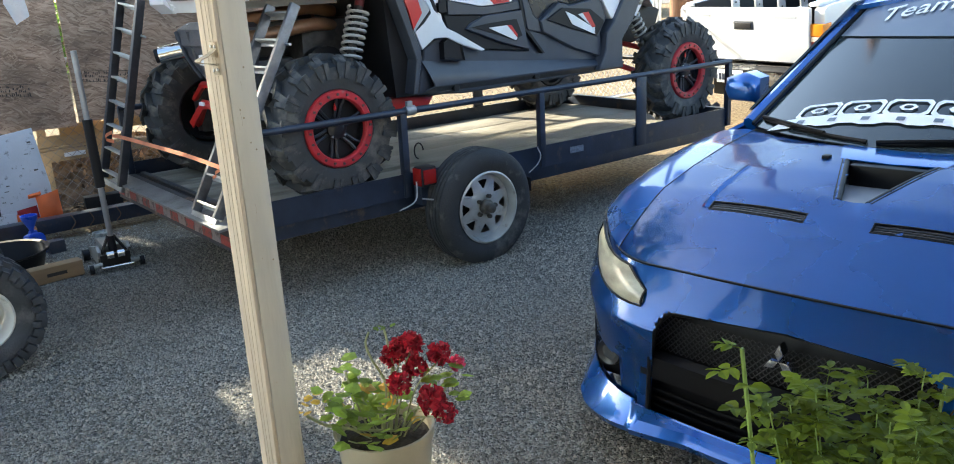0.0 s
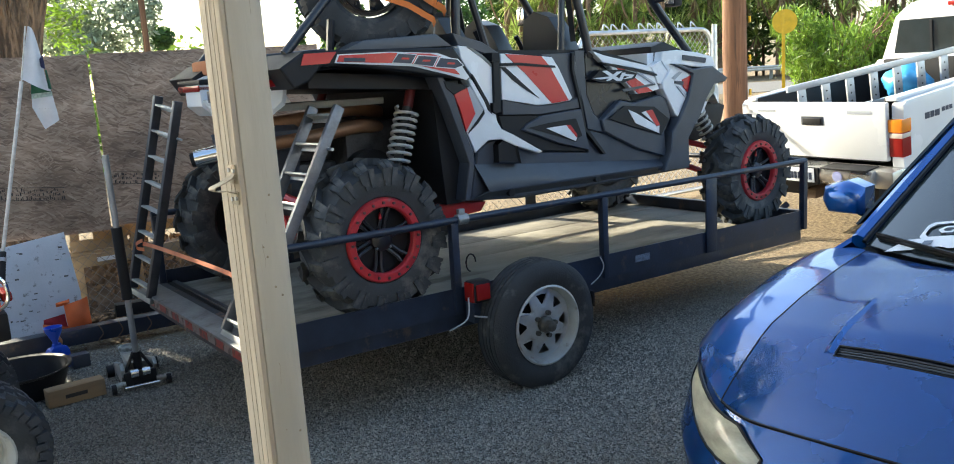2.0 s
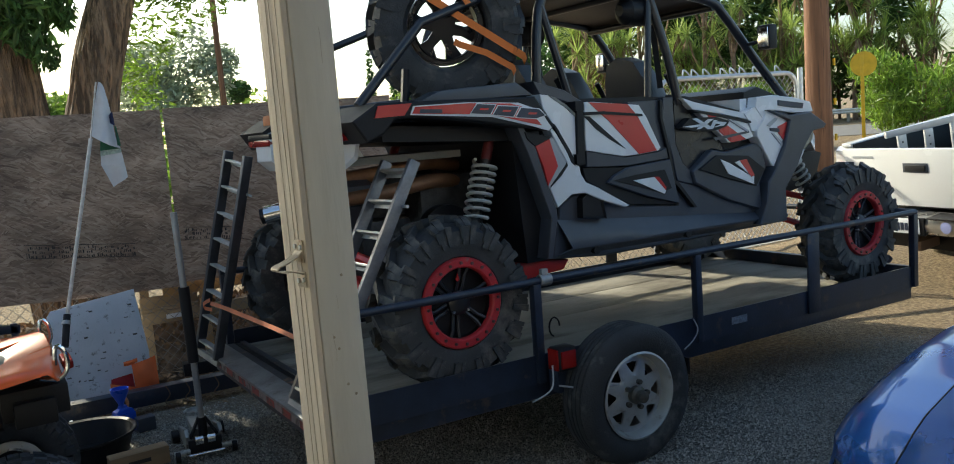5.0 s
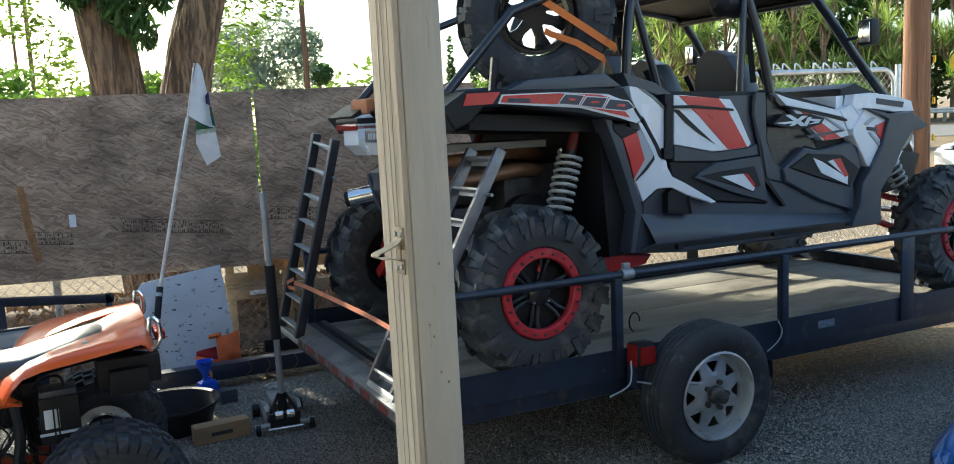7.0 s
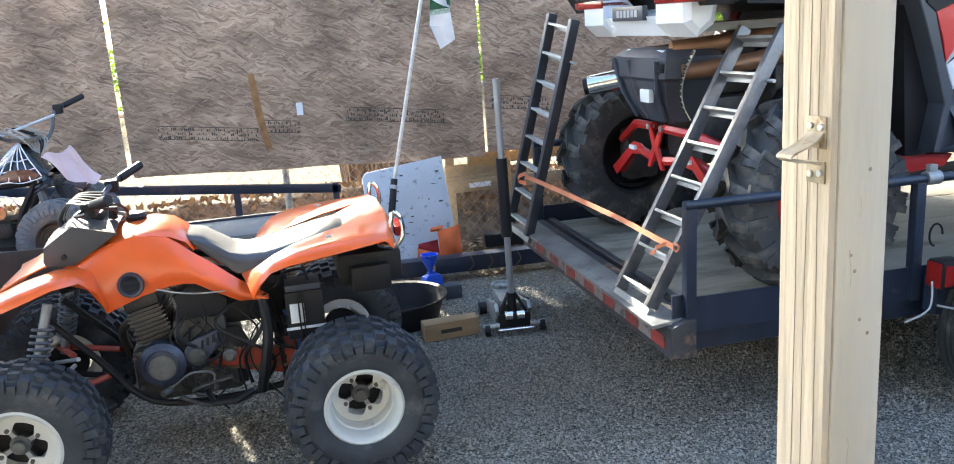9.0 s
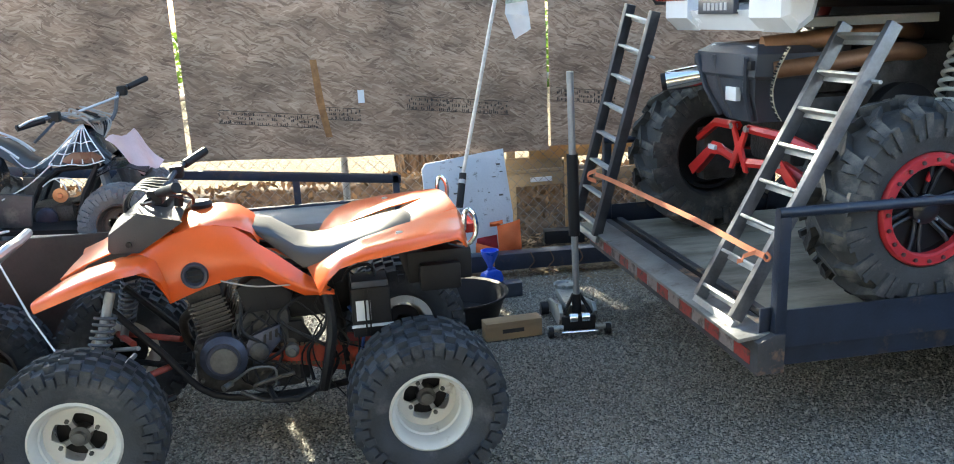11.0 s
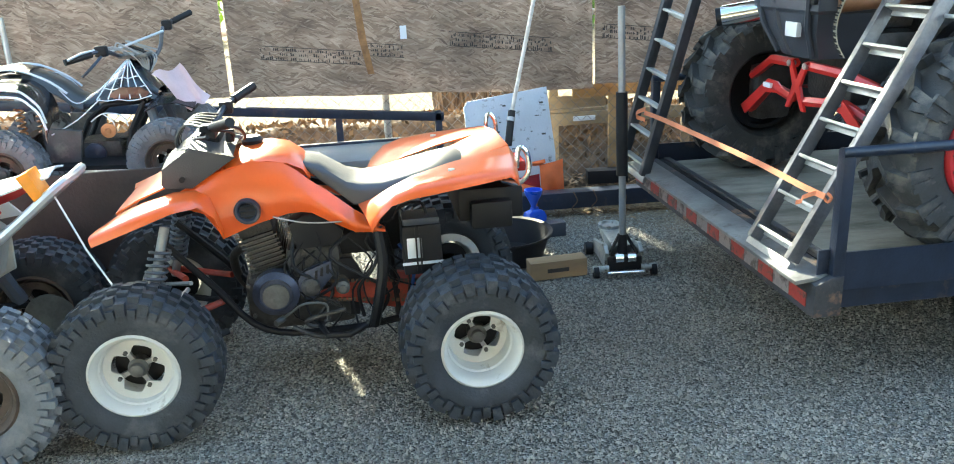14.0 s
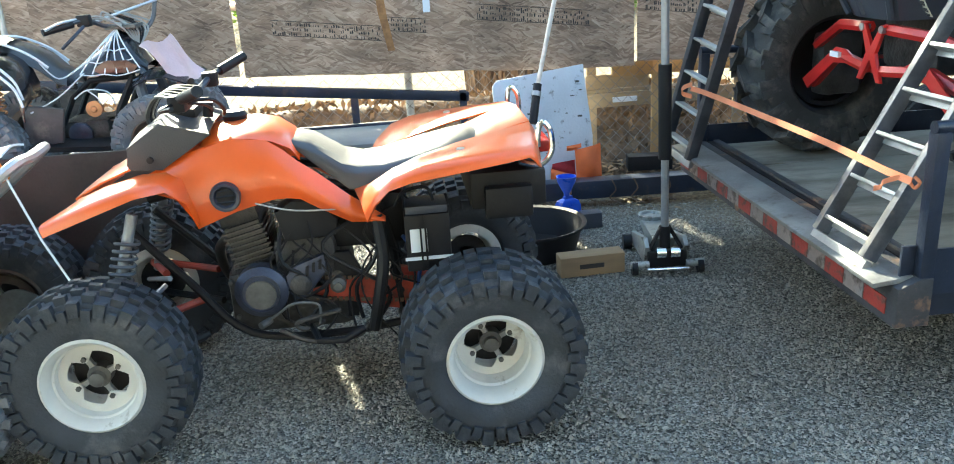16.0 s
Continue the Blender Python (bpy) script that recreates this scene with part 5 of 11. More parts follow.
    side("stripe_script", [(0.389, 1.165), (0.424, 1.214), (0.533, 1.201), (0.571, 1.166), (0.517, 1.151)], 0.744, 0.7495, "sticker", "outlined dark script shape", both=False)
    side("stripe_script", [(0.396, 1.168), (0.428, 1.208), (0.528, 1.197), (0.562, 1.168), (0.512, 1.156)], 0.744, 0.7515, "script_navy", both=False)
    side("stripe_script", [(0.462, 1.177), (0.470, 1.186), (0.514, 1.182), (0.507, 1.174)], 0.744, 0.7535, "decal_red", both=False)
    side("stripe_script", [(-0.108, 1.210), (-0.104, 1.227), (0.005, 1.222), (0.004, 1.205)], 0.744, 0.7495, "script_navy", both=False)
    side("reflector", [(-0.32, 1.20), (-0.18, 1.205), (-0.14, 1.255), (-0.30, 1.25)], 0.735, 0.745, "decal_red", "red side reflector")
    # cargo deck and tail
    part("cargo_bed", P([(-0.30, 1.17), (0.62, 1.20), (0.60, 1.30), (0.2, 1.285), (-0.2, 1.265), (-0.34, 1.215)], "y", -0.56, 0.56, 0.01), "black", u)
    part("bed_side", P([(-0.05, 1.26), (0.08, 1.31), (0.5, 1.335), (0.6, 1.27)], "y", -0.62, -0.50, 0.008), "grey_plastic", u)
    part("bed_side", P([(-0.05, 1.26), (0.08, 1.31), (0.5, 1.335), (0.6, 1.27)], "y", 0.50, 0.62, 0.008), "grey_plastic", u)
    for s in (-1, 1):
        part("tail_panel", facet([(-0.42, 1.04), (-0.42, 1.17), (-0.35, 1.20), (-0.27, 1.12), (-0.29, 1.03), (-0.36, 0.985)], s * 0.26, s * 0.48, 0.03, 0.02), "white_plastic", u, "white tail fairing", 25)
        tl = part("tail_light", B(-0.43, -0.28, s * 0.42 - 0.16, s * 0.42 + 0.16, 1.115, 1.15, 0.01), "red_plastic", u, "red tail light bar")
        part("tail_light_trim", B(-0.425, -0.28, s * 0.42 - 0.17, s * 0.42 + 0.17, 1.15, 1.18, 0.01), "black", tl)
    part("tail_valance", P([(-0.37, 0.99), (-0.41, 1.07), (-0.2, 1.10), (-0.15, 1.0)], "y", -0.30, 0.30, 0.015), "white_plastic", u, "white rear valance")
    part("tail_plate", B(-0.425, -0.40, -0.15, 0.15, 1.055, 1.115, 0.004), "grey_plastic", u, "grey plate with plain bars")
    bars = bmesh.new()
    for i in range(6):
        box(bars, -0.428, -0.4245, -0.1 + 0.035 * i, -0.078 + 0.035 * i, 1.07, 1.10)
    part("plate_mark", bars, "decal_pale", u)
    part("tool_box", B(-0.36, -0.16, 0.28, 0.52, 1.20, 1.28, 0.02), "terracotta_orange", u, "small orange bag on the tail")
    # rear: cooler housing, silencer, arms, axle parts
    def guard_ring(z, half, x0, x1):
        return [(x0, -half, z), (x0 - 0.02, -half * 0.5, z), (x0 - 0.02, half * 0.5, z), (x0, half, z), (x1, half * 1.15, z), (x1, -half * 1.15, z)]
    box_r = part("rear_guard", loft(bmesh.new(), [guard_ring(0.62, 0.14, -0.29, -0.12), guard_ring(0.72, 0.19, -0.34, -0.12), guard_ring(0.80, 0.225, -0.36, -0.12), guard_ring(0.815, 0.245, -0.375, -0.12), guard_ring(0.90, 0.25, -0.37, -0.12), guard_ring(0.935, 0.18, -0.33, -0.14)]), "grey_plastic", u, "dark moulded rear guard", 20)
    for y0, y1 in ((-0.13, -0.21), (0.03, 0.05), (0.13, 0.21)):
        part("guard_rib", T([(-0.315, y0, 0.63), (-0.37, (y0 + y1) / 2, 0.75), (-0.395, y1, 0.89)], 0.012, 6), "grey_plastic", box_r)
    part("guard_label", B(-0.385, -0.362, -0.12, -0.035, 0.71, 0.765, 0.002), "sticker", box_r, "pale warning label")
    # slots drawn as white blocks, their brightness put into the colour
    for y in (-0.15, -0.04, 0.12):
        part("guard_slot", B(-0.352, -0.33, y - 0.035, y + 0.04, 0.905, 0.93, 0.004), "sticker", box_r, "white block for the brightness of a slot")
    for y in (-0.225, 0.225):
        part("guard_vent", B(-0.392, -0.37, y - 0.015, y + 0.015, 0.84, 0.875, 0.003), "black", box_r)
    strip = curve([(-0.29, -0.335, 0.93), (-0.305, -0.29, 0.85), (-0.31, -0.262, 0.77), (-0.305, -0.268, 0.70), (-0.285, -0.29, 0.645)], 6)
    hs = part("heat_shield", ribbon(strip, 0.052, 0.003, (0.35, 0.94, 0.0)), "shield_tan", u, "tan perforated heat shield")
    for k, p in enumerate(strip[1:-1]):
        for d in (-0.014, 0.0, 0.014):
            part("perforation", C((p[0] - 0.004 + d * 0.35, p[1] + d * 0.94, p[2] + 0.004 * (k % 2)), (p[0] - 0.0005 + d * 0.35, p[1] + d * 0.94 + 0.002, p[2] + 0.004 * (k % 2)), 0.0038, 6), "black", hs)
    part("silencer", C((-0.40, 0.50, 0.75), (-0.14, 0.36, 0.80), 0.05, 20), "chrome", u, "polished exhaust can")
    part("silencer_tip", C((-0.42, 0.511, 0.746), (-0.40, 0.50, 0.75), 0.042, 20), "black", u)
    for y, z in ((-0.16, 0.93), (-0.24, 0.84), (0.1, 0.9)):
        part("exhaust_pipe", T(curve([(-0.30, y, z), (-0.05, y - 0.05, z + 0.02), (0.2, y - 0.06, z + 0.05), (0.42, y + 0.03, z + 0.02)], 6), 0.036, 12), "exhaust", u, "heat-browned exhaust pipe")
    part("wooden_shelf", B(-0.35, 0.30, -0.40, -0.15, 1.0, 1.035, 0.004), "shelf_grey", u, "grey heat panel")
    part("gearcase", B(-0.16, 0.15, -0.17, 0.17, 0.42, 0.72, 0.05), "engine", u, "cast gearcase")
    part("engine_block", B(0.12, 0.5, -0.28, 0.28, 0.46, 0.92, 0.05), "engine", u)
    part("cylinder_head", B(-0.1, 0.3, -0.12, 0.22, 0.72, 0.95, 0.03), "engine", u)
    part("belt_cover", C((0.22, -0.30, 0.62), (0.22, -0.36, 0.62), 0.15, 22), "black", u)
    for s in (-1, 1):
        part("trailing_arm", P([(0.02, 0.34), (0.35, 0.345), (0.80, 0.375), (0.84, 0.425), (0.58, 0.448), (0.30, 0.43), (0.02, 0.41)], "y", s * 0.44, s * 0.52, 0.012), "red", u, "red trailing arm")
        for z, zm, zz in ((0.585, 0.575, 0.47), (0.44, 0.46, 0.31)):
            part("radius_rod", T([(-0.275, s * 0.05, z), (-0.25, s * 0.28, zm), (-0.10 - (0.11 if s > 0 else 0), s * 0.53, zz)], 0.021, 6), "red", u, "red radius rod")
        part("arm_gusset", P([(s * 0.10, 0.440), (s * 0.20, 0.487), (s * 0.28, 0.490), (s * 0.52, 0.335), (s * 0.475, 0.300), (s * 0.29, 0.428), (s * 0.20, 0.437)], "x", -0.272, -0.262, 0.003), "red", u, "red gusset plate")
        part("rod_bolt", C((-0.305, s * 0.06, 0.585), (-0.275, s * 0.06, 0.585), 0.014, 8), "galv", u)
        part("knuckle", B(-0.1 - (0.11 if s > 0 else 0), 0.08 - (0.11 if s > 0 else 0), s * 0.53 - 0.05, s * 0.53 + 0.05, 0.26, 0.52, 0.03), "engine", u)
        part("drive_shaft", C((0, s * 0.15, 0.42), (0, s * 0.55, 0.375), 0.022), "black", u)
        # rear shock
        p0, p1 = Vector((0.22, s * 0.54, 0.55)), Vector((0.44, s * 0.48, 1.14))
        part("shock_body", T([p0, p1], 0.025, 12), "engine", u)
        part("shock_reservoir", T([p0.lerp(p1, 0.72), p1], 0.026, 12), "red_dull", u, "dull red shock top")
        coil = []
        ax = (p1 - p0).normalized()
        sx = ax.cross(Vector((0, 1, 0))).normalized()
        sy = ax.cross(sx)
        for k in range(10 * 14 + 1):
            a = 2 * math.pi * k / 14
            coil.append(p0.lerp(p1, 0.10 + 0.60 * (k / 140) ** 0.85) + sx * 0.058 * math.cos(a) + sy * 0.058 * math.sin(a))
        part("coil_spring", T(coil, 0.0085, 6), "spring", u, "pale coil spring")
        part("front_knuckle", B(2.9, 3.04, s * 0.56 - 0.04, s * 0.56 + 0.04, 0.28, 0.50, 0.03), "engine", u)
        for z0, z1 in ((0.62, 0.50), (0.46, 0.30)):
            part("front_arm", T([(2.75, s * 0.22, z0 - 0.02), (2.96, s * 0.56, z1)], 0.02, 8), "red", u, "red suspension arm")
            part("front_arm", T([(3.12, s * 0.22, z0 - 0.02), (2.98, s * 0.56, z1)], 0.02, 8), "red", u)
        f0, f1 = Vector((2.93, s * 0.48, 0.50)), Vector((2.68, s * 0.40, 0.98))
        part("front_shock", T([f0, f1], 0.025, 10), "engine", u)
        coil = []
        ax = (f1 - f0).normalized()
        sx = ax.cross(Vector((0, 1, 0))).normalized()
        sy = ax.cross(sx)
        for k in range(8 * 12 + 1):
            a = 2 * math.pi * k / 12
            coil.append(f0.lerp(f1, 0.08 + 0.6 * k / 96) + sx * 0.05 * math.cos(a) + sy * 0.05 * math.sin(a))
        part("coil_spring", T(coil, 0.008, 6), "spring", u, "pale coil spring")
    part("red_bracket", P([(-0.075, 0.40), (-0.05, 0.40), (0.0, 0.475), (0.05, 0.40), (0.075, 0.40), (0.028, 0.50), (0.075, 0.60), (0.05, 0.60), (0.0, 0.525), (-0.05, 0.60), (-0.075, 0.60), (-0.028, 0.50)], "x", -0.30, -0.285, 0.004), "red", u, "red X-shaped arm bracket")
    for s in (-1, 1):
        part("arm_label", B(-0.288, -0.274, s * 0.26 - 0.03, s * 0.26 + 0.03, 0.455, 0.475), "sticker", u)
    # cabin floor, seats
    for x in (0.98, 1.78):
        for y in (-0.30, 0.30):
            s = part("seat", loft(bmesh.new(), [[(x - 0.02, y - 0.20, 0.72), (x - 0.02, y + 0.20, 0.72), (x + 0.42, y + 0.2, 0.74), (x + 0.42, y - 0.2, 0.74)], [(x, y - 0.22, 0.84), (x, y + 0.22, 0.84), (x + 0.44, y + 0.21, 0.87), (x + 0.44, y - 0.21, 0.87)]]), "seat_black", u, "black bucket seat")
            prof = [(-0.24, 0.82), (-0.25, 1.05), (-0.22, 1.2), (-0.17, 1.34), (-0.12, 1.43), (0.0, 1.47), (0.12, 1.43), (0.17, 1.34), (0.22, 1.2), (0.25, 1.05), (0.24, 0.82)]
            bm = loft(bmesh.new(), [[(x - 0.10 - (zz - 0.82) * 0.28 + dx, y + yy * k, zz) for yy, zz in prof] for dx, k in ((-0.05, 0.92), (0.02, 1.0), (0.07, 0.9))])
            part("seat_back", bm, "seat_black", s)
            part("seat_emblem", L([(0.001, -0.002), (0.075, -0.002), (0.075, 0.002), (0.001, 0.002)], "x", 24, (x - 0.148, y, 1.335)), "emblem", s, "grey round emblem")
            part("harness", T(curve([(x - 0.06, y - 0.1, 1.36), (x + 0.02, y - 0.1, 1.2), (x + 0.04, y - 0.08, 0.95)], 4), 0.02, 4), "black", s)
    part("dash", P([(2.12, 1.02), (2.14, 1.23), (2.26, 1.26), (2.48, 1.19), (2.48, 1.02)], "y", -0.60, 0.60, 0.02), "black", u, "black dashboard")
    part("dash_pod", B(1.60, 1.66, -0.55, 0.55, 1.14, 1.24, 0.02), "black", u)
    # front body
    part("hood", loft(bmesh.new(), [[(2.10, -0.60, 1.19), (2.10, 0.60, 1.19), (2.10, 0.60, 1.12), (2.10, -0.60, 1.12)], [(2.50, -0.60, 1.20), (2.50, 0.60, 1.20), (2.50, 0.62, 1.06), (2.50, -0.62, 1.06)], [(2.75, -0.52, 1.13), (2.75, 0.52, 1.13), (2.72, 0.56, 1.02), (2.72, -0.56, 1.02)], [(3.15, -0.34, 0.92), (3.15, 0.34, 0.92), (3.12, 0.36, 0.82), (3.12, -0.36, 0.82)]]), "white_plastic", u, "white front hood", 25)
    side("front_white", [(2.067, 1.107), (2.155, 1.138), (2.231, 1.136), (2.217, 1.041), (2.158, 0.996), (2.128, 1.004), (2.107, 1.059)], 0.56, 0.652, "white_plastic", "white front shoulder", 0.003, 0.003)
    side("front_fender", [(2.255, 1.114), (2.458, 1.045), (2.410, 0.888), (2.324, 0.767), (2.276, 0.798), (2.162, 0.968), (2.161, 1.009), (2.211, 1.054)], 0.52, 0.665, "white_plastic", "white front fender", 0.004, 0.004)
    side("fender_red", [(2.340, 1.015), (2.439, 1.042), (2.399, 0.923), (2.346, 0.974)], 0.66, 0.676, "decal_red", "red triangle decal")
    side("fender_mark", [(2.239, 1.029), (2.314, 1.067), (2.340, 1.060), (2.269, 1.018)], 0.66, 0.675, "decal_pale")
    side("fender_mark", [(2.268, 1.011), (2.351, 1.004), (2.351, 0.980), (2.269, 0.994)], 0.66, 0.676, "script_navy", "small dark script bar", both=False)
    side("fender_mark", [(2.280, 0.980), (2.301, 0.979), (2.385, 0.910), (2.375, 0.896)], 0.66, 0.675, "decal_pale")
    side("nose_panel", [(2.161, 1.137), (2.176, 1.194), (2.312, 1.201), (2.522, 1.179), (2.669, 1.147), (2.693, 1.087), (2.524, 1.085), (2.366, 1.107), (2.268, 1.114), (2.223, 1.068)], 0.5, 0.655, "white_plastic", "white nose panel", 0.005, 0.005)
    side("fender_script", [(2.359, 1.169), (2.592, 1.142), (2.582, 1.111), (2.359, 1.138)], 0.65, 0.667, "script_navy", "dark script bar", both=False)
    side("fender_edge", [(2.233, 1.117), (2.435, 1.077), (2.621, 1.088), (2.773, 1.008), (2.751, 0.984), (2.641, 0.971), (2.547, 0.870), (2.485, 0.768), (2.407, 0.686), (2.372, 0.646), (2.371, 0.453), (2.129, 0.458), (2.198, 0.580), (2.216, 0.699), (2.286, 0.770), (2.371, 0.893), (2.425, 1.046)], 0.52, 0.69, "grey_plastic", "charcoal front arch", 0.007, 0.006)
    side("nose_pod", [(2.475, 1.073), (2.517, 1.089), (2.663, 1.087), (2.816, 1.007), (2.795, 0.983), (2.684, 0.970), (2.628, 1.008)], 0.52, 0.66, "black", "", 0.003, 0.003)
    side("head_light", [(2.62, 0.98), (2.74, 1.02), (2.72, 0.92), (2.64, 0.86)], 0.40, 0.63, "lamp", "clear headlight")
    part("front_bumper", P([(2.62, 0.52), (3.2, 0.60), (3.28, 0.80), (3.15, 0.84), (2.7, 0.82)], "y", -0.30, 0.30, 0.02), "black", u)
    part("front_guard", P([(2.58, 0.80), (2.66, 0.78), (2.72, 0.86), (2.66, 0.93), (2.60, 0.90)], "y", -0.58, -0.52, 0.008), "white_plastic", u, "small white nose tip")
    # roll cage and roof
    for s in (-1, 1):
        part("cage_side", T(curve([(0.66, s * 0.57, 1.24), (0.68, s * 0.56, 1.5), (0.73, s * 0.55, 1.72), (0.86, s * 0.54, 1.80), (1.42, s * 0.54, 1.81), (1.92, s * 0.54, 1.755), (2.06, s * 0.545, 1.67), (2.26, s * 0.57, 1.44), (2.50, s * 0.60, 1.18)], 5), 0.026, 10), "cage_black", u, "black roll cage tube")
        part("cage_pillar", T(curve([(1.60, s * 0.60, 1.18), (1.545, s * 0.585, 1.45), (1.45, s * 0.55, 1.80)], 5), 0.025, 10), "cage_black", u)
        part("cage_brace", T([(1.40, s * 0.57, 1.20), (1.46, s * 0.55, 1.79)], 0.02, 10), "cage_black", u)
        part("cage_strut", T([(-0.30, s * 0.55, 1.26), (0.05, s * 0.54, 1.62), (0.50, s * 0.54, 1.78), (0.8, s * 0.54, 1.80)], 0.022, 10), "cage_black", u)
        part("cage_strut", T([(0.72, s * 0.56, 1.70), (0.86, s * 0.58, 1.22)], 0.02, 8), "cage_black", u)
        part("rack_leg", T([(-0.02, s * 0.46, 1.27), (0.0, s * 0.46, 1.42)], 0.02, 6), "cage_black", u)
        m = part("mirror_arm", T([(2.20, s * 0.57, 1.50), (2.22, s * 0.66, 1.51)], 0.01, 8), "black", u)
        part("mirror", B(2.20, 2.27, s * 0.70 - 0.045, s * 0.70 + 0.045, 1.46, 1.60, 0.015), "black", m, "black side mirror")
        part("mirror_glass", B(2.193, 2.2, s * 0.70 - 0.036, s * 0.70 + 0.036, 1.475, 1.585, 0.003), "chrome", m)
        pod = part("speaker_pod", L([(0.03, -0.10), (0.075, -0.06), (0.08, 0.06), (0.03, 0.10)], "x", 18, (1.42, s * 0.47, 1.70)), "black", u, "black speaker pod")
        part("harness_strap", T([(1.50, s * 0.53, 1.62), (1.55, s * 0.52, 1.28)], 0.022, 4), "black", u)
    for x, z in ((0.84, 1.80), (1.45, 1.805), (1.98, 1.72)):
        part("cage_bar", C((x, -0.54, z), (x, 0.54, z), 0.022, 10), "cage_black", u)
    part("roof", P([(0.74, 1.815), (1.42, 1.832), (1.94, 1.785), (2.06, 1.73), (2.06, 1.715), (1.93, 1.765), (1.42, 1.812), (0.74, 1.795)], "y", -0.55, 0.55, 0.004), "roof_brown", u, "black roof panel with dusty underside")
    part("light_bar", B(1.96, 2.03, -0.35, 0.35, 1.79, 1.84, 0.012), "black", u)
    # spare wheel lashed to the bed
    sp = thing("spare_wheel", pose(0, 0, 0), "spare knobbly wheel with black spoked rim lashed behind the cage", "spare wheel")
    tyre = part("tyre", tyre_knobby(bmesh.new(), 0.380, 0.27, 0.032, (0, 0, 0), 0.19), "tyre_mud", sp)
    mud_lugs(tyre, 0.380, 0.27, 16, 0.032, (0, 0, 0), "tyre_mud")
    bm = lathe(bmesh.new(), [(0.178, 0.06), (0.186, -0.09), (0.168, -0.11), (0.160, -0.07), (0.16, 0.06)], "y", 36, closed=True)
    part("rim", bm, "black_gloss", sp)
    part("rim_barrel", L([(0.150, 0.08), (0.156, 0.08), (0.166, -0.09), (0.158, -0.09)], "y", 32, closed=True), "black", sp)
    for k in range(6):
        a = 2 * math.pi * k / 6 + 0.25
        f = lambda r, d: (r * math.cos(a + d), r * math.sin(a + d))
        sk = part("spoke", P([f(0.045, -0.7), f(0.10, -0.24), f(0.168, -0.27), f(0.168, 0.27), f(0.10, 0.24), f(0.045, 0.7)], "y", -0.096, -0.055, 0.005), "black_gloss", sp)
        part("spoke_groove", P([f(0.075, -0.10), f(0.150, -0.09), f(0.150, 0.09), f(0.075, 0.10)], "y", -0.0985, -0.0965), "black", sk)
    part("hub_cap", L([(0.06, -0.04), (0.055, -0.085), (0.03, -0.10)], "y", 18), "black_gloss", sp)
    sp.matrix_world = look((1.10, 0.42, 2.085), (0.55, -0.85, 1.95)) @ pose(0, 0, 0, -90, 0, 0)
    # orange tie-downs over the spare
    st = thing("tie_down_strap", pose(0, 0, 0), "orange webbing straps holding the spare wheel to the cage", "strap")
    part("webbing", ribbon([(0.93, 0.304, 2.222), (0.971, 0.286, 2.191), (1.153, 0.215, 2.057), (1.312, 0.165, 1.944), (1.40, 0.21, 1.918), (1.47, 0.30, 1.90)], 0.034, 0.003, (0.45, -0.1, 0.9)), "strap_orange", st)
    part("webbing", ribbon([(1.06, 0.274, 2.0), (1.081, 0.260, 1.984), (1.194, 0.214, 1.939), (1.308, 0.172, 1.863), (1.335, 0.20, 1.84)], 0.03, 0.003, (0.4, -0.1, 0.9)), "strap_orange", st)
    part("webbing", ribbon([(1.09, 0.235, 2.24), (1.10, 0.228, 2.195), (1.12, 0.222, 2.165)], 0.03, 0.003, (0.9, -0.1, 0.3)), "strap_orange", st)
    part("strap_tail", T([(1.335, 0.2, 1.84), (1.325, 0.2, 1.79), (1.30, 0.2, 1.765)], 0.004, 5), "rubber_grey", st, "thin grey cord")


M["rubber_grey"] = surf("grey_cord", (0.30, 0.29, 0.27), 0.7)
M["tyre_mud"] = surf("dusty_mud_tyre", (0.042, 0.044, 0.047), 0.65, var=0.3, scale=9, bump=0.25, bscale=110, col2=(0.13, 0.122, 0.11), patch=0.3, pscale=7)
M["red_ring"] = surf("scuffed_red_ring", (0.50, 0.03, 0.04), 0.42, var=0.15, scale=20, bump=0.1, col2=(0.30, 0.16, 0.14), patch=0.06, pscale=18)
M["bolt_dark"] = surf("dark_bolt", (0.16, 0.10, 0.09), 0.4, metal=0.7)
M["shield_tan"] = surf("tan_heat_shield", (0.42, 0.37, 0.28), 0.5, metal=0.3, var=0.15, scale=30)
M["spoke_grey"] = surf("grey_black_spoke_paint", (0.030, 0.033, 0.042), 0.35, var=0.15, bump=0.03)
M["black_gloss"] = surf("satin_black_rim", (0.016, 0.017, 0.022), 0.28, var=0.1, bump=0.02, coat=0.3)
M["decal_red"] = surf("red_vinyl_graphic", (0.58, 0.028, 0.028), 0.3, var=0.06, bump=0.02, coat=0.3)
M["decal_pale"] = surf("pale_grey_graphic", (0.40, 0.42, 0.45), 0.35, var=0.06, bump=0.02)
M["script_navy"] = surf("navy_script", (0.02, 0.03, 0.06), 0.35, var=0.1, bump=0.02)
M["terracotta_orange"] = surf("dull_orange_bag", (0.45, 0.17, 0.07), 0.8, var=0.2, bump=0.3)
M["exhaust"] = surf("heat_browned_pipe", (0.30, 0.16, 0.09), 0.5, metal=0.5, var=0.3, scale=6, bump=0.1)
M["shelf_grey"] = surf("dusty_grey_panel", (0.25, 0.24, 0.21), 0.7, var=0.2)
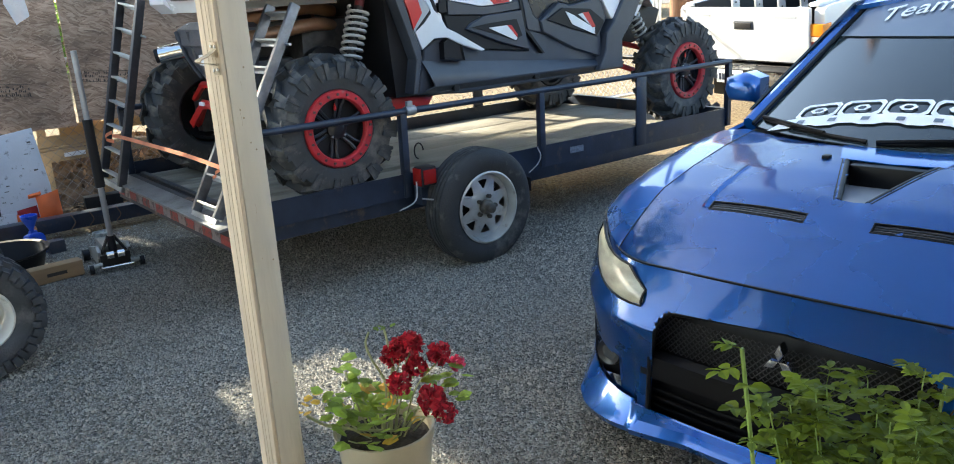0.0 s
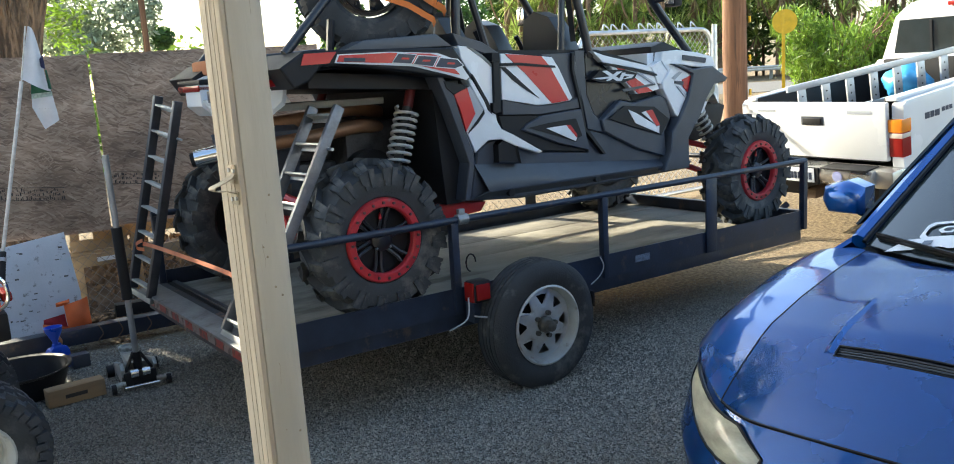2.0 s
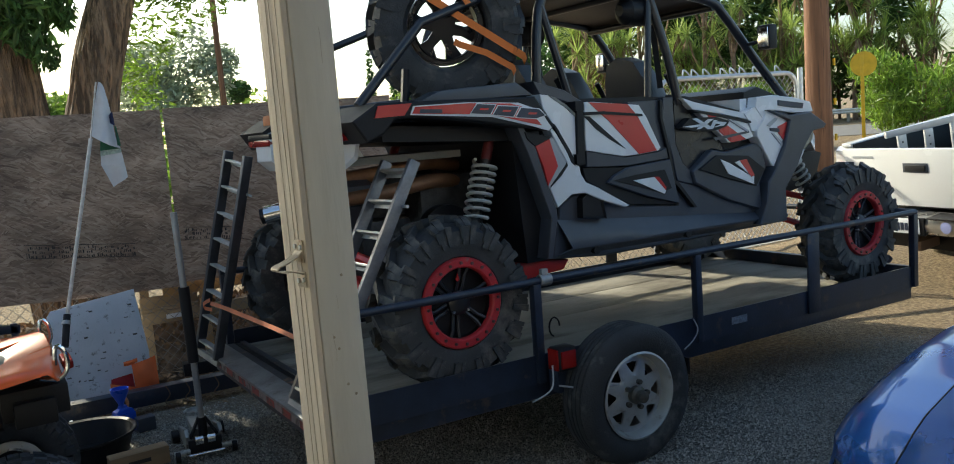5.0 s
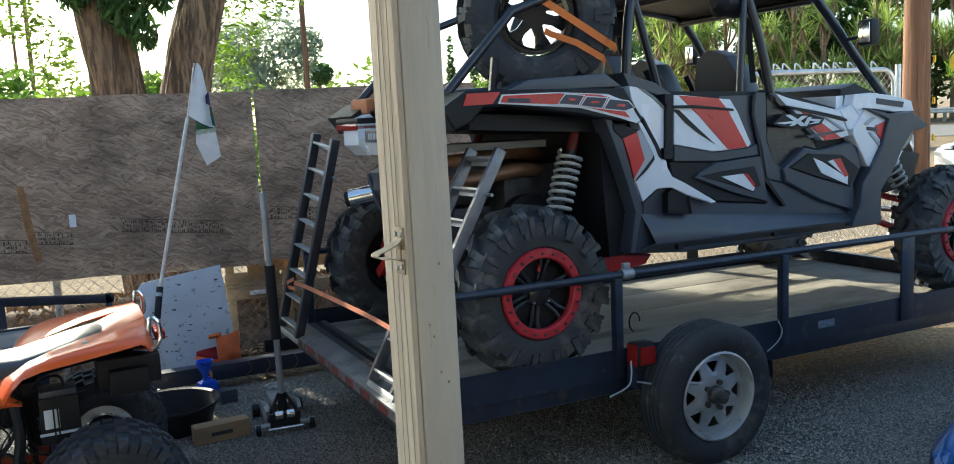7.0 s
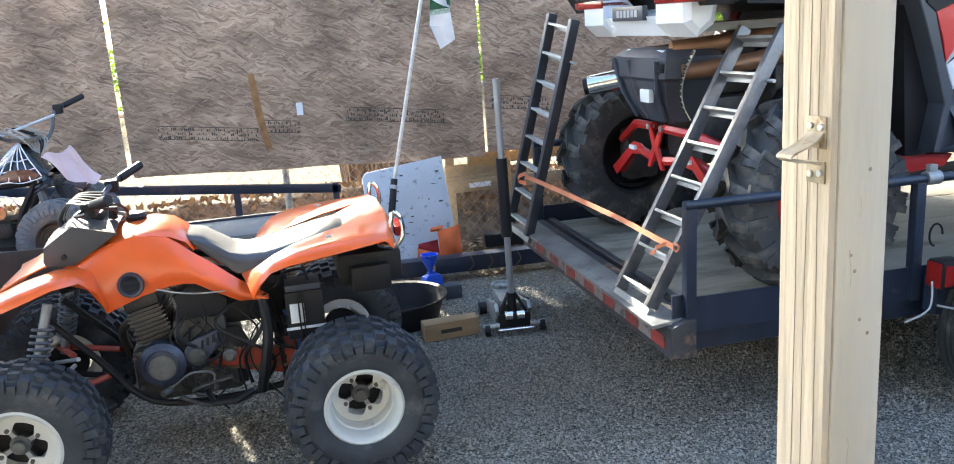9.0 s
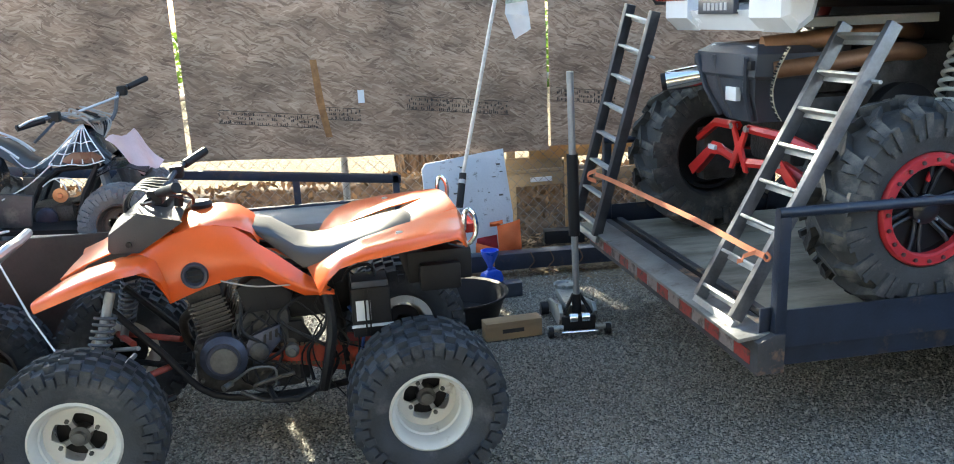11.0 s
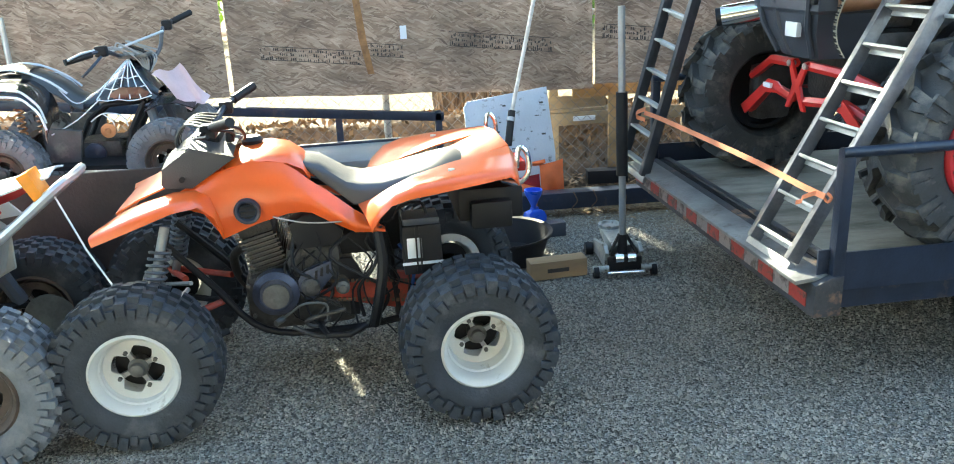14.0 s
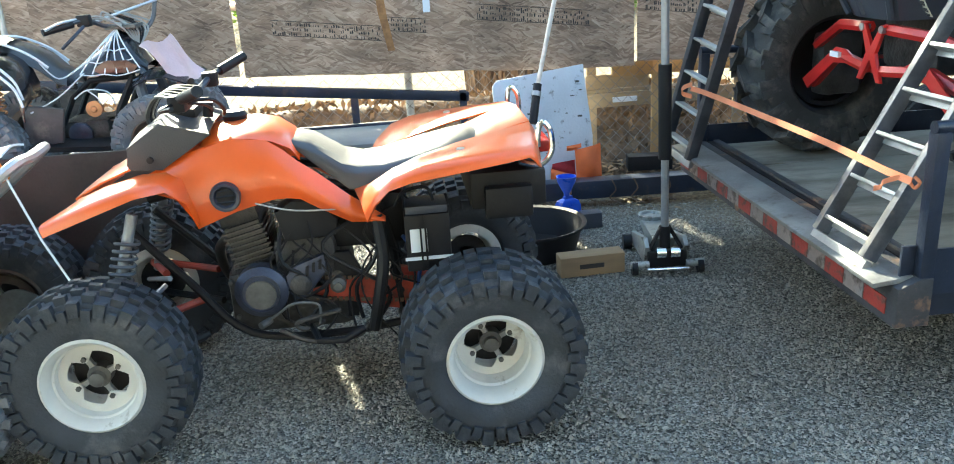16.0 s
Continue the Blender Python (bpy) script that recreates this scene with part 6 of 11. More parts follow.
M["spring"] = surf("pale_spring_paint", (0.55, 0.54, 0.50), 0.4, var=0.1, bump=0.05)
M["emblem"] = surf("grey_emblem", (0.14, 0.14, 0.15), 0.6, var=0.15)
M["cage_black"] = surf("black_cage_tube", (0.014, 0.016, 0.022), 0.32, var=0.15, bump=0.03, coat=0.2)
M["roof_brown"] = surf("dusty_dark_roof", (0.045, 0.036, 0.030), 0.6, var=0.25, scale=3, bump=0.1)
M["strap_orange"] = surf("orange_webbing", (0.75, 0.19, 0.03), 0.7, var=0.1, bump=0.2, bscale=250)
utv()

# ---- blue sedan, nose towards the porch ----
def lerp_table(t, x):
    for (a, u), (b, v) in zip(t, t[1:]):
        if x <= b:
            return u + (v - u) * max(0.0, (x - a) / (b - a))
    return t[-1][1]


CAR_Y = -2.70
HOOD_LINE = [(0.57, 0.60), (0.67, 0.66), (0.75, 0.715), (0.85, 0.768), (0.95, 0.815), (1.02, 0.840), (1.22, 0.878), (1.5, 0.915), (1.85, 0.94)]


def sweep(a):
    """How far the nose has swept back at a distance from the middle."""
    return 0.16 * a * a + 1.6 * max(0.0, a - 0.5) ** 2


def hood_z(x, w):
    a = abs(w)
    fade = min(1.0, max(0.0, (1.75 - x) / 1.05))
    z = lerp_table(HOOD_LINE, x - 0.6 * sweep(a) * fade) - 0.09 * w * w
    z -= 2.2 * max(0, a - 0.80) ** 2
    d = abs(a - 0.235) / 0.26
    if d < 1 and 0.9 < x < 1.6:                  # raised bulges over the vents
        z += 0.010 * (1 - d * d) * min(1, (x - 0.9) / 0.15, (1.6 - x) / 0.3)
    return z


def nose_x(w, z=0.5):
    return 0.57 + sweep(abs(w)) + (0.55 * (z - 0.48) if z > 0.48 else 0.10 * (0.48 - z) * (1 if abs(w) > 0.5 else 0.3))


def edge(w):
    x = nose_x(w, 0.66)
    return x, hood_z(x, w)


def hood_end(w):
    return min(1.78, 1.46 + 0.31 * (w / 0.7) ** 2)


def car():
    c = thing("sedan_car", pose(0.62, CAR_Y, 0, 0, 0, 8.0) @ pose(-0.62, -0.05, 0), "metallic blue four-door sports sedan with vented hood", "car")
    ws = [-0.90 + 1.80 * i / 140 for i in range(141)]
    hood_ws = [-0.66 + 1.32 * i / 66 for i in range(67)]
    xs = [i / 44 for i in range(45)]

    def top(w, s):
        x0, _ = edge(w)
        x1 = hood_end(w)
        x = x0 + (x1 - x0) * s
        return (x, w, hood_z(x, w))

    # hood with holes cut for the two louvres and the scoop
    bm = bmesh.new()
    lean = lambda w: 0.075 * (abs(w) - 0.1)      # the louvres sweep back towards the fenders
    def snapped(w, s):
        """Grid points close to an opening's edge are drawn onto it."""
        x, w, z = top(w, s)
        half = 0.055 + 0.31 * (x - 1.08)
        if 1.03 < x < 1.37 and abs(abs(w) - half) < 0.0105:
            w = math.copysign(half, w)
        for xe in (0.912, 0.944):
            if abs(x - xe - lean(w)) < 0.0125 and 0.06 < abs(w) < 0.44:
                x = xe + lean(w)
        return x, w, hood_z(x, w)

    vs = [[bm.verts.new(snapped(w, s)) for w in hood_ws] for s in xs]
    for i in range(len(xs) - 1):
        for j in range(len(hood_ws) - 1):
            m = (vs[i][j].co + vs[i + 1][j + 1].co) / 2
            scoop = 1.035 < m.x < 1.355 and abs(m.y) < 0.055 + 0.31 * (m.x - 1.08)
            vent = 0.912 < m.x - lean(m.y) < 0.944 and 0.10 < abs(m.y) < 0.415
            if not (scoop or vent):
                bm.faces.new((vs[i][j], vs[i][j + 1], vs[i + 1][j + 1], vs[i + 1][j]))
    bmesh.ops.solidify(bm, geom=list(bm.faces), thickness=0.012)
    hood = part("hood", bm, "car_blue", c, "glossy metallic blue hood", 50)
    for s in (-1, 1):
        at = lambda xe, w, dz: (xe + lean(w), s * w, hood_z(xe + lean(w), s * w) + dz)
        v = part("hood_vent", sheet(bmesh.new(), [[at(x, 0.09 + 0.335 * k / 6, -0.012) for k in range(7)] for x in (0.904, 0.928, 0.952)], 0.006), "car_black", hood, "black louvred hood vent")
        for k in range(4):
            part("louvre", T([at(0.9155 + 0.0085 * k, 0.095 + 0.325 * q / 5, -0.006) for q in range(6)], 0.0026, 5), "grey_plastic", v)
        for xe in (0.910, 0.946):
            part("vent_rim", T([at(xe, 0.095 + 0.325 * q / 6, -0.0015) for q in range(7)], 0.0032, 6), "car_black", v)
        for ye in (0.098, 0.418):
            part("vent_rim", T([at(xe, ye, -0.0015) for xe in (0.910, 0.928, 0.946)], 0.0032, 6), "car_black", v)
        part("vent_ridge", sheet(bmesh.new(), [[(x, s * (0.435 + d), hood_z(x, s * 0.435) + h) for d, h in ((-0.012, 0.001), (0.0, 0.016 * f), (0.014, 0.0))] for x, f in ((0.94, 0.2), (0.97, 0.9), (1.05, 0.9), (1.24, 0.2))], 0.002), "car_blue", hood)
    def sw(x, k):
        """Across the scoop from its right to its left edge."""
        hi = 0.055 + 0.31 * (x - 1.08) + 0.014
        lo = -hi
        return lo + (hi - lo) * k

    sc = part("hood_scoop", sheet(bmesh.new(), [[(x, sw(x, k / 8), hood_z(x, 0) - d) for k in range(9)] for x, d in ((1.028, 0.0), (1.10, 0.024), (1.24, 0.055), (1.39, 0.08))], 0.004), "scoop_grey", hood, "grey-lined hood scoop")
    part("scoop_hood", sheet(bmesh.new(), [[(x, sw(x, k / 8) * 1.06, hood_z(x, sw(x, k / 8)) + h) for k in range(9)] for x, h in ((1.345, 0.001), (1.36, 0.003), (1.42, 0.003), (1.50, 0.0005))], 0.004), "car_blue", sc)
    for k in (0, 1):
        part("scoop_side", sheet(bmesh.new(), [[(x, sw(x, k), hood_z(x, sw(x, k)) + 0.002), (x, sw(x, k), hood_z(x, 0) - d - 0.01)] for x, d in ((1.028, 0.0), (1.10, 0.024), (1.24, 0.055), (1.39, 0.08))], 0.004), "car_black", sc)
    for k in (0, 1):
        part("scoop_rim", sheet(bmesh.new(), [[(x, sw(x, k) + (2 * k - 1) * d, hood_z(x, sw(x, k) + (2 * k - 1) * d) + h) for d, h in ((-0.022, -0.006), (-0.018, 0.001), (-0.008, 0.002), (-0.004, -0.003))] for x in (1.035, 1.12, 1.18, 1.24, 1.30, 1.355)], 0.002), "car_black", sc, "thin black scoop edge", 60)
    part("scoop_mouth", B(1.30, 1.41, -0.115, 0.115, 0.80, 0.893, 0.004), "car_black", sc)
    part("washer_jet", B(1.33, 1.36, 0.195, 0.22, hood_z(1.345, 0.205) - 0.003, hood_z(1.345, 0.205) + 0.01, 0.004), "car_black", hood)

    # fenders beside the hood
    for s in (-1, 1):
        cols = [s * (0.664 + 0.236 * k / 8) for k in range(9)]
        rows = [[top(w, q) for w in cols] for q in xs]
        bm = sheet(bmesh.new(), rows)
        # the flank below, with the wheel arch
        for q0, q1 in zip(xs, xs[1:]):
            a, b = top(cols[-1], q0), top(cols[-1], q1)
            for lo, hi in ((0, 1), (1, 2)):
                def lvl(p, k):
                    arch = max(0.22, 0.36 + math.sqrt(max(0, 0.34 ** 2 - (p[0] - 1.42) ** 2))) if abs(p[0] - 1.42) < 0.34 else 0.22
                    z = [p[2], max(arch, 0.5), arch][k]
                    return bm.verts.new((p[0], p[1] + s * (0.02 if k == 1 else 0.012 if k == 2 else 0), min(z, p[2])))
                bm.faces.new((lvl(a, lo), lvl(b, lo), lvl(b, hi), lvl(a, hi)))
        bmesh.ops.remove_doubles(bm, verts=bm.verts, dist=0.0005)
        part("front_fender", bm, "car_blue", c, "metallic blue front fender", 50)
    part("hood_gap", T([(edge(w)[0] - 0.002, w, edge(w)[1] - 0.002) for w in hood_ws], 0.0045, 5), "car_black", c, "dark shut line")
    for s in (-1, 1):
        part("hood_gap", T([(top(s * 0.662, q)[0], s * 0.662, top(s * 0.662, q)[2] - 0.001) for q in xs], 0.003, 5), "car_black", c)

    # bumper skin with the grille mouth and lamp recess cut out
    lv = [i / 64 for i in range(65)]
    bm = bmesh.new()

    def fascia(w, q, out=0.0):
        x1, z1 = edge(w)
        z = z1 - 0.004 + (0.155 - z1) * q
        bulge = 0.018 * math.sin(math.pi * min(1, q * 1.6))
        x = nose_x(w, z) - bulge
        n = Vector((-1, 0.9 * w, 0.1)).normalized()
        return (x + n.x * out, w + n.y * out, z + n.z * out)

    def mouth_top(a):
        return 0.568 - 0.06 * a if a < 0.335 else 0.49 + 0.058 * max(0.0, 1 - ((a - 0.335) / 0.072) ** 2) ** 0.5

    def fitted(w, q):
        """Grid points close to the mouth's edge are drawn onto it."""
        x, w, z = fascia(w, q)
        a, side_a = abs(w), 0.40 + 0.10 * (0.55 - z)
        gap = x - nose_x(w, z)
        if a < 0.402 and abs(z - mouth_top(a)) < 0.0046:
            z = mouth_top(a)
        elif z < 0.505 and abs(a - side_a) < 0.0068:
            w = math.copysign(side_a, w)
        return nose_x(w, z) + gap, w, z

    vs = [[bm.verts.new(fitted(w, q)) for w in ws] for q in lv]
    for i in range(len(lv) - 1):
        for j in range(len(ws) - 1):
            m = (vs[i][j].co + vs[i + 1][j + 1].co) / 2
            mouth = abs(m.y) < 0.40 + 0.10 * (0.55 - m.z) and 0.14 < m.z < (mouth_top(abs(m.y)) if abs(m.y) < 0.402 else 0.49)
            fog = 0.585 < abs(m.y) < 0.735 and 0.215 < m.z < 0.325
            if not (mouth or fog):
                bm.faces.new((vs[i][j], vs[i][j + 1], vs[i + 1][j + 1], vs[i + 1][j]))
    bmesh.ops.solidify(bm, geom=list(bm.faces), thickness=0.015)
    bumper = part("front_bumper", bm, "car_blue", c, "metallic blue bumper with wide black mouth", 50)
    g = part("grille", sheet(bmesh.new(), [[(nose_x(w, z) + 0.07, w, z) for w in [-0.5 + k * 0.1 for k in range(11)]] for z in (0.12, 0.3, 0.42, 0.55)], 0.01), "car_black", bumper, "black mesh grille")
    bm = bmesh.new()
    for k in range(-24, 25):
        for d in (-1, 1):
            p = [(nose_x(0.02 * k + d * 0.0 + q, 0.4 + 0.5 * 0) + 0.045, 0.02 * k + d * (q - 0.06), 0.40 + q) for q in (0.0, 0.06, 0.12)]
            tube(bm, [(min(nose_x(v[1], 0.45), 0.9) + 0.045, v[1], v[2]) for v in p], 0.0022, 3)
    tagged(part("grille_mesh", bm, "grille_wire", g, "fine diamond mesh", 0), kind="stuff")
    part("grille_bar", sheet(bmesh.new(), [[(nose_x(w, 0.35) + dx, w, z) for w in [-0.47 + k * 0.094 for k in range(11)]] for dx, z in ((0.03, 0.30), (0.0, 0.315), (0.0, 0.385), (0.03, 0.40))], 0.01), "car_black", g, "black cross bar")
    for w in (-0.34, 0.34):
        part("grille_slot", B(nose_x(w) - 0.003, nose_x(w) + 0.02, w - 0.035, w + 0.035, 0.32, 0.37, 0.006), "car_black", g)
    part("grille_frame", T([(nose_x(w, z) - 0.001, w, z) for w, z in [(-0.445, 0.16), (-0.43, 0.38), (-0.408, 0.49), (-0.396, 0.518), (-0.370, 0.538), (-0.2, 0.556), (0, 0.566), (0.2, 0.556), (0.370, 0.538), (0.396, 0.518), (0.408, 0.49), (0.43, 0.38), (0.445, 0.16)]], 0.009, 8), "car_black", bumper)
    for k in range(4):
        z = 0.17 + 0.03 * k
        part("lower_slat", T([(nose_x(w, z) + 0.03, w, z) for w in (-0.44, -0.22, 0, 0.22, 0.44)], 0.006, 5), "car_black", g)
    # three-lobed plain badge
    for a in (90, 210, 330):
        ca, sa = math.cos(radians(a)), math.sin(radians(a))
        d = [(0, 0), (0.022, 0.012), (0.05, 0), (0.022, -0.012)]
        pts = [(u * ca - v * sa, u * sa + v * ca) for u, v in d]
        part("badge_lobe", P([(p[0], p[1] + 0.50) for p in pts], "x", nose_x(0, 0.47) - 0.008, nose_x(0, 0.47) + 0.03, 0.002), "chrome", bumper, "chrome badge lobe")
    for s in (-1, 1):
        lamp_rows = []
        for k in range(9):
            w = s * (0.47 + 0.36 * k / 8)
            zt = edge(w)[1] - 0.012
            zb = 0.535 + 0.075 * (k / 8) ** 2.5
            lamp_rows.append([(nose_x(w, zz) - 0.012 - 0.012 * math.sin(math.pi * j / 6) - 0.010 * (k / 8), w + s * 0.006, zz) for j, zz in enumerate([zb + (zt - zb) * min(1.0, (0.45 + 0.55 * min(1, k / 2))) * j / 6 for j in range(7)])])
        hl = part("headlight", sheet(bmesh.new(), lamp_rows, 0.012), "lamp", c, "clouded clear headlight", 50)
        rim = [r[0] for r in lamp_rows] + [q for q in lamp_rows[-1][1:]] + [r[-1] for r in reversed(lamp_rows[:-1])] + [q for q in reversed(lamp_rows[0][1:-1])]
        part("headlight_seal", T(rim, 0.0045, 5, closed=True), "car_black", hl)
        fx = nose_x(0.735, 0.26)
        f = part("fog_recess", B(fx + 0.0, fx + 0.08, s * 0.66 - 0.085, s * 0.66 + 0.085, 0.20, 0.335), "car_black", bumper)
        part("fog_lamp", L([(0.02, -0.02), (0.045, -0.03), (0.05, -0.015), (0.05, 0.02)], "x", 22, (fx - 0.0, s * 0.685, 0.28)), "black_gloss", f, "round fog lamp")
        part("fog_lens", L([(0.002, -0.025), (0.038, -0.022), (0.038, 0.0)], "x", 22, (fx, s * 0.685, 0.28)), "fog_glass", f)
    # lip spoiler along the bottom
    lip = []
    for w in ws:
        xo = nose_x(w, 0.3) + 0.0 - 0.10 * min(1, max(0, abs(w) - 0.3) / 0.4) + 0.5 * max(0, abs(w) - 0.78)
        lip.append([(nose_x(w, 0.2) - 0.012, w, 0.205), (xo + 0.03, w, 0.15), (xo, w, 0.128), (xo + 0.01, w, 0.11), (nose_x(w, 0.2) + 0.08, w, 0.11)])
    part("lip_spoiler", sheet(bmesh.new(), lip, 0.006), "car_blue", c, "blue lip spoiler", 50)
    part("underbody", B(0.85, 4.9, -0.82, 0.82, 0.14, 0.5), "car_black", c)

    # cowl, windscreen, cabin
    part("cowl", sheet(bmesh.new(), [[(hood_end(w) + d, w, hood_z(hood_end(w), w) - 0.014 - e) for w in [-0.72 + 0.12 * k for k in range(13)]] for d, e in ((-0.03, 0.0), (0.02, 0.010), (0.10, 0.0))], 0.01), "car_black", c, "black cowl")

    def screen(w, q):
        x = 1.48 + 0.33 * (w / 0.7) ** 2 * (1 - 0.6 * q) + 1.16 * q
        return (x, w * (1 - 0.17 * q), 0.918 - 0.018 * (w / 0.7) ** 2 + 0.455 * q)

    scr = part("windscreen", sheet(bmesh.new(), [[screen(-0.70 + 0.1 * k, q / 8) for k in range(15)] for q in range(9)], 0.006), "windscreen", c, "dark reflective windscreen", 60)
    part("sun_strip", sheet(bmesh.new(), [[(p[0] - 0.004, p[1], p[2] + 0.005) for p in (screen(-0.68 + 0.1 * k * 0.97, q) for k in range(15))] for q in (0.66, 0.78, 0.9, 1.0)]), "strip_grey", scr, "grey tinted sun strip")
    for s in (-1, 1):
        part("pillar", T([screen(s * 0.73, q / 6) for q in range(7)], 0.03, 8), "car_blue", c, "blue windscreen pillar")
        part("screen_trim", T([(p[0] - 0.008, p[1], p[2] + 0.008) for p in (screen(s * 0.695, q / 6) for q in range(7))], 0.008, 6), "car_black", scr)
    part("roof", sheet(bmesh.new(), [[(x, w, z - 0.05 * (w / 0.6) ** 2) for w in [-0.62 + 0.124 * k for k in range(11)]] for x, z in ((2.63, 1.378), (2.9, 1.43), (3.4, 1.45), (3.9, 1.41), (4.2, 1.33))], 0.02), "car_blue", c, "blue roof", 60)
    for s in (-1, 1):
        rows = [[(x, s * 0.885, 0.22) if k == 0 else (x, s * 0.89, 0.55) if k == 1 else (x, s * 0.80, min(0.93, 0.875 + 0.08 * (x - 1.76))) for k in range(3)] for x in (1.76, 2.3, 2.9, 3.5, 4.2, 4.95)]
        part("door_side", sheet(bmesh.new(), rows, 0.02), "car_blue", c, "blue doors and flank", 50)
        part("side_window", sheet(bmesh.new(), [[(1.95, s * 0.79, 0.94), (2.6, s * 0.62, 1.34)], [(3.0, s * 0.79, 0.94), (3.0, s * 0.60, 1.38)], [(4.3, s * 0.78, 0.96), (3.9, s * 0.60, 1.36)]], 0.01), "windscreen", c, "dark side glass")
        for x in (1.42, 4.05):
            w = part("wheel", tyre_road(bmesh.new(), 0.32, 0.24, 0.235, (x, s * 0.765, 0.32)), "tyre", c, "low-profile road tyre")
            part("rim", L([(0.235, s * 0.76), (0.2, s * 0.84), (0.03, s * 0.83)], "y", 30, (x, 0, 0.32)), "rim_silver", w)
        m = part("mirror", loft(bmesh.new(), [[(2.12 + a, s * (0.90 + b), 1.0 + d) for b, d in ((-0.075, -0.055), (0.06, -0.05), (0.085, 0.0), (0.075, 0.055), (-0.01, 0.075), (-0.075, 0.05))] for a in (0.0, 0.09)]), "car_blue", c, "blue door mirror", 50)
        front = part("mirror_shell", loft(bmesh.new(), [[(2.12 - k, s * (0.90 + b * f), 1.0 + d * f) for b, d in ((-0.075, -0.055), (0.06, -0.05), (0.085, 0.0), (0.075, 0.055), (-0.01, 0.075), (-0.075, 0.05))] for k, f in ((0.0, 1.0), (0.03, 0.93), (0.055, 0.72), (0.065, 0.4))]), "car_blue", m, smooth=70)
        part("mirror_glass", B(2.208, 2.214, s * 0.91 - 0.06, s * 0.94 + 0.06, 0.94, 1.03, 0.003), "chrome", m)
        part("mirror_stalk", T([(2.14, s * 0.76, 0.925), (2.14, s * 0.85, 0.955)], 0.02, 8), "car_black", m)
    part("trunk_lid", sheet(bmesh.new(), [[(x, w, z - 0.06 * (w / 0.8) ** 2) for w in [-0.78 + 0.156 * k for k in range(11)]] for x, z in ((4.15, 1.31), (4.5, 1.06), (4.95, 1.03), (4.98, 0.5))], 0.02), "car_blue", c, "blue boot", 50)
    # wipers
    def off_glass(w, q, k):
        p = screen(w, q)
        return (p[0] - k * 0.4, p[1], p[2] + k)

    for w0, w1, q0, q1 in ((0.66, 0.14, 0.045, 0.018), (0.10, -0.46, 0.008, 0.075)):
        steps = [(w0 + (w1 - w0) * k / 6, q0 + (q1 - q0) * k / 6) for k in range(7)]
        wp = part("wiper", T([off_glass(*steps[0], 0.014), off_glass(*steps[2], 0.018), off_glass(*steps[4], 0.012)], 0.008, 6), "car_black", c, "black wiper arm")
        part("wiper_blade", T([off_glass(w, q, 0.006) for w, q in steps], 0.007, 5), "car_black", wp)

    # white lettering shapes on the glass, arched over the wipers
    def on_glass(w, q, k=0.006):
        return off_glass(w, q + 0.142 - 0.40 * w * w, k)

    def outline(w0, w1, q0, q1, tw, tq):
        """A closed white outline with clipped corners."""
        bm = bmesh.new()
        def loop(d, e):
            c, f = 0.016, 0.016
            return [(w0 - d, q0 + e + f), (w0 - d, q1 - e - f), (w0 - d - c, q1 - e), (w1 + d + c, q1 - e), (w1 + d, q1 - e - f), (w1 + d, q0 + e + f), (w1 + d + c, q0 + e), (w0 - d - c, q0 + e)]
        a = [bm.verts.new(on_glass(*p)) for p in loop(0, 0)]
        b = [bm.verts.new(on_glass(*p)) for p in loop(tw, tq)]
        for k in range(8):
            bm.faces.new((a[k], a[(k + 1) % 8], b[(k + 1) % 8], b[k]))
        return bm

    for i in range(6):
        wa = 0.50 - 0.168 * i
        part("glass_script", outline(wa, wa - 0.162, 0.030, 0.122, 0.013, 0.013), "sticker", scr, "white outlined script block")
        part("glass_script", outline(wa - 0.048, wa - 0.114, 0.060, 0.094, 0.008, 0.008), "sticker", scr, "white outlined script block")
    part("glass_script", sheet(bmesh.new(), [[on_glass(0.545 - 0.0275 * k + (0.04 if q < 0.02 and k == 0 else 0), q if q > 0.02 else -0.012 - (0.010 if k % 6 < 3 else 0.0)) for k in range(41)] for q in (0.0, 0.012 + 0.014, 0.036)]), "sticker", scr, "white banner under the script")
    for k in range(8):
        wa = 0.47 - 0.125 * k
        part("glass_script", sheet(bmesh.new(), [[on_glass(wa - d, q, 0.009) for d in (0.0, 0.03)] for q in (-0.002, 0.018)]), "strip_grey", scr, "small dark script bar")
    txt = words("glass_word", "Team", 0.15, Matrix.Identity(4), "sticker", scr, 0.001)
    for v in txt.data.vertices:
        p = on_glass(0.36 - v.co.x, 0.77 + v.co.y / 0.94, 0.012 + v.co.z)
        v.co = Vector(p)
    tagged(txt, "white word on the sun strip")


M["car_black"] = surf("satin_black_trim", (0.004, 0.004, 0.005), 0.4, var=0.2, bump=0.05, spec=0.2)
M["fog_glass"] = surf("dark_fog_glass", (0.05, 0.055, 0.06), 0.1, var=0.1, bump=0, coat=1)
M["grille_wire"] = surf("dark_grille_wire", (0.022, 0.022, 0.025), 0.45, metal=0.3)
M["scoop_grey"] = surf("grey_scoop_liner", (0.25, 0.27, 0.31), 0.35, var=0.1, bump=0.05)
M["strip_grey"] = surf("grey_sun_strip", (0.10, 0.125, 0.17), 0.2, var=0.05, bump=0)
car()

# ---- white pickup beyond the trailer ----
TRUCK = pose(5.56, 0.733, 0.0, 0.5, -6.5, -5.5)


